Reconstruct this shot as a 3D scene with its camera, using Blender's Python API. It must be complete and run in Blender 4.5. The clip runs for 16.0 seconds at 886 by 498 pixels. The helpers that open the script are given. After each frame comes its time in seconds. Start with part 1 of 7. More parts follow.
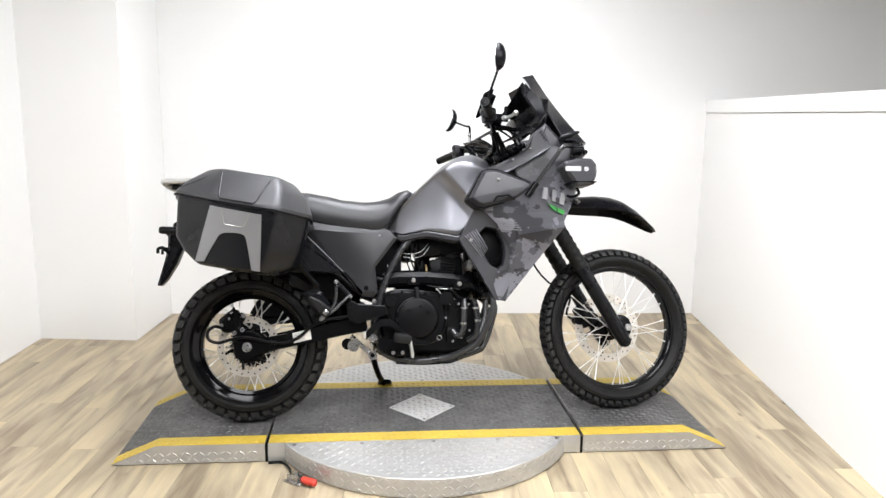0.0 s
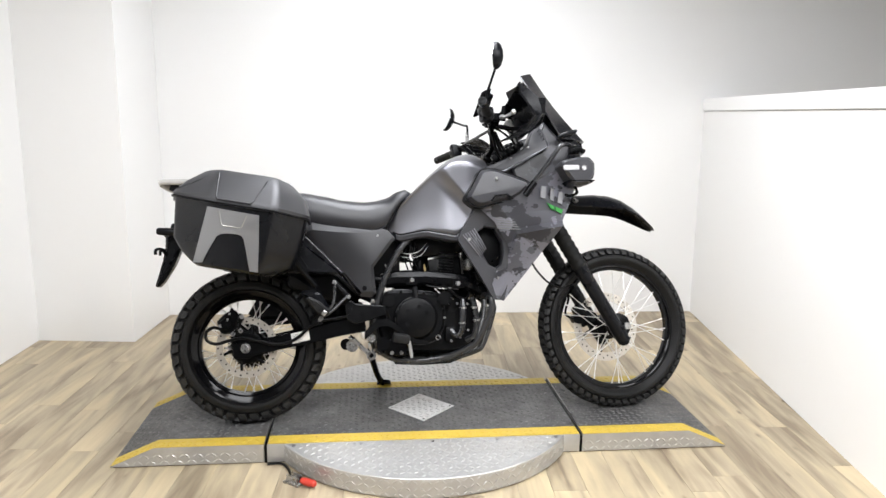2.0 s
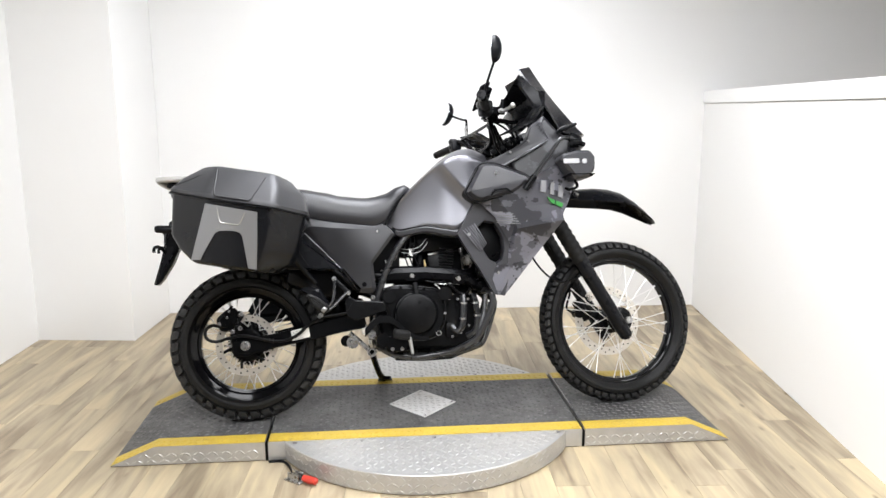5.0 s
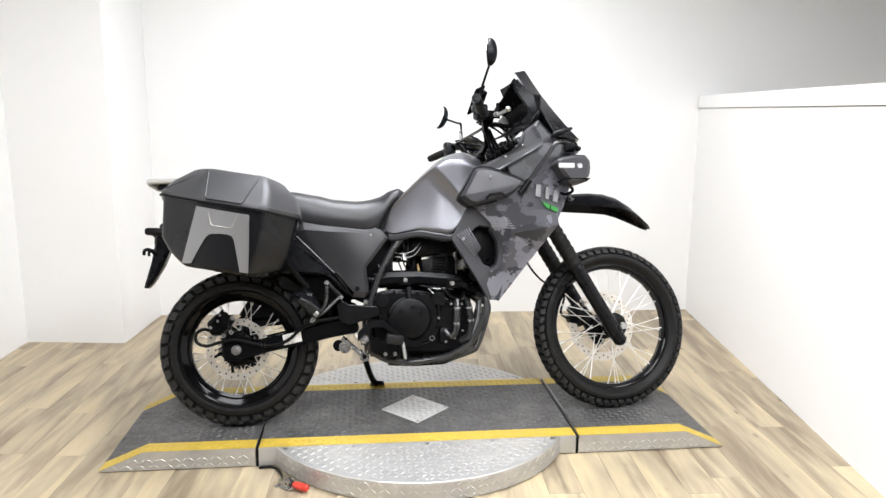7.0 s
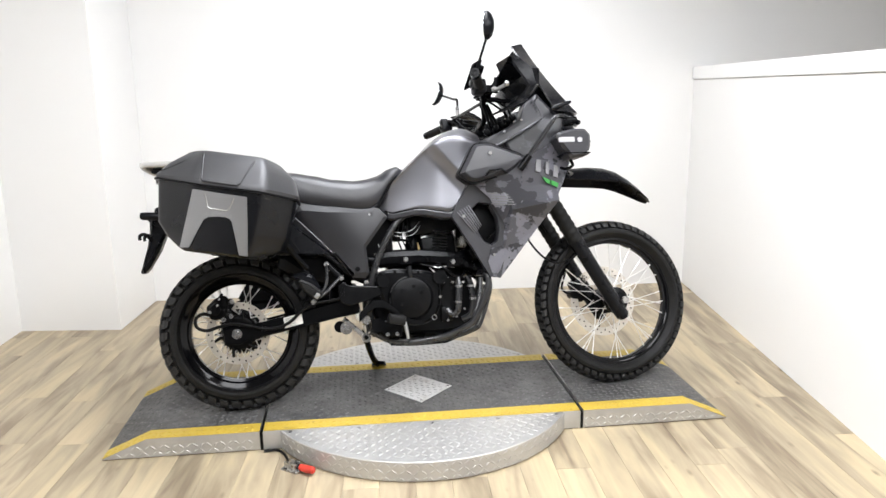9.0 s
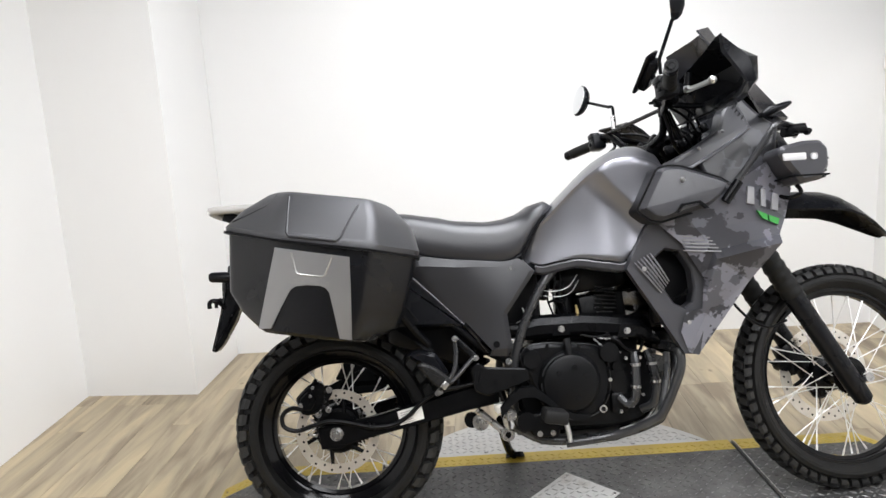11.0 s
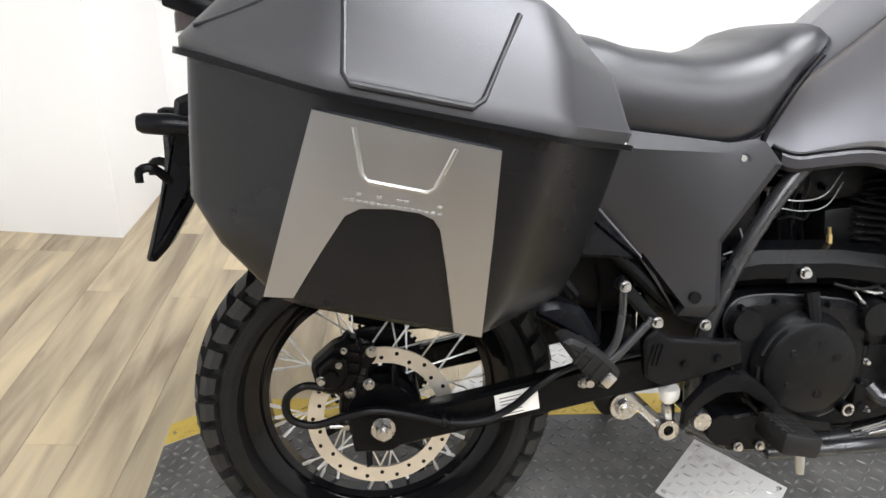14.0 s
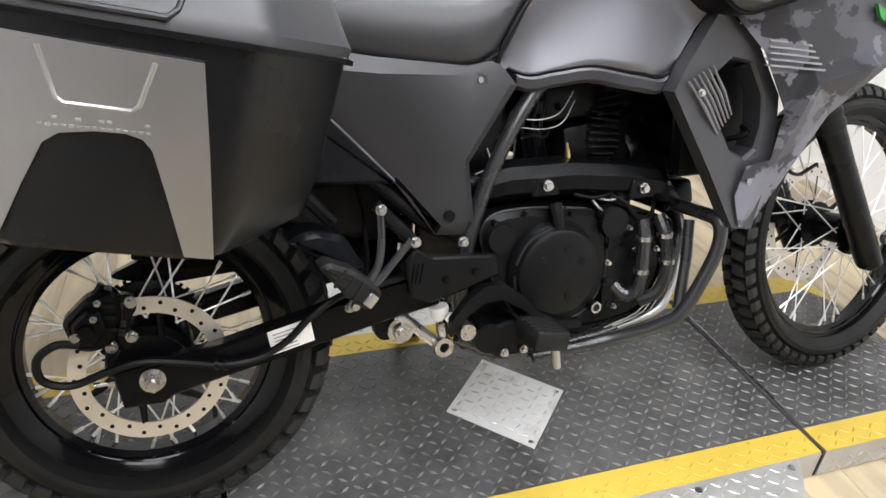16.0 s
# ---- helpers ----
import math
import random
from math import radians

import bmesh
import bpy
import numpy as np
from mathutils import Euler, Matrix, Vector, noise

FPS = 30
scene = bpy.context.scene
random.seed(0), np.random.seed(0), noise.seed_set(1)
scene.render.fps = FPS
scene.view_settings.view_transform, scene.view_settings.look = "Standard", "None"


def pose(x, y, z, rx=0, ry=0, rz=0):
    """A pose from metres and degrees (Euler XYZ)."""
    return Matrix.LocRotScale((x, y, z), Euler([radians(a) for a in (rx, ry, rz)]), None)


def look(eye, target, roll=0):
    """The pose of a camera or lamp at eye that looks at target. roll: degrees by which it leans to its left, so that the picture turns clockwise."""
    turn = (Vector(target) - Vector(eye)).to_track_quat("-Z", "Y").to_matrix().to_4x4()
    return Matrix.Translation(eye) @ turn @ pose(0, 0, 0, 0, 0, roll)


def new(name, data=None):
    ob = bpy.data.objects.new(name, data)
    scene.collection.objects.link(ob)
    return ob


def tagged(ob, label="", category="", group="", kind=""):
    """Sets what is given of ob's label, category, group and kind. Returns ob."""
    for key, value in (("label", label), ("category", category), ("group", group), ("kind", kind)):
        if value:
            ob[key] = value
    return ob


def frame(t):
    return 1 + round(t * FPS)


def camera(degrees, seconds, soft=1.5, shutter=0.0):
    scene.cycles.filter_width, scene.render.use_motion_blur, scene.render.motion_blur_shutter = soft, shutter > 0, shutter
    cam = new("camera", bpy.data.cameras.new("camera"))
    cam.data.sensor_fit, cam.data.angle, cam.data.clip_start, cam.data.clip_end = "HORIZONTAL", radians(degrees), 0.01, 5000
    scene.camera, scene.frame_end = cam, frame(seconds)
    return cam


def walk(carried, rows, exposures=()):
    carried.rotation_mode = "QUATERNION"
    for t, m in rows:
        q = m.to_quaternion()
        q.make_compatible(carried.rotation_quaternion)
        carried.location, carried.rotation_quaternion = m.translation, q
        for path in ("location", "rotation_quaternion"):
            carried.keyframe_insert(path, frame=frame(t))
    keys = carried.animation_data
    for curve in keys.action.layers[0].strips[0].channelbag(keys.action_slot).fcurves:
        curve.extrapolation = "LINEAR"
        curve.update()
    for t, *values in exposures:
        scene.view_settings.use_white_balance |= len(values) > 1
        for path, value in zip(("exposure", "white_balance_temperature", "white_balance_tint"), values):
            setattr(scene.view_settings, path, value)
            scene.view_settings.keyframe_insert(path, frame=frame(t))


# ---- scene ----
cam = camera(62.4, 16.0)
PATH = [
    (0, (0.356, -2.873, 1.3), (0.637, -0.926, 0.937), 0.9),
    (0.5, (0.354, -2.881, 1.3), (0.641, -0.934, 0.941), 0.6),
    (1, (0.352, -2.874, 1.303), (0.626, -0.928, 0.937), 0.7),
    (1.5, (0.358, -2.875, 1.3), (0.642, -0.929, 0.934), 0.7),
    (2, (0.356, -2.869, 1.301), (0.642, -0.923, 0.936), 0.6),
    (2.5, (0.359, -2.863, 1.295), (0.642, -0.918, 0.926), 0.5),
    (3, (0.358, -2.854, 1.295), (0.642, -0.909, 0.928), 0.4),
    (3.5, (0.357, -2.853, 1.296), (0.647, -0.91, 0.923), 0.3),
    (4, (0.361, -2.855, 1.292), (0.65, -0.911, 0.923), 0.2),
    (4.2, (0.363, -2.857, 1.292), (0.64, -0.913, 0.914), 0.0),
    (6.5, (0.36, -2.833, 1.302), (0.664, -0.891, 0.933), 0.3),
    (7, (0.363, -2.827, 1.3), (0.665, -0.884, 0.929), 0.5),
    (7.5, (0.362, -2.826, 1.295), (0.666, -0.882, 0.935), 0.4),
    (8, (0.361, -2.823, 1.297), (0.668, -0.882, 0.925), 0.4),
    (10.3, (0.282, -2.494, 1.281), (0.612, -0.58, 0.802), -2.6),
    (10.5, (0.301, -2.357, 1.28), (0.554, -0.425, 0.828), -1.4),
    (10.8, (0.257, -2.153, 1.292), (0.372, -0.198, 0.884), -2.6),
    (11, (0.216, -2.005, 1.289), (0.328, -0.046, 0.899), -3.3),
    (11.3, (0.153, -1.8, 1.322), (0.334, 0.15, 0.919), -4.3),
    (11.5, (0.136, -1.671, 1.307), (0.292, 0.277, 0.882), -4.2),
    (11.8, (0.111, -1.447, 1.32), (0.118, 0.508, 0.9), -4.2),
    (12, (0.097, -1.319, 1.316), (0.076, 0.639, 0.908), -3.3),
    (12.3, (0.029, -1.178, 1.334), (0.088, 0.772, 0.893), -2.7),
    (12.5, (-0.012, -1.086, 1.333), (0.154, 0.849, 0.856), -2.4),
    (12.8, (-0.060, -1.016, 1.343), (0.170, 0.899, 0.815), -2.5),
    (13, (-0.051, -0.991, 1.32), (0.199, 0.921, 0.791), -1.3),
    (13.3, (-0.060, -0.974, 1.288), (0.200, 0.895, 0.625), 0.5),
    (13.5, (-0.052, -0.955, 1.253), (0.186, 0.881, 0.496), 0.8),
    (14, (-0.053, -0.953, 1.192), (0.212, 0.786, 0.24), 3.0),
    (14.2, (-0.058, -0.967, 1.160), (0.218, 0.737, 0.151), 4.1),
    (14.5, (-0.053, -0.966, 1.14), (0.221, 0.667, 0.018), 4.6),
    (15, (-0.054, -0.979, 1.12), (0.236, 0.606, -0.064), 5.2),
    (15.3, (-0.045, -0.993, 1.118), (0.343, 0.632, 0.018), 5.4),
    (15.5, (-0.033, -0.99, 1.137), (0.46, 0.613, 0.046), 5.5),
    (15.8, (0.016, -1.014, 1.139), (0.624, 0.597, 0.122), 6.1),
    (16, (0.037, -1.016, 1.157), (0.748, 0.563, 0.156), 5.4),
]
walk(cam, [(t, look(eye, target, roll)) for t, eye, target, roll in PATH],
     [(0, 0.10), (2.5, -0.04), (4.2, -0.01), (6.3, 0.10), (8, 0.10), (10.3, -0.05), (11, -0.1), (12.5, 0.0), (13.2, 0.05), (14.0, 0.2), (14.5, 0.19), (15.2, 0.10), (16, 0.02)])

# ---- world and lamps ----
world = bpy.data.worlds.new("world")
world.use_nodes = True
world.node_tree.nodes["Background"].inputs[0].default_value = (1.0, 0.97, 0.94, 1)
world.node_tree.nodes["Background"].inputs[1].default_value = 0.02
scene.world = world

DECK = 0.075                       # height of the turntable deck
CEILING = 2.75


def lamp(name, place, size, size_y, watts, colour=(1.0, 0.98, 0.95), aim=None):
    data = bpy.data.lights.new(name, "AREA")
    data.shape, data.size, data.size_y, data.energy, data.color = "RECTANGLE", size, size_y, watts, colour
    ob = new(name, data)
    ob.matrix_world = look(place, aim or (place[0], place[1] + 0.001, 0))
    return ob


# unseen lamps under the ceiling, added and placed to suit the lighting
PANELS = [(0.0, -1.75, 29), (1.45, -1.75, 29), (2.9, -1.6, 28), (0.4, -3.4, 26), (0.75, 0.05, 52)]
for px, py, watts in PANELS:
    lamp("added_lamp", (px, py, CEILING - 0.05), 0.90, 1.40, watts, (0.94, 0.980, 1.075))


# ---- materials ----
def material(name, colour, rough=0.5, metal=0.0, spec=0.5, vary=0.12, scale=6.0, bump=0.0, bump_scale=200.0, rough_vary=0.08, coat=0.0):
    m = bpy.data.materials.new(name)
    m.use_nodes = True
    nt = m.node_tree
    p = nt.nodes["Principled BSDF"]
    p.inputs["Metallic"].default_value = metal
    p.inputs["Specular IOR Level"].default_value = spec
    p.inputs["Coat Weight"].default_value = coat
    tc = nt.nodes.new("ShaderNodeTexCoord")
    big = nt.nodes.new("ShaderNodeTexNoise")
    big.inputs["Scale"].default_value, big.inputs["Detail"].default_value = scale, 6
    nt.links.new(tc.outputs["Object"], big.inputs["Vector"])
    ramp = nt.nodes.new("ShaderNodeMix")
    ramp.data_type = "RGBA"
    lo = tuple(max(0, c * (1 - vary)) for c in colour) + (1,)
    hi = tuple(min(1, c * (1 + vary)) for c in colour) + (1,)
    ramp.inputs["A"].default_value, ramp.inputs["B"].default_value = lo, hi
    nt.links.new(big.outputs["Fac"], ramp.inputs["Factor"])
    nt.links.new(ramp.outputs["Result"], p.inputs["Base Color"])
    rr = nt.nodes.new("ShaderNodeMapRange")
    rr.inputs["To Min"].default_value, rr.inputs["To Max"].default_value = max(0.02, rough - rough_vary), min(1, rough + rough_vary)
    nt.links.new(big.outputs["Fac"], rr.inputs["Value"])
    nt.links.new(rr.outputs["Result"], p.inputs["Roughness"])
    if bump:
        fine = nt.nodes.new("ShaderNodeTexNoise")
        fine.inputs["Scale"].default_value, fine.inputs["Detail"].default_value = bump_scale, 3
        nt.links.new(tc.outputs["Object"], fine.inputs["Vector"])
        b = nt.nodes.new("ShaderNodeBump")
        b.inputs["Strength"].default_value, b.inputs["Distance"].default_value = bump, 0.002
        nt.links.new(fine.outputs["Fac"], b.inputs["Height"])
        nt.links.new(b.outputs["Normal"], p.inputs["Normal"])
    return m


WALL = material("white_wall_paint", (0.83, 0.825, 0.81), 0.55, vary=0.02, scale=1.2, bump=0.12, bump_scale=90)
CAP = material("white_gloss_trim", (0.85, 0.845, 0.83), 0.35, vary=0.01, bump=0.03)
# unseen surfaces, coloured dark to hold down bounced light
CEIL = material("dark_ceiling", (0.13, 0.128, 0.125), 0.7, vary=0.02)
DARKWALL = material("dark_unseen_wall", (0.10, 0.099, 0.098), 0.7, vary=0.15, scale=1.5)
PLASTIC = material("textured_black_plastic", (0.0045, 0.0048, 0.0060), 0.28, spec=0.16, vary=0.15, scale=9, bump=0.10, bump_scale=900)
PANEL = material("matte_grey_black_panel", (0.030, 0.030, 0.034), 0.35, spec=0.5, vary=0.12, scale=7, bump=0.15, bump_scale=800)
TANK = material("satin_grey_paint", (0.195, 0.195, 0.213), 0.35, metal=0.9, vary=0.08, scale=5, bump=0.04, bump_scale=900, coat=0.0)
LID = material("matte_grey_lid", (0.060, 0.060, 0.063), 0.42, metal=0.45, spec=0.4, vary=0.1, scale=7, bump=0.10, bump_scale=800)
BOXSHELL = material("satin_black_pannier_shell", (0.0036, 0.0040, 0.0054), 0.26, spec=0.30, vary=0.15, scale=9, bump=0.10, bump_scale=900)
SIDEPANEL = material("matte_black_side_panel", (0.0145, 0.0145, 0.0165), 0.37, spec=0.42, vary=0.12, scale=7, bump=0.15, bump_scale=800)
SEAT = material("black_vinyl", (0.017, 0.017, 0.0195), 0.38, spec=0.50, vary=0.15, scale=8, bump=0.16, bump_scale=600)
SATIN = material("satin_black_metal", (0.0030, 0.0031, 0.0036), 0.23, spec=0.11, vary=0.25, scale=14, bump=0.18, bump_scale=500)
CASE = material("dark_engine_casting", (0.0042, 0.0043, 0.0047), 0.24, spec=0.12, vary=0.25, scale=18, bump=0.35, bump_scale=450)
FIN = material("mottled_black_metal", (0.010, 0.010, 0.0105), 0.30, spec=0.3, vary=0.4, scale=30, bump=0.2, bump_scale=400)
GLOSS = material("gloss_black_rim", (0.0030, 0.0030, 0.0036), 0.09, spec=0.20, vary=0.1, coat=0.0, rough_vary=0.03)
RUBBER = material("tyre_rubber", (0.0085, 0.0084, 0.0082), 0.50, spec=0.18, vary=0.45, scale=16, bump=0.3, bump_scale=300)
TUBE = material("satin_black_tube", (0.016, 0.0163, 0.0175), 0.28, spec=0.55, vary=0.2, scale=14, bump=0.1, bump_scale=500)
HOSE = material("black_hose", (0.0035, 0.0035, 0.0040), 0.34, spec=0.12, vary=0.2)
STEEL = material("zinc_steel", (0.42, 0.415, 0.41), 0.28, metal=1.0, vary=0.15, scale=60)
SPOKE = material("bright_spoke_steel", (0.80, 0.795, 0.78), 0.42, metal=0.75, vary=0.1, scale=30)
ALU = material("cast_aluminium", (0.42, 0.42, 0.41), 0.42, metal=1.0, vary=0.15, scale=30, bump=0.15, bump_scale=300)
DISC = material("brake_disc_steel", (0.64, 0.60, 0.54), 0.34, metal=0.8, vary=0.2, scale=25)
MIRROR = material("mirror_glass", (0.88, 0.89, 0.9), 0.03, metal=1.0, vary=0.01, rough_vary=0.01)
SMOKE = material("smoked_screen", (0.018, 0.018, 0.02), 0.16, vary=0.1, coat=0.2, rough_vary=0.04)
LABEL = material("paper_label", (0.72, 0.71, 0.68), 0.5, vary=0.06, scale=40)
INK = material("printed_ink", (0.10, 0.10, 0.10), 0.5)
WHITE = material("white_print", (0.46, 0.46, 0.47), 0.45, vary=0.05)
BADGE = material("grey_print", (0.20, 0.20, 0.21), 0.45, vary=0.05)
GREEN = material("green_print", (0.025, 0.22, 0.035), 0.45, vary=0.1)
RED = material("red_rubber_grip", (0.50, 0.035, 0.018), 0.45, vary=0.15, scale=40)
LENS = material("smoked_lens", (0.03, 0.012, 0.010), 0.12, vary=0.1)
CLEAR = material("lamp_reflector", (0.75, 0.76, 0.78), 0.12, metal=0.9, vary=0.1)
RACK = material("pale_cast_rack", (0.46, 0.45, 0.43), 0.42, metal=0.4, vary=0.10, scale=20, bump=0.1, bump_scale=400)
BRASS = material("brass_fitting", (0.55, 0.42, 0.20), 0.35, metal=1.0)
LIGHT = bpy.data.materials.new("light_diffuser")
LIGHT.use_nodes = True
LIGHT.node_tree.nodes["Principled BSDF"].inputs["Emission Color"].default_value = (1, 0.98, 0.95, 1)
LIGHT.node_tree.nodes["Principled BSDF"].inputs["Emission Strength"].default_value = 6.0


def brushed():
    """Brushed aluminium with long fine scratches along x."""
    m = material("brushed_aluminium", (0.38, 0.385, 0.40), 0.36, metal=1.0, vary=0.06)
    nt = m.node_tree
    p = nt.nodes["Principled BSDF"]
    tc = nt.nodes.new("ShaderNodeTexCoord")
    mp = nt.nodes.new("ShaderNodeMapping")
    mp.inputs["Scale"].default_value = (8, 300, 900)
    n = nt.nodes.new("ShaderNodeTexNoise")
    n.inputs["Scale"].default_value = 1.0
    b = nt.nodes.new("ShaderNodeBump")
    b.inputs["Strength"].default_value, b.inputs["Distance"].default_value = 0.12, 0.001
    nt.links.new(tc.outputs["Object"], mp.inputs["Vector"])
    nt.links.new(mp.outputs["Vector"], n.inputs["Vector"])
    nt.links.new(n.outputs["Fac"], b.inputs["Height"])
    nt.links.new(b.outputs["Normal"], p.inputs["Normal"])
    return m


def camo(name, deep):
    """A grey print with ragged mid-grey and pale blotches; deep scales all its tones."""
    m = material(name, (0.08, 0.08, 0.09), 0.38)
    nt = m.node_tree
    p = nt.nodes["Principled BSDF"]
    tc = nt.nodes.new("ShaderNodeTexCoord")
    colour = None
    for k, (scale, lo, shade, shift) in enumerate(((6.5, 0.47, 0.095, 0.0), (7.5, 0.535, 0.190, 3.7), (9.0, 0.560, 0.034, 8.1))):
        mp = nt.nodes.new("ShaderNodeMapping")
        mp.inputs["Scale"].default_value = (1.0, 0.3, 1.25)
        mp.inputs["Location"].default_value = (shift, 0, shift * 0.7)
        n = nt.nodes.new("ShaderNodeTexNoise")
        n.inputs["Scale"].default_value, n.inputs["Detail"].default_value, n.inputs["Roughness"].default_value = scale, 6.0, 0.58
        r = nt.nodes.new("ShaderNodeMapRange")
        r.inputs["From Min"].default_value, r.inputs["From Max"].default_value = lo, lo + 0.012
        mix = nt.nodes.new("ShaderNodeMix")
        mix.data_type = "RGBA"
        mix.inputs["B"].default_value = (shade * deep, shade * deep, shade * deep * 1.15, 1)
        if colour is None:
            mix.inputs["A"].default_value = (0.042 * deep, 0.042 * deep, 0.048 * deep, 1)
        else:
            nt.links.new(colour, mix.inputs["A"])
        nt.links.new(tc.outputs["Object"], mp.inputs["Vector"])
        nt.links.new(mp.outputs["Vector"], n.inputs["Vector"])
        nt.links.new(n.outputs["Fac"], r.inputs["Value"])
        nt.links.new(r.outputs["Result"], mix.inputs["Factor"])
        colour = mix.outputs["Result"]
    nt.links.new(colour, p.inputs["Base Color"])
    return m


def worn(name, paint, under, rough, metal_under, wear=0.62, scale=22.0, soft=0.06):
    """Paint worn through to what lies under it in small patches, with dust at a larger scale."""
    m = material(name, paint, rough, vary=0.2, scale=5, bump=0.2, bump_scale=250)
    nt = m.node_tree
    p = nt.nodes["Principled BSDF"]
    old = p.inputs["Base Color"].links[0].from_socket
    tc = nt.nodes.new("ShaderNodeTexCoord")
    n = nt.nodes.new("ShaderNodeTexNoise")
    n.inputs["Scale"].default_value, n.inputs["Detail"].default_value, n.inputs["Roughness"].default_value = scale, 8, 0.7
    s = nt.nodes.new("ShaderNodeMapRange")
    s.inputs["From Min"].default_value, s.inputs["From Max"].default_value = wear, wear + soft
    mix = nt.nodes.new("ShaderNodeMix")
    mix.data_type = "RGBA"
    mix.inputs["B"].default_value = (*under, 1)
    nt.links.new(tc.outputs["Object"], n.inputs["Vector"])
    nt.links.new(n.outputs["Fac"], s.inputs["Value"])
    nt.links.new(s.outputs["Result"], mix.inputs["Factor"])
    nt.links.new(old, mix.inputs["A"])
    nt.links.new(mix.outputs["Result"], p.inputs["Base Color"])
    if metal_under:
        nt.links.new(s.outputs["Result"], p.inputs["Metallic"])
    return m


def planks():
    """Pale oak-look vinyl: long grain along the plank's own y, a tone of its own for each plank, darker streaks and knots."""
    m = bpy.data.materials.new("oak_vinyl_plank")
    m.use_nodes = True
    nt = m.node_tree
    p = nt.nodes["Principled BSDF"]
    tc = nt.nodes.new("ShaderNodeTexCoord")
    info = nt.nodes.new("ShaderNodeObjectInfo")
    off = nt.nodes.new("ShaderNodeVectorMath")
    off.operation = "MULTIPLY_ADD"
    off.inputs[1].default_value = (37, 61, 0)
    nt.links.new(info.outputs["Random"], off.inputs[0])
    nt.links.new(tc.outputs["Object"], off.inputs[2])
    tones = []
    for sc, det, dist in (((16, 1.5, 1), 7, 1.2), ((5.0, 0.9, 1), 4, 0.9), ((140, 3, 1), 3, 0.2)):
        mp = nt.nodes.new("ShaderNodeMapping")
        mp.inputs["Scale"].default_value = sc
        n = nt.nodes.new("ShaderNodeTexNoise")
        n.inputs["Scale"].default_value, n.inputs["Detail"].default_value, n.inputs["Distortion"].default_value = 1.0, det, dist
        nt.links.new(off.outputs[0], mp.inputs["Vector"])
        nt.links.new(mp.outputs["Vector"], n.inputs["Vector"])
        tones.append(n)
    r = nt.nodes.new("ShaderNodeValToRGB")
    e = r.color_ramp.elements
    e[0].position, e[0].color = 0.375, (0.200, 0.156, 0.106, 1)
    e[1].position, e[1].color = 0.63, (0.515, 0.425, 0.278, 1)
    x = e.new(0.49)
    x.color = (0.362, 0.300, 0.208, 1)
    add = nt.nodes.new("ShaderNodeMix")
    add.inputs["Factor"].default_value = 0.58
    nt.links.new(tones[0].outputs["Fac"], add.inputs["A"])
    nt.links.new(tones[1].outputs["Fac"], add.inputs["B"])
    nt.links.new(add.outputs["Result"], r.inputs["Fac"])
    hue = nt.nodes.new("ShaderNodeHueSaturation")
    hue.inputs["Saturation"].default_value = 1.05
    val = nt.nodes.new("ShaderNodeMapRange")
    val.inputs["To Min"].default_value, val.inputs["To Max"].default_value = 0.90, 1.10
    nt.links.new(info.outputs["Random"], val.inputs["Value"])
    nt.links.new(val.outputs["Result"], hue.inputs["Value"])
    nt.links.new(r.outputs["Color"], hue.inputs["Color"])
    # small dark knots, drawn out along the plank
    mp = nt.nodes.new("ShaderNodeMapping")
    mp.inputs["Scale"].default_value = (11, 4.5, 1)
    vo = nt.nodes.new("ShaderNodeTexVoronoi")
    vo.inputs["Scale"].default_value = 1.0
    nt.links.new(off.outputs[0], mp.inputs["Vector"])
    nt.links.new(mp.outputs["Vector"], vo.inputs["Vector"])
    kn = nt.nodes.new("ShaderNodeMapRange")
    kn.inputs["From Min"].default_value, kn.inputs["From Max"].default_value = 0.03, 0.13
    kn.inputs["To Min"].default_value, kn.inputs["To Max"].default_value = 1.2, 0.0
    nt.links.new(vo.outputs["Distance"], kn.inputs["Value"])
    some = nt.nodes.new("ShaderNodeMath")
    some.operation = "MULTIPLY"
    nt.links.new(kn.outputs["Result"], some.inputs[0])
    nt.links.new(tones[1].outputs["Fac"], some.inputs[1])
    dark = nt.nodes.new("ShaderNodeMix")
    dark.data_type = "RGBA"
    dark.inputs["B"].default_value = (0.12, 0.088, 0.056, 1)
    nt.links.new(some.outputs[0], dark.inputs["Factor"])
    nt.links.new(hue.outputs["Color"], dark.inputs["A"])
    nt.links.new(dark.outputs["Result"], p.inputs["Base Color"])
    p.inputs["Roughness"].default_value = 0.42
    b = nt.nodes.new("ShaderNodeBump")
    b.inputs["Strength"].default_value, b.inputs["Distance"].default_value = 0.15, 0.001
    nt.links.new(tones[2].outputs["Fac"], b.inputs["Height"])
    nt.links.new(b.outputs["Normal"], p.inputs["Normal"])
    return m


BRUSHED = brushed()
CAMO = camo("grey_camouflage_print", 1.4)
DARKCAMO = camo("dark_camouflage_print", 0.22)
OAK = planks()
BLACKPLATE = worn("black_tread_paint", (0.034, 0.0335, 0.033), (0.112, 0.110, 0.107), 0.48, False, 0.40, 7, 0.30)
TREADTOP = worn("worn_tread_tops", (0.070, 0.069, 0.068), (0.22, 0.218, 0.214), 0.34, False, 0.45, 40, 0.2)
YELLOW = worn("yellow_edge_paint", (0.50, 0.355, 0.045), (0.13, 0.105, 0.06), 0.48, False, 0.635, 20)
LUG = worn("dusty_tread_rubber", (0.0070, 0.0069, 0.0067), (0.020, 0.0168, 0.014), 0.60, False, 0.62, 26, 0.14)
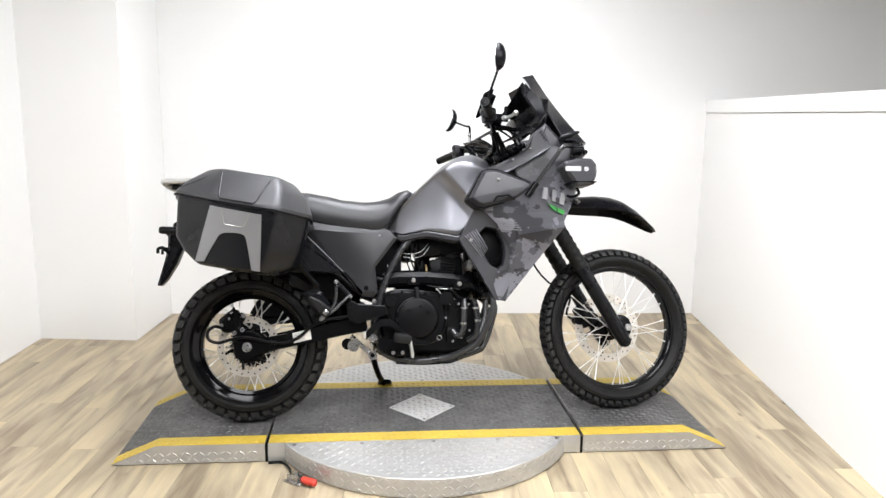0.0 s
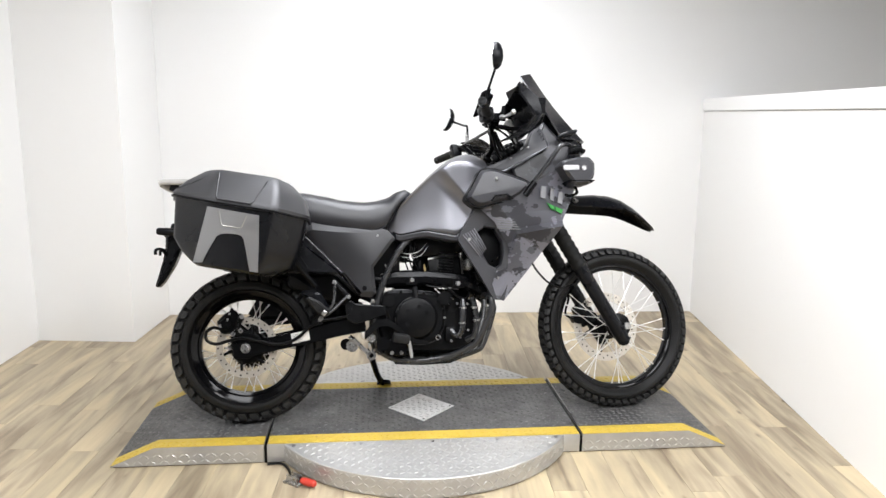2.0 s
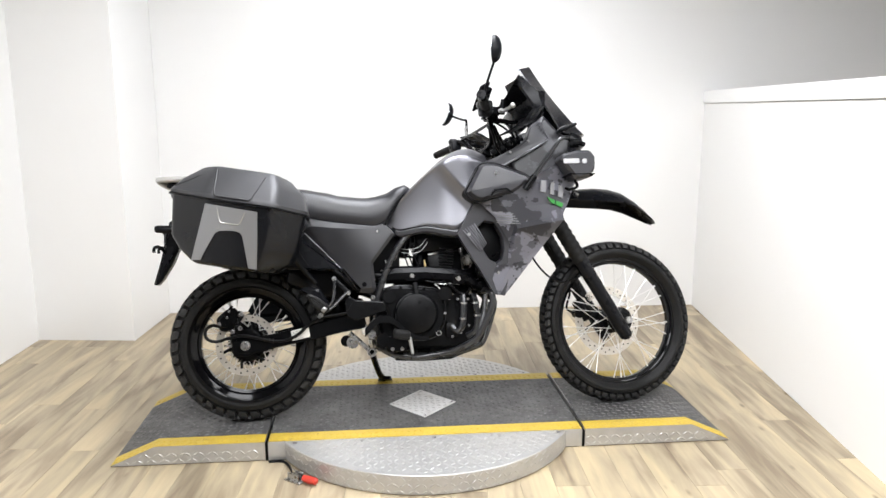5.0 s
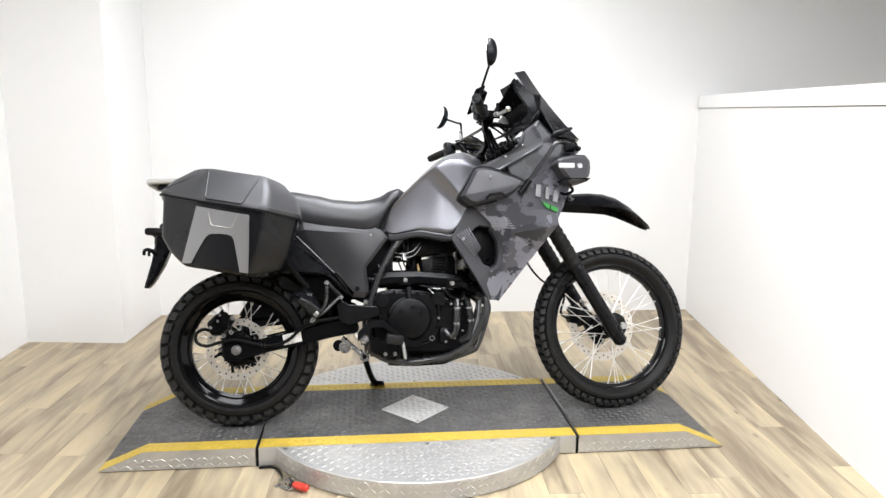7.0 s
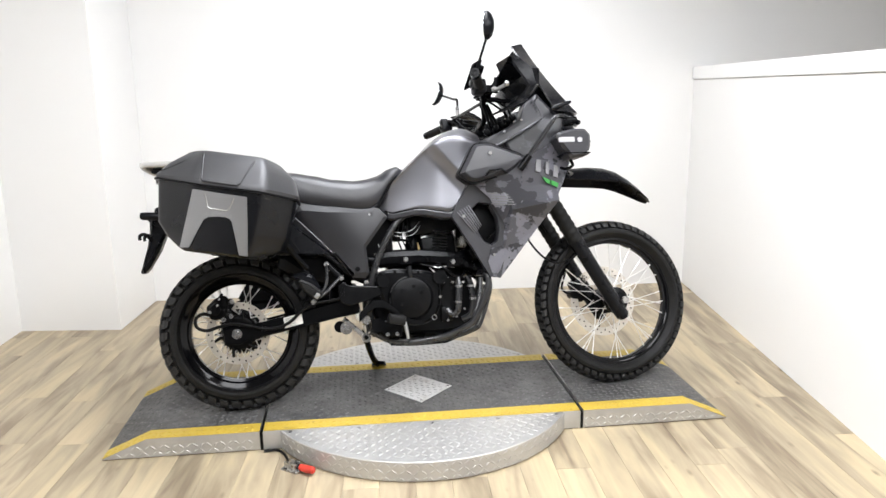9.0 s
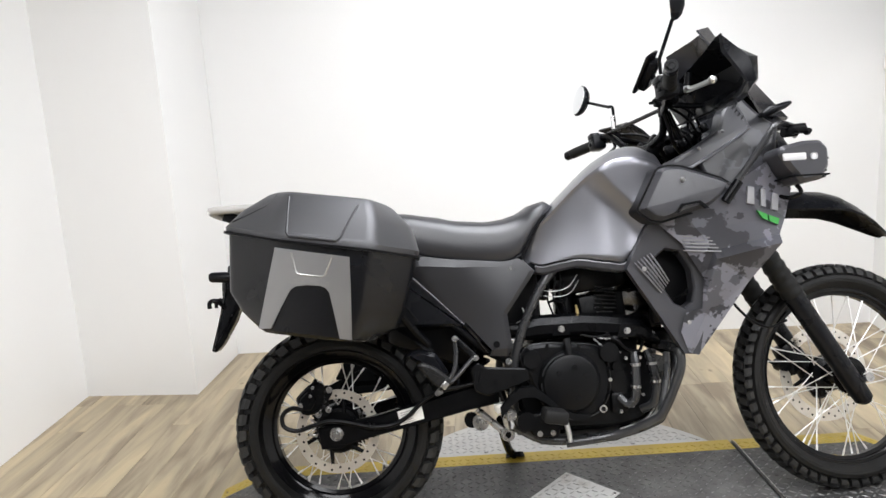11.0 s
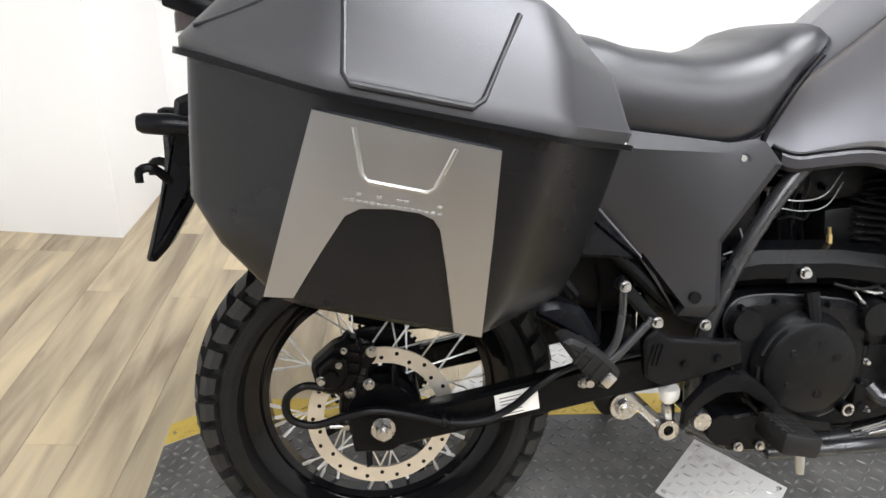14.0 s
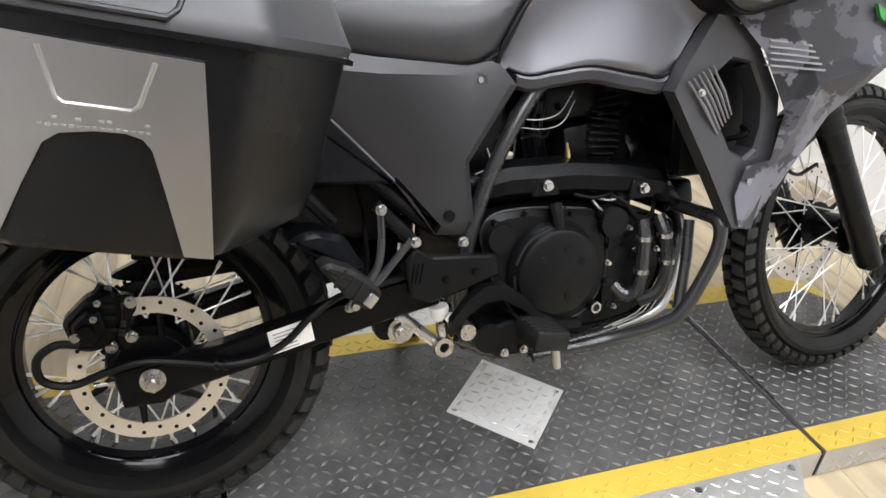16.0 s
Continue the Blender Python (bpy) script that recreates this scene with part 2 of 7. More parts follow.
TREAD = material("aluminium_tread_plate", (0.47, 0.465, 0.452), 0.38, metal=0.6, vary=0.16, scale=25, bump=0.15, bump_scale=200)
DIRTY = worn("stained_aluminium_plate", (0.58, 0.577, 0.565), (0.30, 0.265, 0.225), 0.42, False, 0.52, 9, 0.22)


# ---- mesh helpers ----
def part(name, bm, mat, parent, label="", sharp=35.0, at=None, kind=""):
    """Links bm as one mesh object under parent."""
    bmesh.ops.recalc_face_normals(bm, faces=bm.faces[:])
    me = bpy.data.meshes.new(name)
    bm.to_mesh(me)
    bm.free()
    me.polygons.foreach_set("use_smooth", [True] * len(me.polygons))
    me.set_sharp_from_angle(angle=radians(sharp))
    me.materials.append(mat)
    ob = new(name, me)
    ob.parent = parent
    if at is not None:
        ob.matrix_basis = at
    return tagged(ob, label, kind=kind)


def loose(name, bm, mat, parent, label="", sharp=35.0):
    """Links each separate piece of bm (shapes that touch count as one) as a part of its own."""
    seen, isles = set(), []
    for v in bm.verts:
        if v in seen:
            continue
        seen.add(v)
        isle, todo = [], [v]
        while todo:
            a = todo.pop()
            isle.append(a)
            for e in a.link_edges:
                o = e.other_vert(a)
                if o not in seen:
                    seen.add(o)
                    todo.append(o)
        isles.append(isle)
    groups = []
    for isle in isles:
        lo = [min(v.co[k] for v in isle) - 0.0005 for k in range(3)]
        hi = [max(v.co[k] for v in isle) + 0.0005 for k in range(3)]
        for g in groups:
            if all(lo[k] <= g[1][k] and g[0][k] <= hi[k] for k in range(3)):
                g[0], g[1] = [min(p, q) for p, q in zip(lo, g[0])], [max(p, q) for p, q in zip(hi, g[1])]
                g[2].extend(isle)
                break
        else:
            groups.append([lo, hi, list(isle)])
    res = []
    for _, _, verts in groups:
        one = bmesh.new()
        new_of = {v: one.verts.new(v.co) for v in verts}
        for f in {f for v in verts for f in v.link_faces}:
            one.faces.new([new_of[v] for v in f.verts])
        res.append(part(name, one, mat, parent, label, sharp))
    bm.free()
    return res


def again(ob, m):
    """One more part on the mesh of ob, under the same parent, at m."""
    o = ob.copy()
    scene.collection.objects.link(o)
    o.matrix_basis = m
    return o


def thing(name, label, category, group="", m=None, kind=""):
    e = new(name)
    e.empty_display_size = 0.1
    if m is not None:
        e.matrix_world = m
    return tagged(e, label, category, group, kind)


def box(bm, c, s, m=None, bevel=0.0, seg=2):
    t = Matrix.Translation(c) @ (m or Matrix()) @ Matrix.Diagonal((*s, 1))
    g = bmesh.ops.create_cube(bm, size=1, matrix=t)
    if bevel:
        edges = list({e for v in g["verts"] for e in v.link_edges})
        bmesh.ops.bevel(bm, geom=edges, offset=bevel, segments=seg, affect="EDGES", profile=0.5)
    return bm


def cyl(bm, a, b, r, r2=None, n=18):
    a, b = Vector(a), Vector(b)
    d = b - a
    m = Matrix.Translation((a + b) / 2) @ d.to_track_quat("Z", "Y").to_matrix().to_4x4()
    bmesh.ops.create_cone(bm, cap_ends=True, segments=n, radius1=r, radius2=r if r2 is None else r2, depth=d.length, matrix=m)
    return bm


def ball(bm, c, r, s=(1, 1, 1), u=16, v=10):
    bmesh.ops.create_uvsphere(bm, u_segments=u, v_segments=v, radius=r, matrix=Matrix.Translation(c) @ Matrix.Diagonal((*s, 1)))
    return bm


def bolt(bm, c, r=0.009, h=0.007, side=-1):
    """A hex-socket bolt head that looks along side * y."""
    x, y, z = c
    cyl(bm, (x, y, z), (x, y + side * h * 0.5, z), r * 0.9, n=16)
    cyl(bm, (x, y + side * h * 0.5, z), (x, y + side * h * 1.4, z), r * 0.68, r * 0.60, n=12)
    return bm


def curve(pts, k=6):
    """A smooth way through pts."""
    p = [Vector(q) for q in pts]
    p = [2 * p[0] - p[1], *p, 2 * p[-1] - p[-2]]
    res = []
    for i in range(1, len(p) - 2):
        for j in range(k):
            t = j / k
            a, b, c, d = p[i - 1], p[i], p[i + 1], p[i + 2]
            res.append(0.5 * (2 * b + (c - a) * t + (2 * a - 5 * b + 4 * c - d) * t * t + (3 * b - a - 3 * c + d) * t ** 3))
    return res + [p[-2]]


def tube(bm, pts, r, n=10, flat=1.0):
    """A round bar along pts; r is one radius or one for each point."""
    p = [Vector(q) for q in pts]
    rs = r if isinstance(r, (list, tuple)) else [r] * len(p)
    up = Vector((0.3, 0.2, 1)).normalized()
    rings = []
    for i, q in enumerate(p):
        d = (p[min(i + 1, len(p) - 1)] - p[max(i - 1, 0)]).normalized()
        u = (up - d * up.dot(d)).normalized()
        up = u
        w = d.cross(u)
        rings.append([bm.verts.new(q + (u * math.cos(a) + w * math.sin(a) * flat) * rs[i]) for a in (2 * math.pi * j / n for j in range(n))])
    for a, b in zip(rings, rings[1:]):
        for j in range(n):
            bm.faces.new((a[j], a[(j + 1) % n], b[(j + 1) % n], b[j]))
    bm.faces.new(rings[0])
    bm.faces.new(rings[-1])
    return bm


def loft(bm, sections, cap=True, ring=True):
    """Skins the sections, lists of points of one length."""
    rows = [[bm.verts.new(p) for p in s] for s in sections]
    n = len(rows[0])
    for a, b in zip(rows, rows[1:]):
        for j in range(n if ring else n - 1):
            bm.faces.new((a[j], a[(j + 1) % n], b[(j + 1) % n], b[j]))
    if cap and ring:
        bm.faces.new(rows[0])
        bm.faces.new(rows[-1])
    return bm


def lathe(bm, profile, c, n=48, closed=False):
    """Turns (radius, y) pairs about the y axis through c."""
    rows = []
    for i in range(n):
        a = 2 * math.pi * i / n
        rows.append([bm.verts.new((c[0] + r * math.cos(a), c[1] + y, c[2] + r * math.sin(a))) for r, y in profile])
    k = len(profile)
    for i in range(n):
        a, b = rows[i], rows[(i + 1) % n]
        for j in range(k if closed else k - 1):
            bm.faces.new((a[j], a[(j + 1) % k], b[(j + 1) % k], b[j]))
    return bm


def shrink(poly, d):
    """The polygon of (x, z) pairs moved inwards by d."""
    area = sum(a[0] * b[1] - b[0] * a[1] for a, b in zip(poly, poly[1:] + poly[:1]))
    s = 1 if area > 0 else -1
    res = []
    for i, p in enumerate(poly):
        a, b = Vector(poly[i - 1]), Vector(poly[(i + 1) % len(poly)])
        v = Vector(p)
        e1, e2 = (v - a).normalized(), (b - v).normalized()
        n1, n2 = Vector((-e1.y, e1.x)) * s, Vector((-e2.y, e2.x)) * s
        m = n1 + n2
        m = m / max(0.5, m.length_squared / 2)
        res.append((v + m * d)[:])
    return res


def plate(bm, poly, y_in, y_out, chamfer=0.004, y_of=None):
    """A slab of the outline poly (x, z) from y_in to y_out with a chamfered outer edge; y_of(x, z) adds to y."""
    f = y_of or (lambda x, z: 0.0)
    s = 1 if y_out > y_in else -1
    rings = [(poly, y_in), (poly, y_out - s * chamfer), (shrink(poly, chamfer), y_out)]
    return loft(bm, [[(x, y + f(x, z), z) for x, z in ps] for ps, y in rings])


def mirrored(bm):
    bmesh.ops.scale(bm, vec=(1, -1, 1), verts=bm.verts[:])
    return bm


def fillet(poly, r=0.012, k=3):
    """Rounds the corners of a polygon of (x, z) pairs."""
    res = []
    for i, p in enumerate(poly):
        v, a, b = Vector(p), Vector(poly[i - 1]), Vector(poly[(i + 1) % len(poly)])
        d1, d2 = min(r, (a - v).length * 0.4), min(r, (b - v).length * 0.4)
        s, e = v + (a - v).normalized() * d1, v + (b - v).normalized() * d2
        for j in range(k + 1):
            t = j / k
            res.append(((1 - t) ** 2 * s + 2 * t * (1 - t) * v + t * t * e)[:])
    return res


# ---- the room ----
def wall(name, a, b, z0, z1, thick, mat=WALL, label="white painted wall"):
    """A wall whose face runs from a to b; its thickness lies to the right of that way."""
    a, b = Vector((*a, 0)), Vector((*b, 0))
    d = (b - a).normalized()
    n = Vector((d.y, -d.x, 0)) * thick
    bm = bmesh.new()
    loft(bm, [[p + Vector((0, 0, z)) for p in (a, b, b + n, a + n)] for z in (z0, z1)])
    return tagged(part(name, bm, mat, None), label, "wall", kind="structure")


BACK_R = (2.711, 1.637)
COL_R = (-0.795, 1.347)
wall("wall_back", (5.2, 1.437), (-2.0, 2.016), 0, CEILING, 0.12, label="bright white painted back wall")
wall("wall_left", (-1.326, 1.60), (-1.87, -4.6), 0, CEILING, 0.12, label="white painted side wall")
bm = bmesh.new()
loft(bm, [[(x, y, z) for x, y in (COL_R, (-0.721, 1.910), (-1.45, 1.96), (-1.352, 1.440))] for z in (0, CEILING)])
tagged(part("wall_column", bm, WALL, None), "white boxed-in column in the corner", "column", kind="structure")
RIGHT_END = (1.488, -4.55)
wall("wall_right", RIGHT_END, BACK_R, 0, 1.331, 0.14, label="white painted half-height partition wall")
d = (Vector(BACK_R) - Vector(RIGHT_END)).normalized()
n = Vector((d.y, -d.x))
bm = bmesh.new()
q = [Vector(RIGHT_END) - n * 0.012, Vector(BACK_R) - n * 0.012 - d * 0.004, Vector(BACK_R) + n * 0.155 - d * 0.004, Vector(RIGHT_END) + n * 0.155]
loft(bm, [[(p.x, p.y, z) for p in q] for z in (1.333, 1.41)])
bmesh.ops.bevel(bm, geom=bm.edges[:], offset=0.004, segments=2, affect="EDGES")
tagged(part("wall_right_cap", bm, CAP, None), "white trim cap along the partition wall", "trim", kind="structure")
# unseen closing walls, dark so that they reflect little light onto the bike
wall("wall_far", (5.2, -4.6), (5.2, 1.5), 0, CEILING, 0.12, DARKWALL, "dark unseen wall beyond the partition")
wall("wall_front", (-1.7, -4.6), (5.2, -4.6), 0, CEILING, 0.12, DARKWALL, "dark unseen front wall")
# unseen ceiling, kept dark so it throws little light back
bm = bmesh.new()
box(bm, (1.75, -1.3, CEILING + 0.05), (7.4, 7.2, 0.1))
tagged(part("ceiling", bm, CEIL, None), "dark unseen ceiling added over the room", "ceiling", kind="structure")

# a glowing panel for each added lamp, out of view
for i, (px, py, watts) in enumerate(PANELS):
    e = thing("added_light", "unseen flat white light panel added under the ceiling", "ceiling light", "ceiling light panels", Matrix.Translation((px, py, CEILING)))
    bm = bmesh.new()
    box(bm, (0, 0, -0.012), (0.98, 1.48, 0.024), bevel=0.004)
    part("frame", bm, CAP, e)
    bm = bmesh.new()
    box(bm, (0, 0, -0.028), (0.90, 1.40, 0.008))
    part("diffuser", bm, LIGHT, e)

# the floor: a dark bed with single planks laid on it
bm = bmesh.new()
box(bm, (1.75, -1.3, -0.06), (7.4, 7.2, 0.1))
floor = tagged(part("floor", bm, OAK, None), "pale oak-look plank floor", "floor", kind="structure")

# ---- the turntable ----
TABLE = Matrix.Translation((0.697, 0.036, 0)) @ pose(0, 0, 0, 0, 0, -2.7)
HALF, GAP, RADIUS, STRIPE = 0.307, 0.600, 0.618, 0.236
REACH = {-1: (1.010, 1.170), 1: (1.042, 1.198)}   # where each ramp begins to fall, and its tip


def bumps(place, spots, length=0.024, width=0.0075, height=0.0022):
    """Raised lens-shaped treads, turned to and fro; place(u, v, h) gives the point over the surface."""
    verts, faces = [], []
    for u, v, a in spots:
        c, s, k = math.cos(a), math.sin(a), len(verts)
        for du, dv, h in ((-1, 0, 0), (0, -1, 0), (1, 0, 0), (0, 1, 0), (-0.55, 0, 1), (0.55, 0, 1)):
            x, y = du * length / 2, dv * width / 2
            verts.append(place(u + x * c - y * s, v + x * s + y * c, h * height))
        faces += [(k, k + 1, k + 4), (k + 1, k + 5, k + 4), (k + 1, k + 2, k + 5), (k + 2, k + 3, k + 5), (k + 3, k + 4, k + 5), (k + 3, k, k + 4)]
    bm = bmesh.new()
    vs = [bm.verts.new(p) for p in verts]
    for f in faces:
        bm.faces.new([vs[i] for i in f])
    return bm


def spread(u0, u1, v0, v1, inside, pitch=0.0245):
    res = []
    for i in range(int((u1 - u0) / pitch) + 1):
        for j in range(int((v1 - v0) / pitch) + 1):
            u, v = u0 + i * pitch, v0 + j * pitch
            if inside(u, v):
                res.append((u, v, radians(38 if (i + j) % 2 else -38)))
    return res


table = thing("motorcycle_turntable", "round aluminium tread-plate turntable with a black deck and yellow edges", "turntable", m=TABLE)
outline = []
a0 = math.asin(HALF / RADIUS)
for k in range(33):
    a = a0 + (math.pi - 2 * a0) * k / 32
    outline.append((RADIUS * math.cos(a), RADIUS * math.sin(a)))
outline = [(GAP, HALF), *outline, (-GAP, HALF)]
outline = outline + [(x, -y) for x, y in reversed(outline)]
bm = bmesh.new()
loft(bm, [[(x, y, z) for x, y in outline] for z in (0.004, DECK - 0.003)] + [[(x * 0.996, y * 0.996, DECK) for x, y in outline]])
part("base", bm, TREAD, table, "aluminium tread-plate body", sharp=25)
# inset black ring that draws the shadow line where the body meets the floor
bm = bmesh.new()
loft(bm, [[(x * 0.985, y * 0.985, z) for x, y in outline] for z in (0.0, 0.004)])
part("foot_shadow", bm, HOSE, table, "inset black ring for the shadow line at the foot", sharp=25)
bm = bmesh.new()
box(bm, (0, 0, DECK + 0.0008), (2 * GAP - 0.004, 2 * STRIPE, 0.0016))
part("deck", bm, BLACKPLATE, table, "worn black painted tread plate")
for s in (-1, 1):
    bm = bmesh.new()
    box(bm, (0, s * (STRIPE + HALF) / 2, DECK + 0.001), (2 * GAP - 0.004, HALF - STRIPE - 0.002, 0.002))
    part("yellow_stripe", bm, YELLOW, table)
flatz = lambda u, v, h: (u, v, DECK + 0.0014 + h)
part("deck_tread", bumps(flatz, spread(-GAP + 0.012, GAP - 0.01, -STRIPE + 0.01, STRIPE - 0.008, lambda u, v: abs(u) + abs(v) > 0.147)), TREADTOP, table, kind="stuff")
for s in (-1, 1):
    part("stripe_tread", bumps(flatz, spread(-GAP + 0.012, GAP - 0.01, min(s * HALF, s * STRIPE) + 0.014, max(s * HALF, s * STRIPE) - 0.01, lambda u, v: True)), YELLOW, table, kind="stuff")
part("disc_tread", bumps(lambda u, v, h: (u, v, DECK + h), spread(-RADIUS, RADIUS, -RADIUS, RADIUS, lambda u, v: abs(v) > HALF + 0.01 and u * u + v * v < (RADIUS - 0.02) ** 2), height=0.0020), TREAD, table, kind="stuff")
part("rim_tread", bumps(lambda u, v, h: ((RADIUS + h) * math.cos(u / RADIUS), (RADIUS + h) * math.sin(u / RADIUS), v),
     spread(RADIUS * (math.pi + a0), RADIUS * (2 * math.pi - a0), 0.012, DECK - 0.01, lambda u, v: True), height=0.0018), TREAD, table, kind="stuff")
bm = bmesh.new()
loft(bm, [[(0.140, 0, z), (0, 0.146, z), (-0.140, 0, z), (0, -0.146, z)] for z in (DECK, DECK + 0.004)])
dia = part("diamond_plate", bm, DIRTY, table, "bare aluminium diamond plate")
part("diamond_tread", bumps(lambda u, v, h: (u, v, DECK + 0.004 + h), spread(-0.13, 0.13, -0.13, 0.13, lambda u, v: abs(u) + abs(v) < 0.125), height=0.0018), TREAD, dia, kind="stuff")
for x, y in ((0.122, 0), (-0.122, 0), (0, 0.128), (0, -0.128)):
    part("rivet", ball(bmesh.new(), (x, y, DECK + 0.004), 0.006, (1, 1, 0.5), 10, 6), STEEL, dia)
bm = bmesh.new()
for x in (-0.5, -0.25, 0.02, 0.27, 0.5):
    for s in (-1, 1):
        cyl(bm, (x, s * (HALF + 0.02), DECK), (x, s * (HALF + 0.02), DECK + 0.003), 0.008, n=10)
loose("deck_bolt", bm, STEEL, table)

for side in (-1, 1):
    ramp = thing("ramp", "black tread-plate drive-on ramp with yellow edges and aluminium sides", "ramp", "ramps of the turntable", TABLE)
    FLAT, END = REACH[side]
    x0, x1, x2 = side * (GAP + 0.012), side * FLAT, side * END
    sec = [(x0, 0.004), (x0, DECK), (x1, DECK), (x2, 0.007), (x2, 0.004)]
    bm = bmesh.new()
    loft(bm, [[(x, y, z) for x, z in sec] for y in (-HALF, HALF)])
    part("body", bm, TREAD, ramp, "aluminium tread-plate body", sharp=20)

    # inset black strip that draws the shadow line under the ramp
    part("foot_shadow", box(bmesh.new(), ((x0 + x2) / 2, 0, 0.002), (abs(x2 - x0) - 0.02, 2 * HALF - 0.012, 0.004)), HOSE, ramp, "inset black strip for the shadow line at the foot")

    def slope(u, v, h, FLAT=FLAT, END=END):
        t = max(0.0, (abs(u) - FLAT) / (END - FLAT))
        return (u, v, DECK * (1 - t) + 0.006 * t + 0.0012 + h)
    for y0, y1, mat, nm in ((-STRIPE, STRIPE, BLACKPLATE, "deck"), (-HALF, -STRIPE - 0.002, YELLOW, "yellow_stripe"), (STRIPE + 0.002, HALF, YELLOW, "yellow_stripe")):
        bm = bmesh.new()
        loft(bm, [[slope(x, y, h) for x, h in ((x0, 0), (x1, 0), (x2, 0), (x2, -0.0014), (x1, -0.0014), (x0, -0.0014))] for y in (y0, y1)])
        deck = part(nm, bm, mat, ramp)
        lo, hi = min(x0, x2), max(x0, x2)
        part("tread", bumps(slope, spread(lo + 0.014, hi - 0.012, y0 + 0.013, y1 - 0.01, lambda u, v: True)), TREADTOP if mat is BLACKPLATE else mat, deck, kind="stuff")
    part("side_tread", bumps(lambda u, v, h: (u, -HALF - h, v), spread(lo + 0.01, hi - 0.02, 0.015, DECK - 0.012, lambda u, v, FLAT=FLAT, END=END: v < DECK - 0.010 - (DECK - 0.006) * max(0.0, (abs(u) - FLAT) / (END - FLAT))), height=0.0018), TREAD, ramp, kind="stuff")
    bm = bmesh.new()
    box(bm, (side * (GAP + 0.006), 0, DECK / 2 - 0.004), (0.0105, 2 * HALF - 0.006, DECK - 0.008))
    part("joint_strip", bm, HOSE, ramp, "black rubber joint strip")
    if side > 0:
        part("joint_lip", box(bmesh.new(), (GAP + 0.0135, 0.06, DECK + 0.0035), (0.003, 2 * HALF - 0.14, 0.003), bevel=0.0006), STEEL, ramp, "bright worn metal lip")

# the foot lock beside the turntable
lock = thing("turntable_lock", "red-gripped steel locking lever lying on the floor", "lever", m=pose(0.215, -0.425, 0, 0, 0, -38))
bm = bmesh.new()
tube(bm, [(0.005, 0, 0.018), (0.03, 0, 0.018), (0.06, 0, 0.02), (0.066, 0, 0.02)], [0.011, 0.0135, 0.0125, 0.007], 14)
part("grip", bm, RED, lock, "red rubber grip")
bm = bmesh.new()
box(bm, (-0.03, 0, 0.004), (0.07, 0.045, 0.008), bevel=0.002)
box(bm, (-0.03, 0.012, 0.018), (0.05, 0.005, 0.026), bevel=0.001)
box(bm, (-0.03, -0.012, 0.018), (0.05, 0.005, 0.026), bevel=0.001)
tube(bm, [(-0.04, 0, 0.02), (-0.01, 0, 0.02), (0.01, 0, 0.018)], 0.005, 8)
part("bracket", bm, STEEL, lock, "zinc-plated clamp bracket")
bm = bmesh.new()
cyl(bm, (-0.03, -0.018, 0.02), (-0.03, 0.018, 0.02), 0.004, n=10)
part("pin", bm, STEEL, lock)
cord = bmesh.new()
tube(cord, curve([(0.085, -0.262, 0.006), (0.13, -0.262, 0.006), (0.16, -0.30, 0.006), (0.185, -0.39, 0.008)], 5), 0.005, 8)
tagged(part("floor_cord", cord, HOSE, None), "black cord lying along the turntable's foot", "cord")

# ---- the motorcycle ----
# built upright: x ahead from the rear axle, y to its left, z up from the deck; it leans on its side stand
BIKE = thing("motorcycle", "matte grey-black adventure motorcycle with panniers leaning on its side stand", "motorcycle",
             m=Matrix.Translation((0, -0.033, DECK + 0.003)) @ pose(0, 0, 0, -14, 0, 0))
HEAD = Vector((1.466, 0, 0.34))
STEER = Matrix.Translation(HEAD) @ Matrix.Rotation(radians(6), 4, Vector((-0.5, 0, 0.866))) @ Matrix.Translation(-HEAD)


def both(name, make, mat, label="", sharp=35.0, parent=None, at=None):
    """The part on the motorcycle's right side, and its mirror image on the left."""
    r = part(name, make(bmesh.new()), mat, parent or BIKE, label, sharp, at)
    l = part(name, mirrored(make(bmesh.new())), mat, parent or BIKE, label, sharp, at)
    return r, l


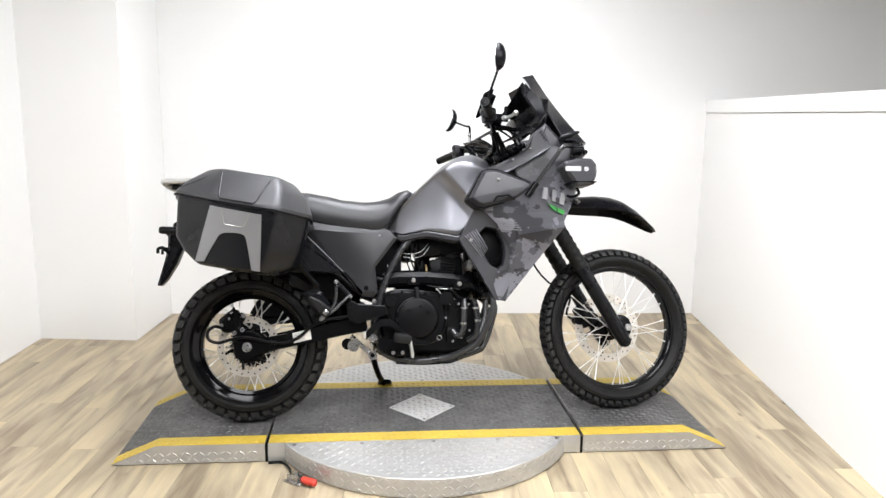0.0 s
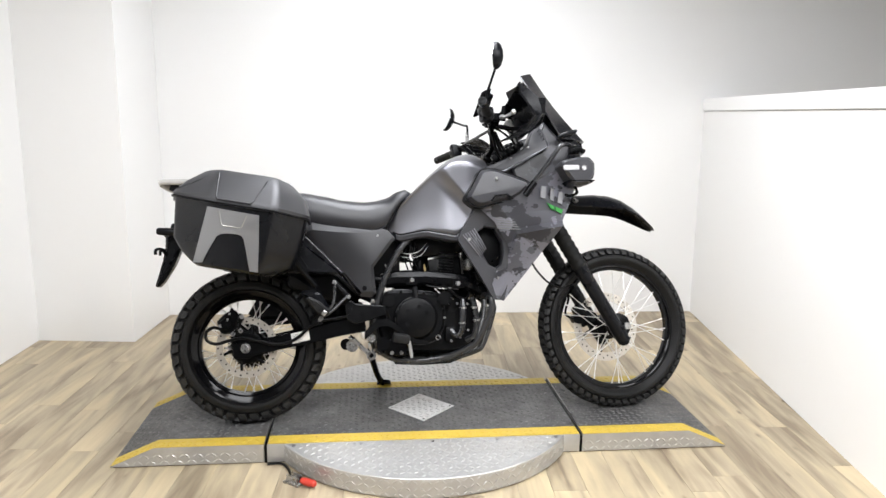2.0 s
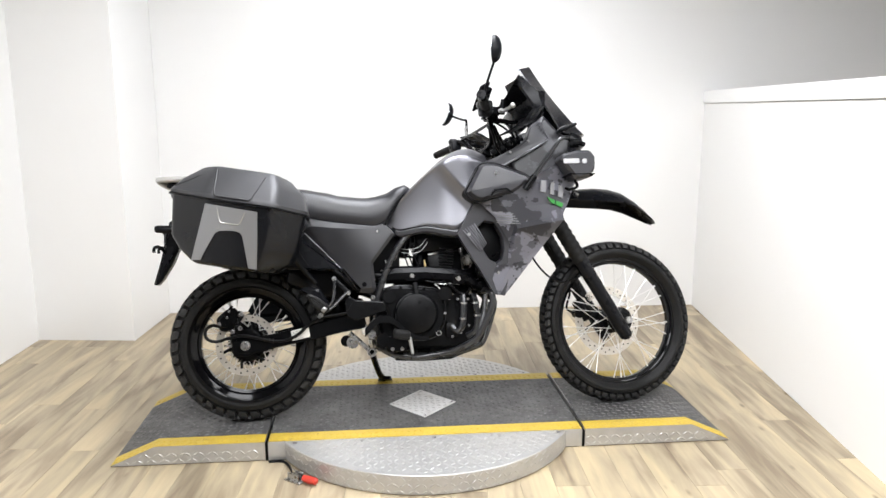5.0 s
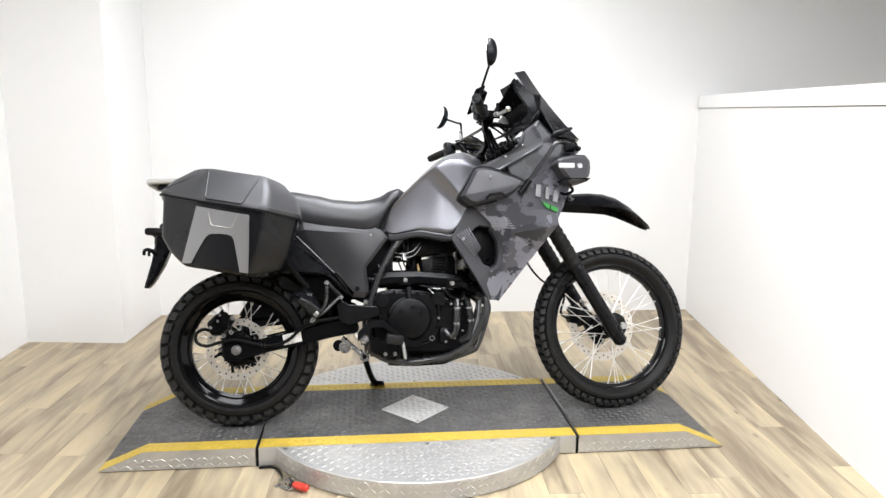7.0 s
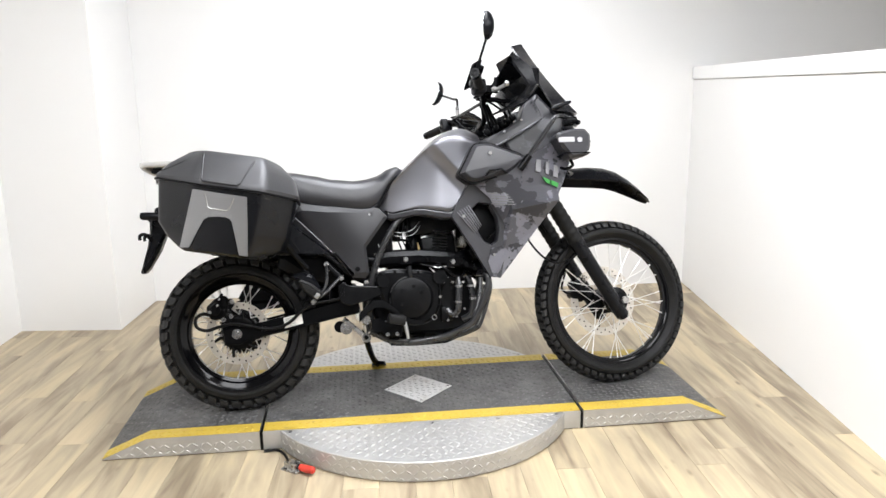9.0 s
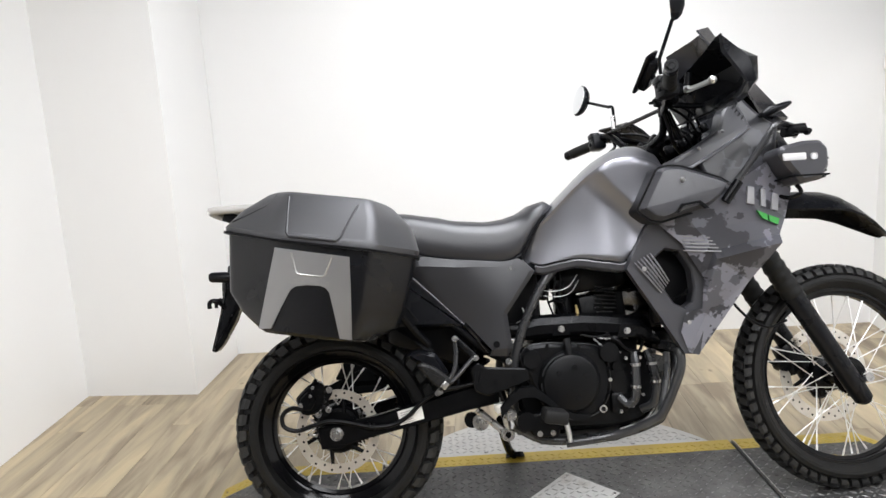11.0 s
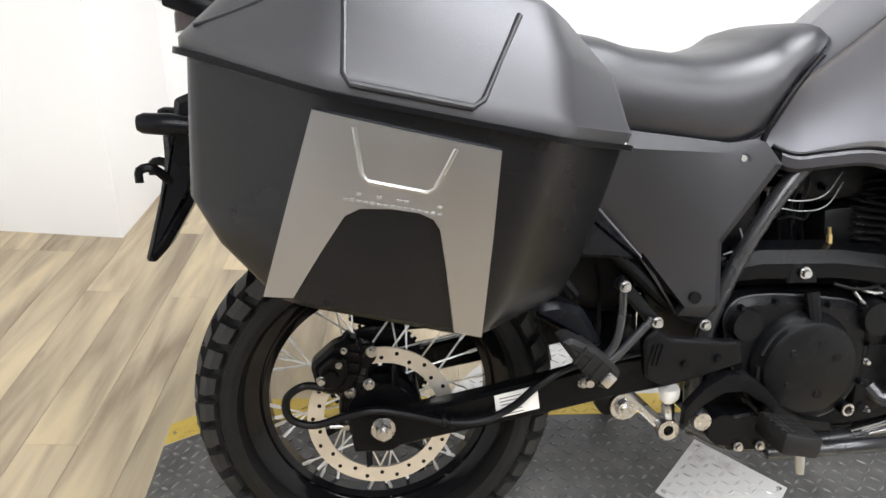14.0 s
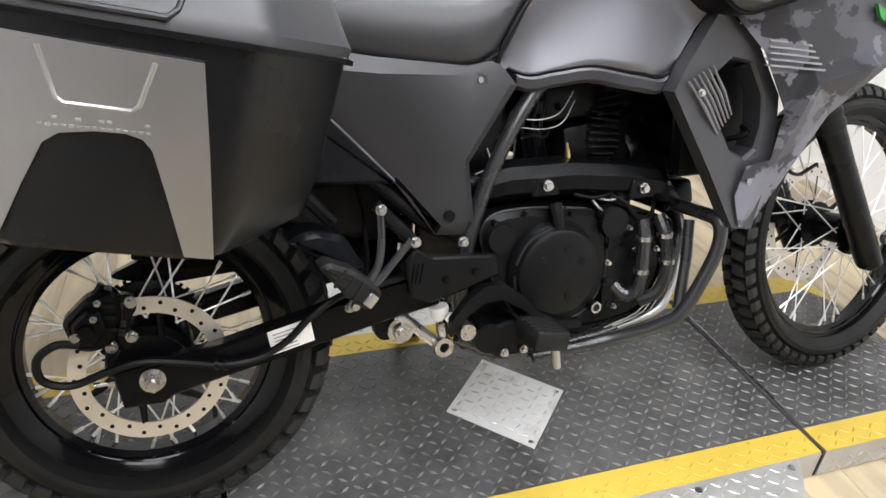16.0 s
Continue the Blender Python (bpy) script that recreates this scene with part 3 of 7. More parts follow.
def wheel(name, c, radius, half, rim, hole, flange, blocks, at, label):
    """A spoked wheel: hub, tyre with blocks, rim and 36 laced spokes."""
    w = part(name, lathe(bmesh.new(), [(0.012, -0.085), (0.03, -0.085), (0.034, -0.06), (flange, -0.052), (flange, -0.044), (0.036, -0.036),
             (0.034, 0.036), (flange, 0.044), (flange, 0.052), (0.034, 0.06), (0.03, 0.085), (0.012, 0.085)], c, 32, True), SATIN, BIKE, label, at=at)
    prof = []
    for k in range(65):
        d = -128 + 4 * k
        a = radians(d)
        h = half - (0.009 if abs(d) < 60 else 0.009 * max(0.0, 72 - abs(d)) / 12)
        # two thin ribs run round each sidewall
        h += 0.0016 if 84 <= abs(d) <= 88 or 108 <= abs(d) <= 112 else 0.0
        prof.append((radius - 0.007 - half + h * math.cos(a) * (1.0 if math.cos(a) > 0 else 0.9), h * math.sin(a)))
    prof = [(rim - 0.004, -half * 0.62), *prof[8:-8], (rim - 0.004, half * 0.62)]
    tyre = part("tyre", lathe(bmesh.new(), prof, c, 96, True), RUBBER, w, "black knobbly block-tread tyre", sharp=30)
    mid, turn = radius - 0.007 - half, 2 * math.pi / blocks
    # each row: stations across the tread as angle, shift along the tread, half length (both in pitches) and height
    rows = []
    for s in (-1, 1):
        o = 0.0 if s < 0 else 0.5
        rows.append([(s * 3, o + 0.30, 0.30, 0.0098), (s * 18, o + 0.40, 0.33, 0.0098), (s * 32, o + 0.52, 0.30, 0.0095)])
        rows.append([(s * 38, o + 0.04, 0.36, 0.0105), (s * 50, o - 0.02, 0.38, 0.0095), (s * 62, o - 0.10, 0.33, 0.0050)])
    for row in rows:
        bm = bmesh.new()
        grid = []
        for top in (0, 1):
            for ang, o, hw, hh in row:
                r = half - 0.003 + (hh if top else -0.008)
                b = radians(ang)
                for e in (-1, 1):
                    th = (o + e * hw * (0.90 if top else 1.0)) * turn
                    q = mid + r * math.cos(b)
                    grid.append(bm.verts.new((q * math.cos(th), r * math.sin(b), q * math.sin(th))))
        for f in ((6, 7, 9, 8), (8, 9, 11, 10), (0, 2, 8, 6), (2, 4, 10, 8), (1, 7, 9, 3), (3, 9, 11, 5), (0, 6, 7, 1), (4, 5, 11, 10)):
            bm.faces.new([grid[j] for j in f])
        block = part("tread_block", bm, LUG, w, sharp=25)
        for i in range(blocks):
            m = Matrix.Translation(c) @ Matrix.Rotation(-turn * i, 4, "Y")
            if i == 0:
                block.matrix_basis = m
            else:
                again(block, m)
    bm = bmesh.new()
    for s in (-1, 1):
        for i in range(72):
            if i % 9 in (3, 7):
                continue
            a = 2 * math.pi * i / 72
            p = Vector(c) + Vector(((rim + 0.019) * math.cos(a), s * half * 0.935, (rim + 0.019) * math.sin(a)))
            box(bm, p, (0.004, 0.004, 0.010), Matrix.Rotation(-a, 4, "Y"))
    part("sidewall_marks", bm, RUBBER, tyre, "raised marks round the bead", kind="stuff")
    z = half * 0.66
    part("rim", lathe(bmesh.new(), [(rim + 0.006, -z), (rim + 0.009, -z + 0.003), (rim + 0.004, -z + 0.006), (rim - 0.010, -z + 0.008), (rim - 0.013, -z * 0.76), (hole + 0.019, -z * 0.70), (hole + 0.012, -z * 0.58), (hole + 0.010, -z * 0.42), (hole, -z * 0.32), (hole, z * 0.32),
         (hole + 0.010, z * 0.42), (hole + 0.012, z * 0.58), (hole + 0.019, z * 0.70), (rim - 0.013, z * 0.76), (rim - 0.010, z - 0.008), (rim + 0.004, z - 0.006), (rim + 0.009, z - 0.003), (rim + 0.006, z), (rim - 0.004, z * 0.8), (rim - 0.004, -z * 0.8)], c, 96, True), GLOSS, w, "gloss black rim", sharp=28)
    kinds = []
    for side, lead in ((-1, 1), (-1, -1), (1, 1), (1, -1)):
        bm = bmesh.new()
        a, b = 0.0, lead * radians(36)
        p0 = Vector((flange - 0.004) * Vector((math.cos(a), 0, math.sin(a)))) + Vector((0, side * 0.048, 0))
        p1 = (hole - 0.002) * Vector((math.cos(b), 0, math.sin(b))) + Vector((0, side * 0.008, 0))
        tube(bm, [p0, p1], 0.0018, 6)
        e = (p1 - p0).normalized()
        cyl(bm, p1 - e * 0.016, p1 + e * 0.002, 0.0031, n=8)
        o = part("spoke", bm, SPOKE, w)
        kinds.append((o, 0 if lead > 0 else 20, 0 if side < 0 else 10))
    for o, s1, s2 in kinds:
        for k in range(9):
            m = Matrix.Translation(c) @ Matrix.Rotation(-radians(40 * k + s1 + s2), 4, "Y")
            if k == 0:
                o.matrix_basis = m
            else:
                again(o, m)
    return w


def brake_disc(parent, c, r, inner, y, holes):
    c = Vector(c) + Vector((0, y, 0))
    d = part("brake_disc", lathe(bmesh.new(), [(inner, -0.002), (r, -0.002), (r, 0.002), (inner, 0.002)], c, 72, True), DISC, parent, "drilled steel brake disc")
    bm = bmesh.new()
    for i in range(holes):
        a = 2 * math.pi * i / holes
        for rr in (inner + (r - inner) * (0.34 if i % 2 else 0.66),):
            p = c + Vector((rr * math.cos(a), 0, rr * math.sin(a)))
            cyl(bm, p - Vector((0, 0.0026, 0)), p + Vector((0, 0.0026, 0)), 0.0034, n=10)
    part("drill_hole", bm, HOSE, parent, kind="stuff")
    bm = bmesh.new()
    for i in range(6):
        a = 2 * math.pi * i / 6 + 0.3
        p, q = c + Vector((0.045 * math.cos(a - 0.25), 0, 0.045 * math.sin(a - 0.25))), c + Vector(((inner + 0.001) * math.cos(a), 0, (inner + 0.001) * math.sin(a)))
        tube(bm, [p, q], [0.008, 0.005], 8, 0.3)
    lathe(bm, [(0.03, -0.004), (0.056, -0.004), (0.056, 0.004), (0.03, 0.004)], c, 32, True)
    part("disc_carrier", bm, SATIN, parent, kind="stuff")
    return d


REAR, FRONT = (0.0, 0.0, 0.302), (1.535, 0.0, 0.333)
rear = wheel("rear_wheel", REAR, 0.306, 0.063, 0.226, 0.184, 0.062, 38, None, "black spoked wheel with a block-tread tyre")
front = wheel("front_wheel", FRONT, 0.343, 0.046, 0.272, 0.244, 0.055, 58, STEER, "black spoked wheel with a block-tread tyre")
brake_disc(rear, REAR, 0.118, 0.092, -0.088, 28)
brake_disc(front, FRONT, 0.150, 0.115, 0.072, 44)
bm = bmesh.new()
lathe(bm, [(0.02, -0.006), (0.084, -0.006), (0.090, -0.003), (0.090, 0.003), (0.084, 0.006), (0.02, 0.006)], (0, 0.085, 0.302), 44, True)
for i in range(43):
    a = 2 * math.pi * i / 43
    box(bm, (0.092 * math.cos(a), 0.085, 0.302 + 0.092 * math.sin(a)), (0.008, 0.005, 0.006), Matrix.Rotation(-a, 4, "Y"))
part("sprocket", bm, SATIN, rear, "dark steel sprocket")
part("hub_drum", lathe(bmesh.new(), [(0.040, -0.070), (0.062, -0.066), (0.068, -0.058), (0.068, 0.050), (0.040, 0.060)], REAR, 40, True), SATIN, rear, "black hub drum", sharp=40)

# swing arm
def arm(bm):
    sec = [(-0.045, 0.270, 0.320), (0.02, 0.268, 0.329), (0.10, 0.287, 0.342), (0.24, 0.312, 0.372), (0.37, 0.338, 0.402), (0.46, 0.352, 0.412)]
    rows = []
    for i, (x, a, b) in enumerate(sec):
        y = -0.112 - 0.004 * min(i, 2)
        rows.append([(x, y - 0.018, a + 0.005), (x, y - 0.018, b - 0.005), (x, y - 0.012, b), (x, y + 0.012, b), (x, y + 0.018, b - 0.005), (x, y + 0.018, a + 0.005), (x, y + 0.012, a), (x, y - 0.012, a)])
    return loft(bm, rows)
both("swing_arm", arm, SATIN, "satin black box-section arm")
bm = bmesh.new()
box(bm, (0.40, 0, 0.375), (0.10, 0.2, 0.06), bevel=0.01)
part("swing_arm_bridge", bm, SATIN, BIKE)
bm = bmesh.new()
cyl(bm, (0, -0.130, 0.302), (0, -0.134, 0.302), 0.019, n=24)
cyl(bm, (0, -0.134, 0.302), (0, -0.150, 0.302), 0.0135, n=6)
cyl(bm, (0, -0.150, 0.302), (0, -0.156, 0.302), 0.008, n=14)
part("axle_nut", bm, STEEL, BIKE, "zinc-plated axle nut with washer")
def axle_plate(bm):
    return plate(bm, fillet([(-0.044, 0.262), (-0.054, 0.322), (0.039, 0.334), (0.121, 0.345), (0.135, 0.300), (0.107, 0.286), (0.048, 0.281), (0.012, 0.260)], 0.004), -0.112, -0.1305, 0.003)
both("axle_plate", axle_plate, SATIN)
bm = bmesh.new()
cyl(bm, (-0.056, -0.118, 0.303), (-0.082, -0.118, 0.303), 0.004, n=8)
cyl(bm, (-0.052, -0.118, 0.303), (-0.062, -0.118, 0.303), 0.008, n=6)
part("chain_adjuster", bm, STEEL, BIKE)
plate(bm := bmesh.new(), [(0.172, 0.352), (0.240, 0.366), (0.246, 0.327), (0.178, 0.313)], -0.136, -0.1393, 0.0005)
lab = part("warning_label", bm, LABEL, BIKE, "white printed paper label")
bm = bmesh.new()
for i in range(6):
    z = 0.347 - i * 0.0055
    plate(bm, [(0.180 + 0.0015 * i, z), (0.215 + 0.003 * (i % 3), z + 0.007), (0.215 + 0.003 * (i % 3), z + 0.0055), (0.180 + 0.0015 * i, z - 0.0015)], -0.139, -0.1398, 0.0002)
part("print_lines", bm, INK, lab, "tiny printed lines", kind="stuff")
# chain and its guard on the left
bm = bmesh.new()
p0, p1 = Vector((0.0, 0.085, 0.410)), Vector((0.50, 0.085, 0.410))
for i in range(26):
    box(bm, p0 + (p1 - p0) * (i + 0.5) / 26, (0.018, 0.012 if i % 2 else 0.018, 0.012), bevel=0.0)
part("drive_chain", bm, SATIN, BIKE, kind="stuff")
bm = bmesh.new()
plate(bm, fillet([(-0.02, 0.424), (0.03, 0.505), (0.14, 0.530), (0.30, 0.520), (0.40, 0.470), (0.42, 0.400), (0.20, 0.405), (0.08, 0.415)], 0.012), 0.108, 0.100, 0.002)
part("chain_guard", bm, PLASTIC, BIKE, "black plastic chain guard")
bm = bmesh.new()
loft(bm, [[(x + o, y, z) for o in (0.0, 0.006) for y in ((-0.085, -0.04, 0, 0.04, 0.085) if o == 0.0 else (0.085, 0.04, 0, -0.04, -0.085))] for x, z in ((0.345, 0.36), (0.352, 0.44), (0.345, 0.52), (0.325, 0.60), (0.290, 0.68))])
part("inner_mudguard", bm, PLASTIC, BIKE, "black inner mudguard")

# rear brake caliper and hose
bm = bmesh.new()
plate(bm, fillet([(-0.109, 0.408), (-0.074, 0.440), (-0.042, 0.450), (-0.030, 0.438), (-0.029, 0.408), (-0.040, 0.372), (-0.055, 0.362), (-0.074, 0.357), (-0.094, 0.362), (-0.102, 0.378)], 0.008), -0.096, -0.126, 0.006)
plate(bm, fillet([(-0.098, 0.406), (-0.072, 0.428), (-0.056, 0.424), (-0.052, 0.392), (-0.066, 0.372), (-0.090, 0.374)], 0.008), -0.124, -0.138, 0.004)
for i in range(3):
    box(bm, (-0.044, -0.128, 0.392 + 0.018 * i), (0.016, 0.010, 0.006), pose(0, 0, 0, 0, 12, 0), 0.002)
cyl(bm, (-0.078, -0.136, 0.396), (-0.078, -0.144, 0.396), 0.012, 0.010, n=18)
cyl(bm, (-0.062, -0.110, 0.436), (-0.050, -0.110, 0.456), 0.007, 0.005, n=10)
cal = part("rear_caliper", bm, SATIN, BIKE, "black cast brake caliper")
bm = bmesh.new()
for x, z in ((-0.066, 0.413), (-0.058, 0.436)):
    bolt(bm, (x, -0.137, z), 0.0055, 0.005)
bolt(bm, (-0.093, -0.137, 0.390), 0.008, 0.007)
loose("bolt", bm, STEEL, cal)
bm = bmesh.new()
plate(bm, fillet([(-0.041, 0.429), (-0.024, 0.437), (-0.010, 0.430), (-0.008, 0.412), (-0.020, 0.395), (-0.022, 0.378), (-0.012, 0.362), (-0.030, 0.345), (-0.042, 0.362)], 0.006), -0.096, -0.112, 0.002)
part("caliper_bracket", bm, CASE, cal, "dark cast bracket")
bm = bmesh.new()
for i in range(4):
    box(bm, (-0.034 + 0.003 * (i % 2), -0.1125, 0.377 + 0.014 * i), (0.009, 0.004, 0.010), pose(0, 0, 0, 0, 14, 0), 0.001)
loose("pad_spring", bm, FIN, cal, "dull dark pad edges")
for x, z in ((-0.016, 0.423), (-0.021, 0.369), (-0.050, 0.357)):
    part("caliper_bolt", bolt(bmesh.new(), (x, -0.111, z), 0.010, 0.008), STEEL, cal)
bm = bmesh.new()
tube(bm, curve([(-0.090, -0.138, 0.378), (-0.118, -0.145, 0.385), (-0.143, -0.148, 0.368), (-0.140, -0.150, 0.337), (-0.105, -0.150, 0.323), (-0.06, -0.149, 0.334), (-0.01, -0.149, 0.342), (0.05, -0.150, 0.330), (0.10, -0.150, 0.317),
     (0.155, -0.150, 0.318), (0.20, -0.150, 0.338), (0.24, -0.149, 0.372), (0.29, -0.146, 0.398), (0.36, -0.142, 0.408), (0.42, -0.14, 0.418)], 5), 0.0062, 8)
hose = part("rear_brake_hose", bm, HOSE, BIKE, "black rubber brake hose")
bm = bmesh.new()
for x, z in ((0.092, 0.320), (0.105, 0.3165)):
    cyl(bm, (x - 0.003, -0.150, z), (x + 0.003, -0.150, z), 0.0095, n=14)
part("hose_clip", bm, HOSE, hose)

# ---- frame tubes ----
def main_tube(bm):
    return tube(bm, curve([(0.69, -0.135, 0.752), (0.645, -0.148, 0.722), (0.602, -0.152, 0.672), (0.558, -0.152, 0.597), (0.526, -0.150, 0.52), (0.505, -0.145, 0.44), (0.50, -0.135, 0.35), (0.52, -0.115, 0.26)], 5), 0.0135, 12)
both("frame_tube", main_tube, TUBE, "satin black frame tube")
bm = bmesh.new()
tube(bm, [(1.13, 0, 1.02), (0.98, 0, 0.60), (0.955, 0, 0.46)], 0.022, 12)
tube(bm, [(1.13, 0, 1.0), (0.95, 0, 0.90), (0.62, 0, 0.74)], 0.024, 12)
part("backbone", bm, SATIN, BIKE)
def cradle(bm):
    tube(bm, curve([(0.955, -0.03, 0.47), (0.985, -0.09, 0.44), (0.965, -0.115, 0.37), (0.93, -0.122, 0.285), (0.90, -0.124, 0.262), (0.79, -0.124, 0.236), (0.60, -0.124, 0.234), (0.50, -0.12, 0.28)], 5), 0.0135, 12)
    return bm
both("cradle_tube", cradle, TUBE, "satin black cradle tube")
def guard(bm):
    return tube(bm, curve([(0.93, -0.10, 0.482), (0.938, -0.20, 0.482), (0.945, -0.245, 0.474), (0.947, -0.252, 0.440), (0.933, -0.250, 0.395), (0.893, -0.238, 0.312), (0.862, -0.222, 0.284), (0.78, -0.168, 0.244), (0.64, -0.142, 0.226)], 6), 0.0125, 12)
both("engine_guard", guard, TUBE, "satin black tubular engine guard")
def guard_stay(bm):
    return tube(bm, [(0.890, -0.228, 0.312), (0.922, -0.20, 0.40), (0.930, -0.19, 0.465)], 0.010, 10)
both("guard_stay", guard_stay, TUBE)
bm = bmesh.new()
sec = []
for x, z, w in ((0.58, 0.213, 0.09), (0.68, 0.207, 0.105), (0.80, 0.210, 0.11), (0.90, 0.245, 0.11), (0.955, 0.33, 0.10), (0.985, 0.43, 0.09)):
    nx, nz = (0.0, 1.0) if x < 0.85 else (-0.9, 0.4)
    sec.append([(x, -w, z + 0.02), (x + nx * 0 , -w * 0.8, z), (x, w * 0.8, z), (x, w, z + 0.02), (x + nx * 0.004, w * 0.8, z + 0.004), (x + nx * 0.004, -w * 0.8, z + 0.004)])
loft(bm, sec)
part("skid_plate", bm, PLASTIC, BIKE, "black skid plate under the engine")
bm = bmesh.new()
for k in range(4):
    tube(bm, curve([(0.80 + 0.02 * k, -0.132, 0.252), (0.87 + 0.016 * k, -0.134, 0.272), (0.905 + 0.014 * k, -0.132, 0.305 + 0.012 * k)], 3), 0.0018, 6)
loose("rib", bm, ALU, BIKE, "bright worn edges")
bm = bmesh.new()
tube(bm, curve([(0.944, -0.158, 0.388), (0.926, -0.166, 0.340), (0.902, -0.172, 0.300), (0.872, -0.170, 0.280), (0.815, -0.155, 0.258)], 4), [0.002 + 0.006 * math.sin(math.pi * i / 16) for i in range(17)], 8)
part("skid_edge", bm, ALU, BIKE, "bright bare aluminium skid plate edge")

# subframe, passenger peg bracket
def subframe(bm):
    tube(bm, curve([(0.50, -0.145, 0.47), (0.43, -0.158, 0.505), (0.34, -0.165, 0.585), (0.22, -0.165, 0.67), (0.02, -0.15, 0.75), (-0.2, -0.11, 0.81)], 4), 0.012, 10)
    tube(bm, [(0.52, -0.14, 0.745), (0.2, -0.14, 0.79), (-0.2, -0.10, 0.83)], 0.012, 10)
    return bm
both("subframe", subframe, SATIN)
def peg_bracket(bm):
    tube(bm, curve([(0.343, -0.200, 0.546), (0.343, -0.203, 0.50), (0.335, -0.208, 0.462), (0.318, -0.210, 0.438)], 4), 0.0062, 10)
    tube(bm, curve([(0.392, -0.200, 0.493), (0.365, -0.205, 0.468), (0.335, -0.210, 0.44), (0.30, -0.212, 0.418)], 4), 0.0062, 10)
    return bm
both("passenger_peg_bracket", peg_bracket, TUBE, "dark grey tubular bracket")
def peg_stay(bm):
    return tube(bm, [(0.338, -0.190, 0.552), (0.398, -0.190, 0.488)], 0.011, 8, 0.6)
both("peg_stay", peg_stay, SATIN, "black bar between the bracket's bolts")
def peg(bm):
    poly = fillet([(0.234, 0.487), (0.249, 0.494), (0.286, 0.476), (0.318, 0.448), (0.324, 0.438), (0.312, 0.420), (0.299, 0.416), (0.270, 0.440)], 0.006)
    plate(bm, poly, -0.225, -0.268, 0.006)
    for i in range(4):
        x, z = 0.262 + 0.0125 * i, 0.470 - 0.0115 * i
        box(bm, (x, -0.268, z), (0.004, 0.006, 0.030), pose(0, 0, 0, 0, 40, 0), 0.001)
    return bm
pr, pl = both("passenger_footpeg", peg, RUBBER, "folded rubber passenger footpeg")
part("peg_tip", box(bmesh.new(), (0.304, -0.2675, 0.432), (0.016, 0.010, 0.020), pose(0, 0, 0, 0, 42, 0), 0.002), STEEL, pr, "bright steel peg tip")
part("peg_pivot", bolt(bmesh.new(), (0.291, -0.222, 0.411), 0.010, 0.010), STEEL, pr)
bm = bmesh.new()
for x, z in ((0.343, 0.547), (0.396, 0.491)):
    bolt(bm, (x, -0.205, z), 0.0095, 0.008)
bolt(bm, (0.491, -0.168, 0.470), 0.010, 0.008)
bolt(bm, (0.285, -0.215, 0.405), 0.008, 0.008)
loose("subframe_bolt", bm, STEEL, BIKE, "bright steel bolts")
bm = bmesh.new()
plate(bm, fillet([(0.205, 0.505), (0.225, 0.518), (0.252, 0.521), (0.292, 0.506), (0.308, 0.478), (0.324, 0.450), (0.312, 0.442), (0.286, 0.458), (0.255, 0.476)], 0.007), -0.13, -0.192, 0.010)
part("mud_shield", bm, PLASTIC, BIKE, "dark grey mud shield")
bm = bmesh.new()
sec = []
for a in range(35, 100, 8):
    t = radians(a)
    r0 = 0.335 + 0.02 * (a < 60)
    sec.append([(r0 * math.cos(t), y, 0.302 + r0 * math.sin(t) - dz) for y, dz in ((-0.095, 0.03), (-0.085, 0.0), (0, -0.012), (0.085, 0.0), (0.095, 0.03), (0.08, 0.004), (0, -0.006), (-0.08, 0.004))])
loft(bm, sec)
part("rear_mudguard", bm, PLASTIC, BIKE, "black inner mudguard")
bm = bmesh.new()
tube(bm, [(0.40, 0.0, 0.40), (0.44, 0, 0.72)], 0.03, 14)
shock = part("shock_absorber", bm, SATIN, BIKE)
bm = bmesh.new()
coil = [(0.405 + 0.033 * k / 72 + 0.043 * math.cos(k * math.pi / 4), 0.043 * math.sin(k * math.pi / 4), 0.43 + 0.26 * k / 72) for k in range(73)]
tube(bm, coil, 0.0065, 8)
part("coil_spring", bm, SATIN, shock, "black coil spring")
bm = bmesh.new()
tube(bm, curve([(0.93, 0.0, 0.60), (0.90, -0.08, 0.56), (0.80, -0.12, 0.545), (0.60, -0.125, 0.545), (0.48, -0.11, 0.56), (0.38, -0.12, 0.585), (0.30, -0.14, 0.60)], 4), 0.022, 12)
part("exhaust_pipe", bm, SATIN, BIKE)
bm = bmesh.new()
tube(bm, [(0.34, -0.115, 0.60), (0.28, -0.115, 0.62), (0.0, -0.15, 0.71), (-0.16, -0.16, 0.76), (-0.17, -0.16, 0.763)], [0.03, 0.055, 0.058, 0.055, 0.03], 20)
part("muffler", bm, SATIN, BIKE, "black muffler behind the pannier")

bm = bmesh.new()
box(bm, (0.505, 0, 0.645), (0.20, 0.21, 0.24), bevel=0.02)
part("airbox", bm, HOSE, BIKE, "black airbox under the seat")
bm = bmesh.new()
box(bm, (0.30, 0, 0.585), (0.26, 0.17, 0.20), pose(0, 0, 0, 0, 20, 0), 0.03)
part("battery_tray", bm, HOSE, BIKE, "black tray ahead of the rear wheel")
bm = bmesh.new()
plate(bm, fillet([(-0.06, 0.40), (0.06, 0.45), (0.30, 0.475), (0.43, 0.46), (0.43, 0.395), (0.22, 0.385), (0.02, 0.375)], 0.02), 0.095, 0.115, 0.003)
part("chain_guard", bm, PLASTIC, BIKE, "black plastic chain guard")

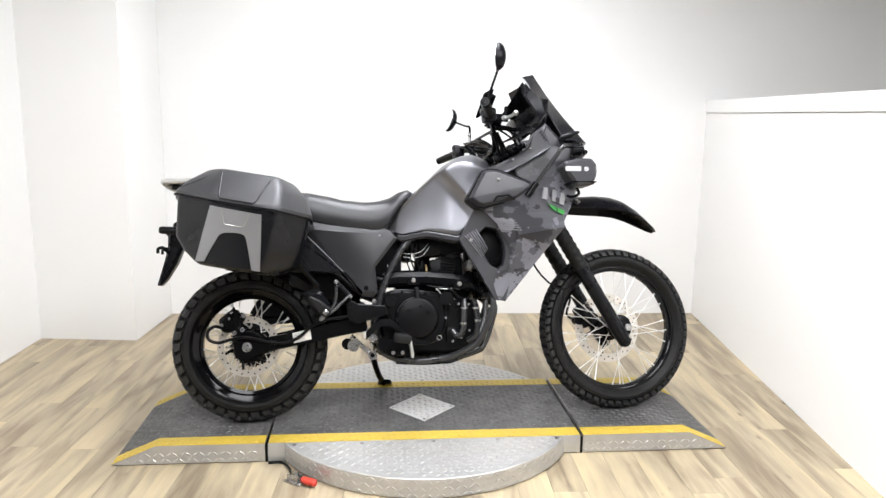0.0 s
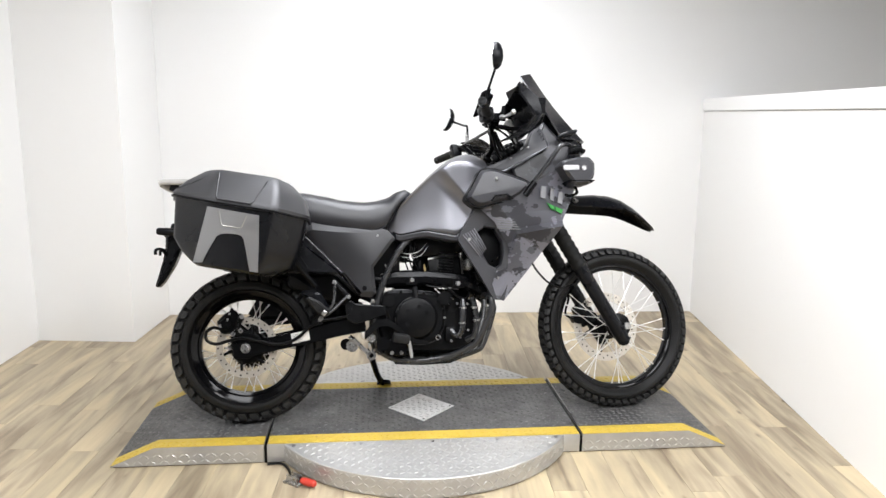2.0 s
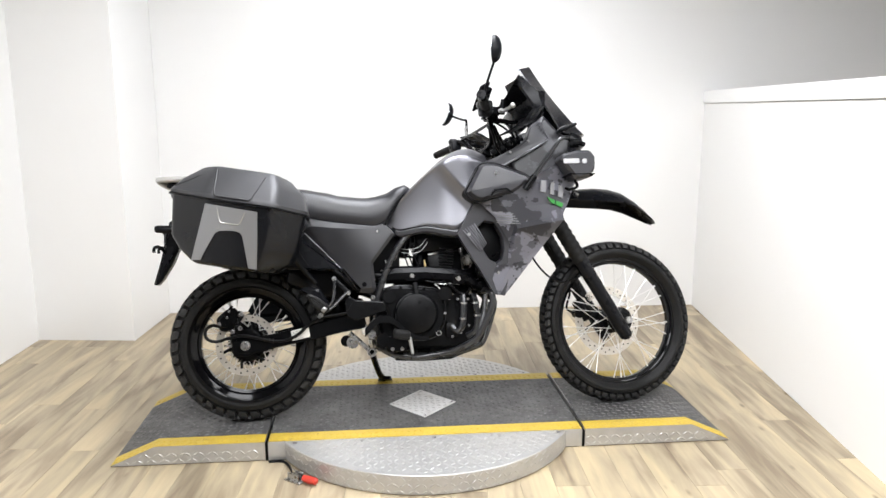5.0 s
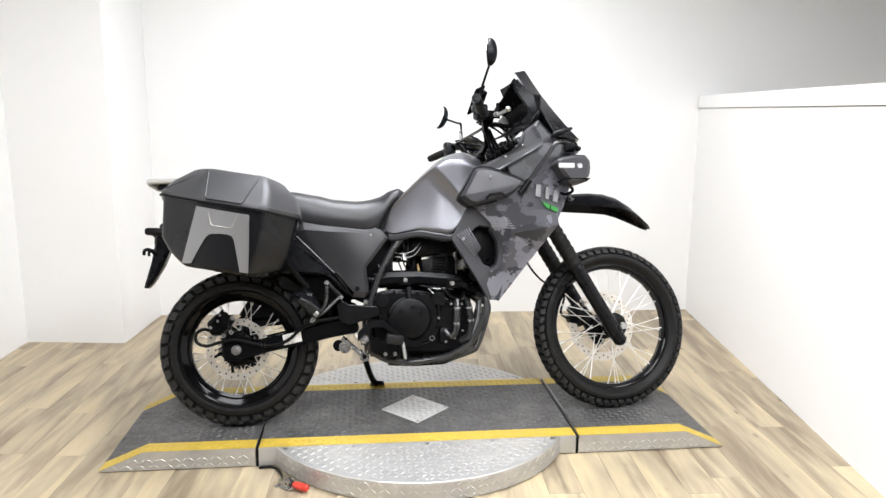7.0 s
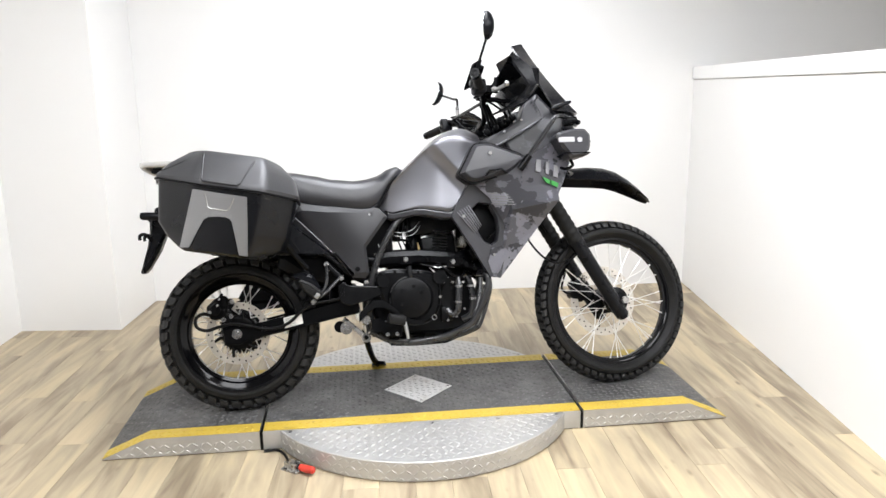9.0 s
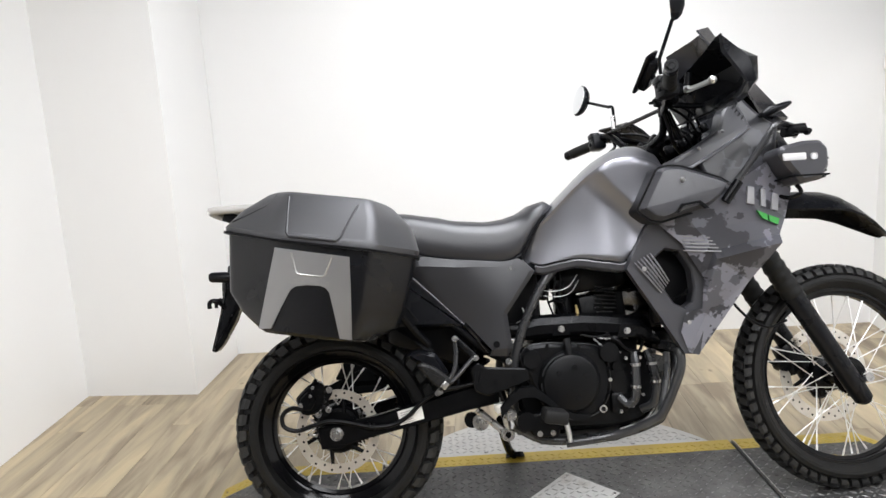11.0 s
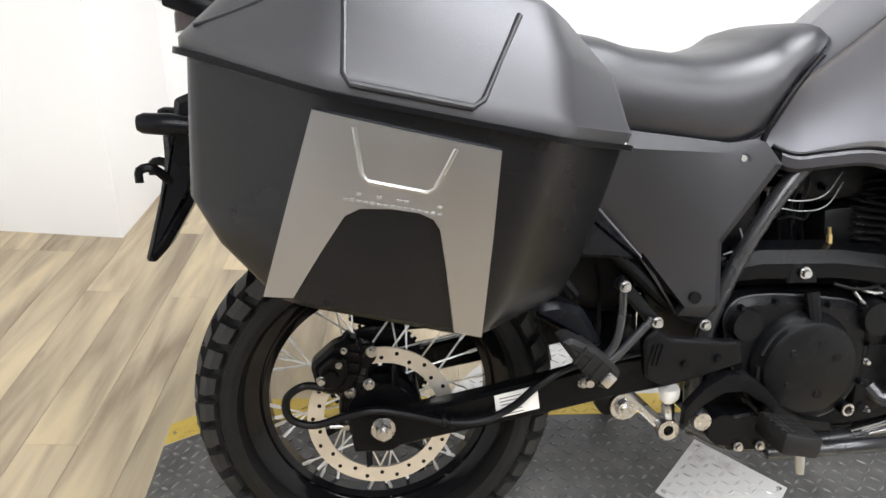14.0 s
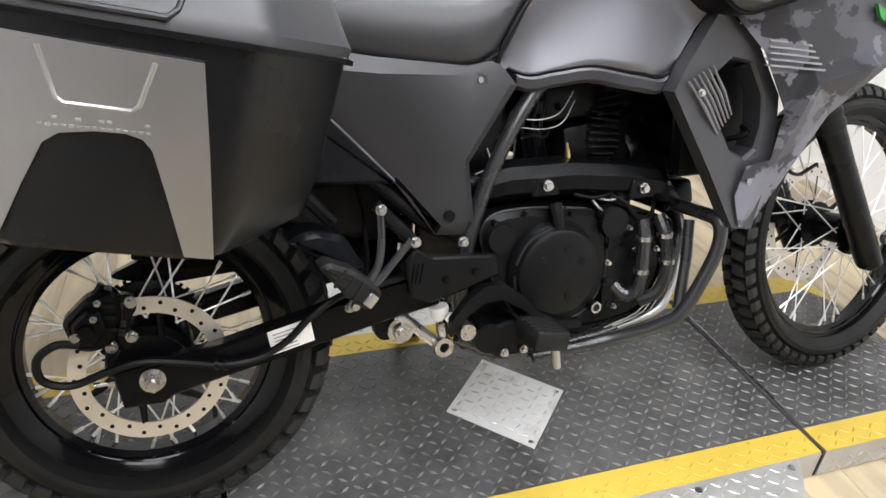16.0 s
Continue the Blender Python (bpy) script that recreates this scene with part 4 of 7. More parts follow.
# ---- engine ----
bm = bmesh.new()
plate(bm, fillet([(0.52, 0.50), (0.60, 0.515), (0.76, 0.505), (0.90, 0.46), (0.925, 0.36), (0.885, 0.275), (0.80, 0.258), (0.56, 0.262), (0.51, 0.34)], 0.03), 0.13, -0.135, 0.012)
part("crankcase", bm, CASE, BIKE, "dark cast crankcase")
bm = bmesh.new()
plate(bm, fillet([(0.523, 0.478), (0.545, 0.508), (0.60, 0.512), (0.68, 0.505), (0.752, 0.495), (0.775, 0.44), (0.772, 0.36), (0.735, 0.305), (0.66, 0.292), (0.60, 0.318), (0.555, 0.38)], 0.03), -0.13, -0.172, 0.010)
cyl(bm, (0.555, -0.170, 0.470), (0.555, -0.184, 0.470), 0.028, 0.024, n=28)
cyl(bm, (0.772, -0.150, 0.475), (0.772, -0.188, 0.475), 0.030, 0.027, n=28)
tube(bm, [(0.655, -0.178, 0.52), (0.658, -0.19, 0.48), (0.660, -0.197, 0.455)], [0.012, 0.010, 0.004], 10)
case = part("clutch_side_cover", bm, CASE, BIKE, "dark cast side cover")
bm = bmesh.new()
c = (0.656, -0.174, 0.402)
lathe(bm, [(0.0, -0.030), (0.068, -0.030), (0.076, -0.026), (0.084, -0.008), (0.088, 0.0), (0.088, 0.004), (0.0, 0.004)], c, 48)
part("clutch_cover", bm, CASE, case, "round dark grey clutch cover", sharp=28)
bm = bmesh.new()
for a in (25, 75, 140, 215, 290):
    cyl(bm, (0.656 + 0.044 * math.cos(radians(a)), -0.203, 0.402 + 0.044 * math.sin(radians(a))), (0.656 + 0.044 * math.cos(radians(a)), -0.206, 0.402 + 0.044 * math.sin(radians(a))), 0.0075, 0.006, n=12)
loose("cover_boss", bm, CASE, case)
bm = bmesh.new()
for x, z in ((0.545, 0.497), (0.60, 0.506), (0.69, 0.497), (0.748, 0.488), (0.768, 0.43), (0.764, 0.365), (0.74, 0.315), (0.70, 0.296), (0.60, 0.322), (0.56, 0.38), (0.54, 0.44)):
    bolt(bm, (x, -0.171, z), 0.006, 0.007)
loose("cover_bolt", bm, SATIN, case)
COVER = fillet([(0.523, 0.478), (0.545, 0.508), (0.60, 0.512), (0.68, 0.505), (0.752, 0.495), (0.775, 0.44), (0.772, 0.36), (0.735, 0.305), (0.66, 0.292), (0.60, 0.318), (0.555, 0.38)], 0.03)
bm = bmesh.new()
ring = [(x, -0.1605, z) for x, z in shrink(COVER, -0.001)]
tube(bm, ring + ring[:1], 0.0024, 6)
part("gasket_edge", bm, FIN, case, "paler raised edge of the cover")
bm = bmesh.new()
for a0, a1 in ((100, 165), (178, 250)):
    way = [(0.656 + 0.080 * math.cos(radians(a)), -0.190, 0.402 + 0.080 * math.sin(radians(a))) for a in range(a0, a1, 8)]
    tube(bm, way, 0.0030, 6)
loose("cover_rib", bm, FIN, case, "raised rim on the clutch cover")
bm = bmesh.new()
for x, y, z in ((0.79, -0.150, 0.455), (0.826, -0.150, 0.452), (0.842, -0.152, 0.41), (0.80, -0.152, 0.305), (0.835, -0.150, 0.318), (0.870, -0.140, 0.345), (0.87, -0.140, 0.45), (0.90, -0.138, 0.40), (0.772, -0.168, 0.398)):
    bolt(bm, (x, y, z), 0.0058, 0.008)
loose("casing_bolt", bm, STEEL, BIKE, "small bright casing bolts")
bm = bmesh.new()
tube(bm, curve([(0.775, -0.16, 0.52), (0.80, -0.175, 0.505), (0.825, -0.172, 0.48), (0.862, -0.165, 0.472), (0.880, -0.150, 0.50)], 4), 0.0042, 8)
tube(bm, curve([(0.70, -0.165, 0.528), (0.735, -0.170, 0.520), (0.765, -0.168, 0.522), (0.80, -0.160, 0.530)], 4), 0.0030, 8)
loose("engine_wire", bm, HOSE, BIKE, "black engine wiring")
bm = bmesh.new()
cyl(bm, (0.742, -0.165, 0.322), (0.742, -0.186, 0.322), 0.011, n=20)
part("oil_sight_glass", bm, GLOSS, case, "round dark oil window")
part("sight_glass_ring", lathe(bmesh.new(), [(0.007, -0.0205), (0.0105, -0.0205), (0.0105, -0.017), (0.007, -0.017)], (0.742, -0.168, 0.322), 20, True), STEEL, case, "bright ring")
bm = bmesh.new()
cyl(bm, (0.805, -0.13, 0.385), (0.805, -0.152, 0.385), 0.036, 0.033, n=28)
cyl(bm, (0.80, -0.13, 0.43), (0.80, -0.15, 0.43), 0.014, n=16)
box(bm, (0.80, -0.14, 0.33), (0.05, 0.03, 0.06), bevel=0.008)
for x, z in ((0.785, 0.415), (0.835, 0.40), (0.82, 0.35), (0.79, 0.31)):
    cyl(bm, (x, -0.13, z), (x, -0.158, z), 0.008, n=6)
part("water_pump", bm, CASE, BIKE, "dark cast pump housing")
bm = bmesh.new()
box(bm, (0.790, 0, 0.575), (0.135, 0.19, 0.13), pose(0, 0, 0, 0, -6, 0), 0.012)
box(bm, (0.735, 0.0, 0.490), (0.31, 0.15, 0.13), pose(0, 0, 0, 0, 6, 0), 0.012)
barrel = part("cylinder", bm, CASE, BIKE, "finned black cylinder", sharp=25)
for i in range(8):
    part("fin", box(bmesh.new(), (0.790 + 0.001 * i, 0, 0.572 + i * 0.0118), (0.060 if i > 1 else 0.046, 0.226 - 0.002 * i, 0.0040), pose(0, 0, 0, 0, 2 + 1.2 * i, 0), 0.0012, 1), FIN, barrel)
bm = bmesh.new()
box(bm, (0.765, 0, 0.690), (0.20, 0.20, 0.085), pose(0, 0, 0, 0, -6, 0), 0.018)
box(bm, (0.765, 0, 0.735), (0.17, 0.15, 0.03), pose(0, 0, 0, 0, -6, 0), 0.012)
for i in range(4):
    box(bm, (0.80, -0.102, 0.655 + 0.014 * i), (0.055, 0.02, 0.004), pose(0, 0, 0, 0, -6, 0))
for x, z in ((0.70, 0.67), (0.83, 0.67), (0.835, 0.72), (0.70, 0.715), (0.865, 0.64)):
    bolt(bm, (x, -0.100, z), 0.007, 0.012)
part("cylinder_head", bm, CASE, BIKE, "black cylinder head")
bm = bmesh.new()
for o in (0.0, 0.016):
    tube(bm, curve([(0.601 + o * 0.5, -0.132 - o * 0.3, 0.660 - o), (0.640 + o * 0.6, -0.140, 0.655 - o), (0.680 + o * 0.4, -0.140, 0.664 - o), (0.712 + o * 0.2, -0.130, 0.698 - o)], 4), 0.0010, 6)
part("throttle_body_band", bm, ALU, BIKE, "bright hose clamps")
bm = bmesh.new()
cyl(bm, (0.59, -0.03, 0.690), (0.71, -0.03, 0.700), 0.036, n=20)
box(bm, (0.665, -0.085, 0.672), (0.035, 0.03, 0.030), pose(0, 0, 0, 0, 12, 0), 0.006)
cyl(bm, (0.640, -0.03, 0.70), (0.640, -0.115, 0.70), 0.016, n=16)
box(bm, (0.605, 0.02, 0.668), (0.09, 0.10, 0.075), pose(0, 0, 0, 0, 8, 0), 0.012)
part("throttle_body", bm, SATIN, BIKE)
bm = bmesh.new()
tube(bm, curve([(0.622, -0.118, 0.622), (0.640, -0.122, 0.628), (0.662, -0.120, 0.622), (0.676, -0.116, 0.634)], 3), [0.004, 0.004, 0.0045, 0.005, 0.005, 0.0045, 0.004, 0.004, 0.004, 0.003], 8)
part("linkage_arm", bm, SATIN, BIKE, "black throttle arm")
bm = bmesh.new()
tube(bm, curve([(0.524, -0.142, 0.573), (0.541, -0.150, 0.583), (0.546, -0.152, 0.600), (0.544, -0.146, 0.615)], 4), 0.0012, 6)
part("linkage_cable", bm, ALU, BIKE, "bright throttle cable end")
bm = bmesh.new()
cyl(bm, (0.704, -0.136, 0.572), (0.701, -0.136, 0.600), 0.0048, n=6)
cyl(bm, (0.701, -0.136, 0.600), (0.699, -0.136, 0.612), 0.0030, n=8)
part("brass_fitting", bm, BRASS, BIKE)

bm = bmesh.new()
tube(bm, curve([(0.735, 0.0, 0.700), (0.705, -0.01, 0.665), (0.695, -0.02, 0.610), (0.690, -0.02, 0.560)], 4), 0.032, 14)
box(bm, (0.700, 0.055, 0.620), (0.05, 0.05, 0.10), bevel=0.01)
part("starter_housing", bm, SATIN, BIKE, "black housing behind the cylinder")
bm = bmesh.new()
for k in range(3):
    tube(bm, curve([(0.615 + 0.02 * k, -0.10 - 0.01 * k, 0.735), (0.632 + 0.016 * k, -0.122, 0.690), (0.622 + 0.018 * k, -0.118, 0.640), (0.640 + 0.02 * k, -0.100, 0.585)], 4), 0.0030, 6)
loose("wiring", bm, HOSE, BIKE, "thin black wiring")

# exhaust shield along the cylinder
bm = bmesh.new()
sec = []
for x, z, h, y in ((0.545, 0.550, 0.030, -0.148), (0.58, 0.556, 0.034, -0.152), (0.70, 0.556, 0.034, -0.158), (0.80, 0.546, 0.034, -0.168), (0.865, 0.535, 0.032, -0.180), (0.90, 0.512, 0.026, -0.170), (0.925, 0.495, 0.016, -0.155)):
    sec.append([(x, y + 0.03, z + h), (x, y, z + h * 0.75), (x, y - 0.012, z + h * 0.2), (x, y - 0.010, z - h * 0.5), (x, y + 0.004, z - h * 0.9), (x, y + 0.03, z - h)])
loft(bm, sec)
# a raised pad carries each bolt
for x, y, z in ((0.645, -0.166, 0.549), (0.826, -0.184, 0.532)):
    plate(bm, fillet([(x - 0.026, z - 0.020), (x - 0.020, z + 0.016), (x + 0.018, z + 0.018), (x + 0.028, z - 0.020)], 0.006), y + 0.012, y - 0.001, 0.003)
shield = part("heat_shield", bm, SATIN, BIKE, "matte black exhaust heat shield")
bm = bmesh.new()
for x, y, z in ((0.645, -0.168, 0.549), (0.826, -0.186, 0.532)):
    bolt(bm, (x, y, z), 0.0105, 0.008)
loose("shield_bolt", bm, STEEL, shield, "bright socket-head bolts")

# coolant hoses ahead of the engine
bm = bmesh.new()
tube(bm, curve([(0.848, -0.160, 0.47), (0.846, -0.174, 0.43), (0.840, -0.178, 0.36), (0.832, -0.174, 0.335), (0.815, -0.165, 0.328), (0.80, -0.15, 0.345)], 5), 0.0125, 10)
part("coolant_hose", bm, TUBE, BIKE, "black rubber coolant hose")
bm = bmesh.new()
tube(bm, curve([(0.888, -0.155, 0.47), (0.895, -0.172, 0.43), (0.900, -0.174, 0.37), (0.890, -0.168, 0.325), (0.86, -0.150, 0.305)], 5), 0.0125, 10)
part("coolant_hose", bm, TUBE, BIKE, "black rubber coolant hose")
bm = bmesh.new()
for x, y, z in ((0.846, -0.173, 0.435), (0.841, -0.178, 0.375), (0.894, -0.170, 0.435), (0.900, -0.174, 0.385)):
    cyl(bm, (x, y, z - 0.004), (x, y, z + 0.004), 0.0145, n=14)
loose("hose_clamp", bm, STEEL, BIKE)
bm = bmesh.new()
tube(bm, curve([(0.74, -0.165, 0.52), (0.77, -0.168, 0.512), (0.80, -0.165, 0.515), (0.835, -0.16, 0.51)], 3), 0.003, 6)
tube(bm, curve([(0.735, -0.168, 0.515), (0.755, -0.17, 0.495), (0.79, -0.17, 0.485), (0.81, -0.16, 0.47)], 3), 0.003, 6)
part("pump_pipes", bm, STEEL, BIKE, "thin bright pipes")

# heel guard, brake pedal, footpeg, linkage
bm = bmesh.new()
plate(bm, fillet([(0.380, 0.462), (0.398, 0.478), (0.425, 0.462), (0.535, 0.452), (0.543, 0.418), (0.475, 0.398), (0.420, 0.385), (0.388, 0.400)], 0.007), -0.188, -0.205, 0.004)
heel = part("heel_guard", bm, CASE, BIKE, "matte dark heel guard plate")
bm = bmesh.new()
for x, z in ((0.446, 0.423), (0.497, 0.430)):
    bolt(bm, (x, -0.204, z), 0.008, 0.005)
loose("bolt", bm, SATIN, heel)
bm = bmesh.new()
for i in range(3):
    box(bm, (0.392 + 0.007 * i, -0.206, 0.438), (0.0025, 0.003, 0.034), pose(0, 0, 0, 0, 12, 0))
loose("groove", bm, HOSE, heel)
bm = bmesh.new()
sec = []
for x, z, h in ((0.455, 0.335, 0.016), (0.485, 0.368, 0.017), (0.515, 0.386, 0.017), (0.55, 0.386, 0.017), (0.585, 0.362, 0.015), (0.615, 0.33, 0.013), (0.655, 0.310, 0.011), (0.70, 0.305, 0.008)):
    sec.append([(x, -0.192, z - h), (x, -0.192, z + h), (x, -0.206, z + h * 0.8), (x, -0.206, z - h * 0.8)])
loft(bm, sec)
pedal = part("brake_pedal", bm, CASE, BIKE, "dark forged brake pedal arm")
bm = bmesh.new()
cyl(bm, (0.482, -0.195, 0.328), (0.482, -0.212, 0.328), 0.017, 0.014, n=22)
part("pedal_pivot", bm, STEEL, pedal, "bright pivot bolt")
bm = bmesh.new()
box(bm, (0.59, -0.262, 0.328), (0.062, 0.075, 0.034), pose(0, 0, 0, 0, 10, 0), 0.006)
peg_pad = part("footpeg", bm, RUBBER, BIKE, "ribbed black rubber footpeg")
bm = bmesh.new()
for i in range(6):
    for j in range(5):
        box(bm, (0.567 + 0.0095 * i, -0.29 + 0.014 * j, 0.347 - 0.0017 * i), (0.005, 0.008, 0.006), pose(0, 0, 0, 0, 10, 0))
part("stud", bm, RUBBER, peg_pad, kind="stuff")
bm = bmesh.new()
plate(bm, fillet([(0.54, 0.318), (0.585, 0.325), (0.62, 0.295), (0.615, 0.255), (0.545, 0.258), (0.53, 0.285)], 0.008), -0.15, -0.185, 0.004)
cyl(bm, (0.525, -0.15, 0.305), (0.525, -0.20, 0.305), 0.026, n=20)
fp = part("footpeg_mount", bm, SATIN, BIKE, "black footpeg mount")
bm = bmesh.new()
for x, z in ((0.56, 0.268), (0.597, 0.268)):
    bolt(bm, (x, -0.186, z), 0.0085, 0.006)
loose("bolt", bm, STEEL, fp)
bm = bmesh.new()
tube(bm, [(0.622, -0.24, 0.315), (0.628, -0.245, 0.275), (0.630, -0.247, 0.252)], [0.007, 0.0075, 0.006], 10)
part("peg_feeler", bm, ALU, BIKE, "bare metal feeler pin")
bm = bmesh.new()
for a, b in (((0.398, -0.086, 0.332), (0.472, -0.088, 0.262)),):
    tube(bm, [a, b], 0.010, 8, 0.35)
cyl(bm, (0.409, -0.07, 0.293), (0.409, -0.084, 0.293), 0.024, n=24)
cyl(bm, (0.409, -0.084, 0.293), (0.409, -0.094, 0.293), 0.016, 0.014, n=20)
cyl(bm, (0.409, -0.094, 0.293), (0.409, -0.100, 0.293), 0.0085, n=6)
lathe(bm, [(0.009, -0.010), (0.018, -0.010), (0.020, 0.0), (0.018, 0.010), (0.009, 0.010)], (0.484, -0.092, 0.254), 24, True)
tube(bm, [(0.486, -0.092, 0.272), (0.484, -0.094, 0.282), (0.481, -0.096, 0.300), (0.480, -0.098, 0.304)], [0.008, 0.011, 0.011, 0.008], 6)
tube(bm, [(0.480, -0.098, 0.304), (0.462, -0.125, 0.345), (0.455, -0.13, 0.385)], 0.006, 10)
part("brake_rod", bm, STEEL, BIKE, "zinc-plated brake rod and linkage")
bm = bmesh.new()
cyl(bm, (0.484, -0.082, 0.254), (0.484, -0.098, 0.254), 0.0088, n=18)
cyl(bm, (0.384, -0.06, 0.300), (0.384, -0.080, 0.300), 0.022, n=20)
loose("linkage_cap", bm, SATIN, BIKE)
bm = bmesh.new()
tube(bm, [(0.463, -0.138, 0.330), (0.461, -0.138, 0.334), (0.460, -0.138, 0.347), (0.459, -0.138, 0.352)], [0.012, 0.0155, 0.0170, 0.0155], 18)
part("brake_switch", bm, LABEL, BIKE, "white plastic cylinder top")
# side stand on the left
bm = bmesh.new()
tube(bm, curve([(0.49, 0.12, 0.26), (0.505, 0.20, 0.195), (0.53, 0.29, 0.125), (0.553, 0.335, 0.092)], 4), 0.0135, 10)
stand = part("side_stand", bm, SATIN, BIKE, "black steel side stand")
bm = bmesh.new()
cyl(bm, (0.557, 0.338, 0.083), (0.557, 0.3435, 0.0985), 0.034, 0.030, n=20)
part("stand_foot", bm, SATIN, stand)

# ---- tank, seat and side panels ----
def lerp(table, x):
    """Smooth values from rows of x and numbers."""
    for a, b in zip(table, table[1:]):
        if x <= b[0]:
            t = max(0.0, (x - a[0]) / (b[0] - a[0]))
            t = t * t * (3 - 2 * t) * 0.5 + t * 0.5
            return [p + (q - p) * t for p, q in zip(a[1:], b[1:])]
    return list(table[-1][1:])


def spline(table, x):
    """Values from rows of x and numbers along a cubic without kinks."""
    i = max(0, min(len(table) - 2, sum(1 for r in table if r[0] <= x) - 1))
    a, b = table[i], table[i + 1]
    p, q = table[max(0, i - 1)], table[min(len(table) - 1, i + 2)]
    d = b[0] - a[0]
    t = (x - a[0]) / d
    res = []
    for k in range(1, len(a)):
        m0, m1 = (b[k] - p[k]) / (b[0] - p[0]) * d, (q[k] - a[k]) / (q[0] - a[0]) * d
        res.append((2 * t ** 3 - 3 * t * t + 1) * a[k] + (t ** 3 - 2 * t * t + t) * m0 + (3 * t * t - 2 * t ** 3) * b[k] + (t ** 3 - t * t) * m1)
    return res


def step(a, b, v):
    t = min(1.0, max(0.0, (v - a) / (b - a)))
    return t * t * (3 - 2 * t)


# x, lower edge, shoulder, top, half width
TANK_ROWS = [(0.552, 0.745, 0.780, 0.796, 0.152), (0.60, 0.722, 0.836, 0.852, 0.180), (0.642, 0.727, 0.876, 0.890, 0.194), (0.703, 0.734, 0.933, 0.947, 0.212), (0.779, 0.720, 0.990, 1.014, 0.234),
             (0.834, 0.722, 1.003, 1.046, 0.240), (0.896, 0.835, 0.992, 1.056, 0.242), (0.955, 0.93, 0.97, 1.034, 0.215)]


def tank_row(x):
    lo, sh, hi, w = spline(TANK_ROWS, x)
    drop = hi - sh
    res = []
    n = 60
    for j in range(n + 1):
        t = j / n
        if t < 0.2:
            y, z = 0.35 * w * t / 0.2, hi
        elif t < 0.45:
            # the top falls away to the shoulder
            k = (t - 0.2) / 0.25
            y, z = w * (0.35 + 0.62 * k), hi - drop * 0.80 * k ** 2.2
        elif t < 0.53:
            a = (t - 0.45) / 0.08 * math.pi / 2
            y, z = w * (0.97 + 0.03 * math.sin(a)), sh + drop * 0.2 - (drop * 0.2 + 0.006) * (1 - math.cos(a))
        else:
            k = (t - 0.53) / 0.47
            z = sh - 0.006 - (sh - 0.006 - lo) * k
            y = w * (1 - 0.035 * math.sin(min(1.0, k * 1.08) * math.pi) - 0.05 * max(0.0, k - 0.93) / 0.07)
        # the front part stands proud of the knee recess, with a cove below its slanting edge
        u = min(1.0, max(0.0, ((x - 0.766) * 0.76 + (z - 0.95) * 0.65 + 0.032) / 0.050))
        y += (0.030 * u * u - 0.018) * step(0.40, 0.55, t)
        res.append((x, MID - y / w * (w + MID), z))
    left = [(p[0], 2 * MID - p[1], p[2] - 0.28 * (MID - p[1])) for p in reversed(res[1:])]
    return res + left


MID = -0.055
bm = bmesh.new()
loft(bm, [tank_row(0.552 + (0.955 - 0.552) * i / 90) for i in range(91)])
part("fuel_tank", bm, TANK, BIKE, "satin dark grey fuel tank", sharp=42)
bm = bmesh.new()
cyl(bm, (0.892, MID, 1.02), (0.890, MID, 1.060), 0.040, 0.037, n=32)
part("filler_cap", bm, SATIN, BIKE, "black filler cap")
def tank_trim(bm):
    sec = []
    for i in range(25):
        x = 0.586 + 0.0102 * i
        _, y, z = tank_row(x)[60]
        sec.append([(x, y + 0.03, z + 0.010), (x, y - 0.006, z + 0.008), (x, y - 0.010, z + 0.002), (x, y - 0.008, z - 0.012), (x, y, z - 0.018), (x, y + 0.03, z - 0.018)])
    return loft(bm, sec)
both("tank_trim", tank_trim, PANEL, "grey trim strip along the tank's foot")
# black tubes stand in for the shade in the gaps round the tank
def tank_seam(bm):
    way = []
    for i in range(24):
        x = 0.575 + 0.0112 * i
        _, y, z = tank_row(x)[60]
        way.append((x, y - 0.004, z + 0.009))
    return tube(bm, way, 0.0042, 8)
both("tank_seam", tank_seam, HOSE, "black strip drawn in for the dark gap along the tank's foot")
def seat_seam(bm):
    return tube(bm, curve([(0.548, -0.170, 0.745), (0.556, -0.172, 0.772), (0.588, -0.172, 0.825), (0.626, -0.168, 0.872)], 4), 0.0045, 8)
both("seat_seam", seat_seam, HOSE, "black strip drawn in for the dark gap between seat and tank")

SEAT_ROWS = [(-0.12, 0.845, 0.930, 0.12), (0.05, 0.835, 0.925, 0.14), (0.226, 0.786, 0.912, 0.160), (0.31, 0.764, 0.897, 0.168), (0.378, 0.754, 0.880, 0.172), (0.466, 0.742, 0.872, 0.174), (0.508, 0.740, 0.876, 0.174), (0.555, 0.762, 0.888, 0.172),
             (0.60, 0.835, 0.913, 0.170), (0.632, 0.872, 0.920, 0.160), (0.650, 0.885, 0.905, 0.145)]
bm = bmesh.new()
rows = []
for i in range(41):
    x = -0.12 + 0.77 * i / 40
    lo, hi, w = lerp(SEAT_ROWS, x)
    row = []
    for y, k in ((0, 1.0), (0.45, 0.985), (0.72, 0.93), (0.90, 0.80), (0.985, 0.58), (1.0, 0.35), (0.985, 0.12), (0.93, 0.02), (0.85, 0.0)):
        row.append((x, -y * w, lo + (hi - lo) * k))
    rows.append(row + [(p[0], -p[1], p[2]) for p in reversed(row[1:])])
loft(bm, rows)
part("seat", bm, SEAT, BIKE, "black vinyl two-up seat", sharp=60)
# black tubes drawn in for the shaded gap along the seat's lower edge
bm = bmesh.new()
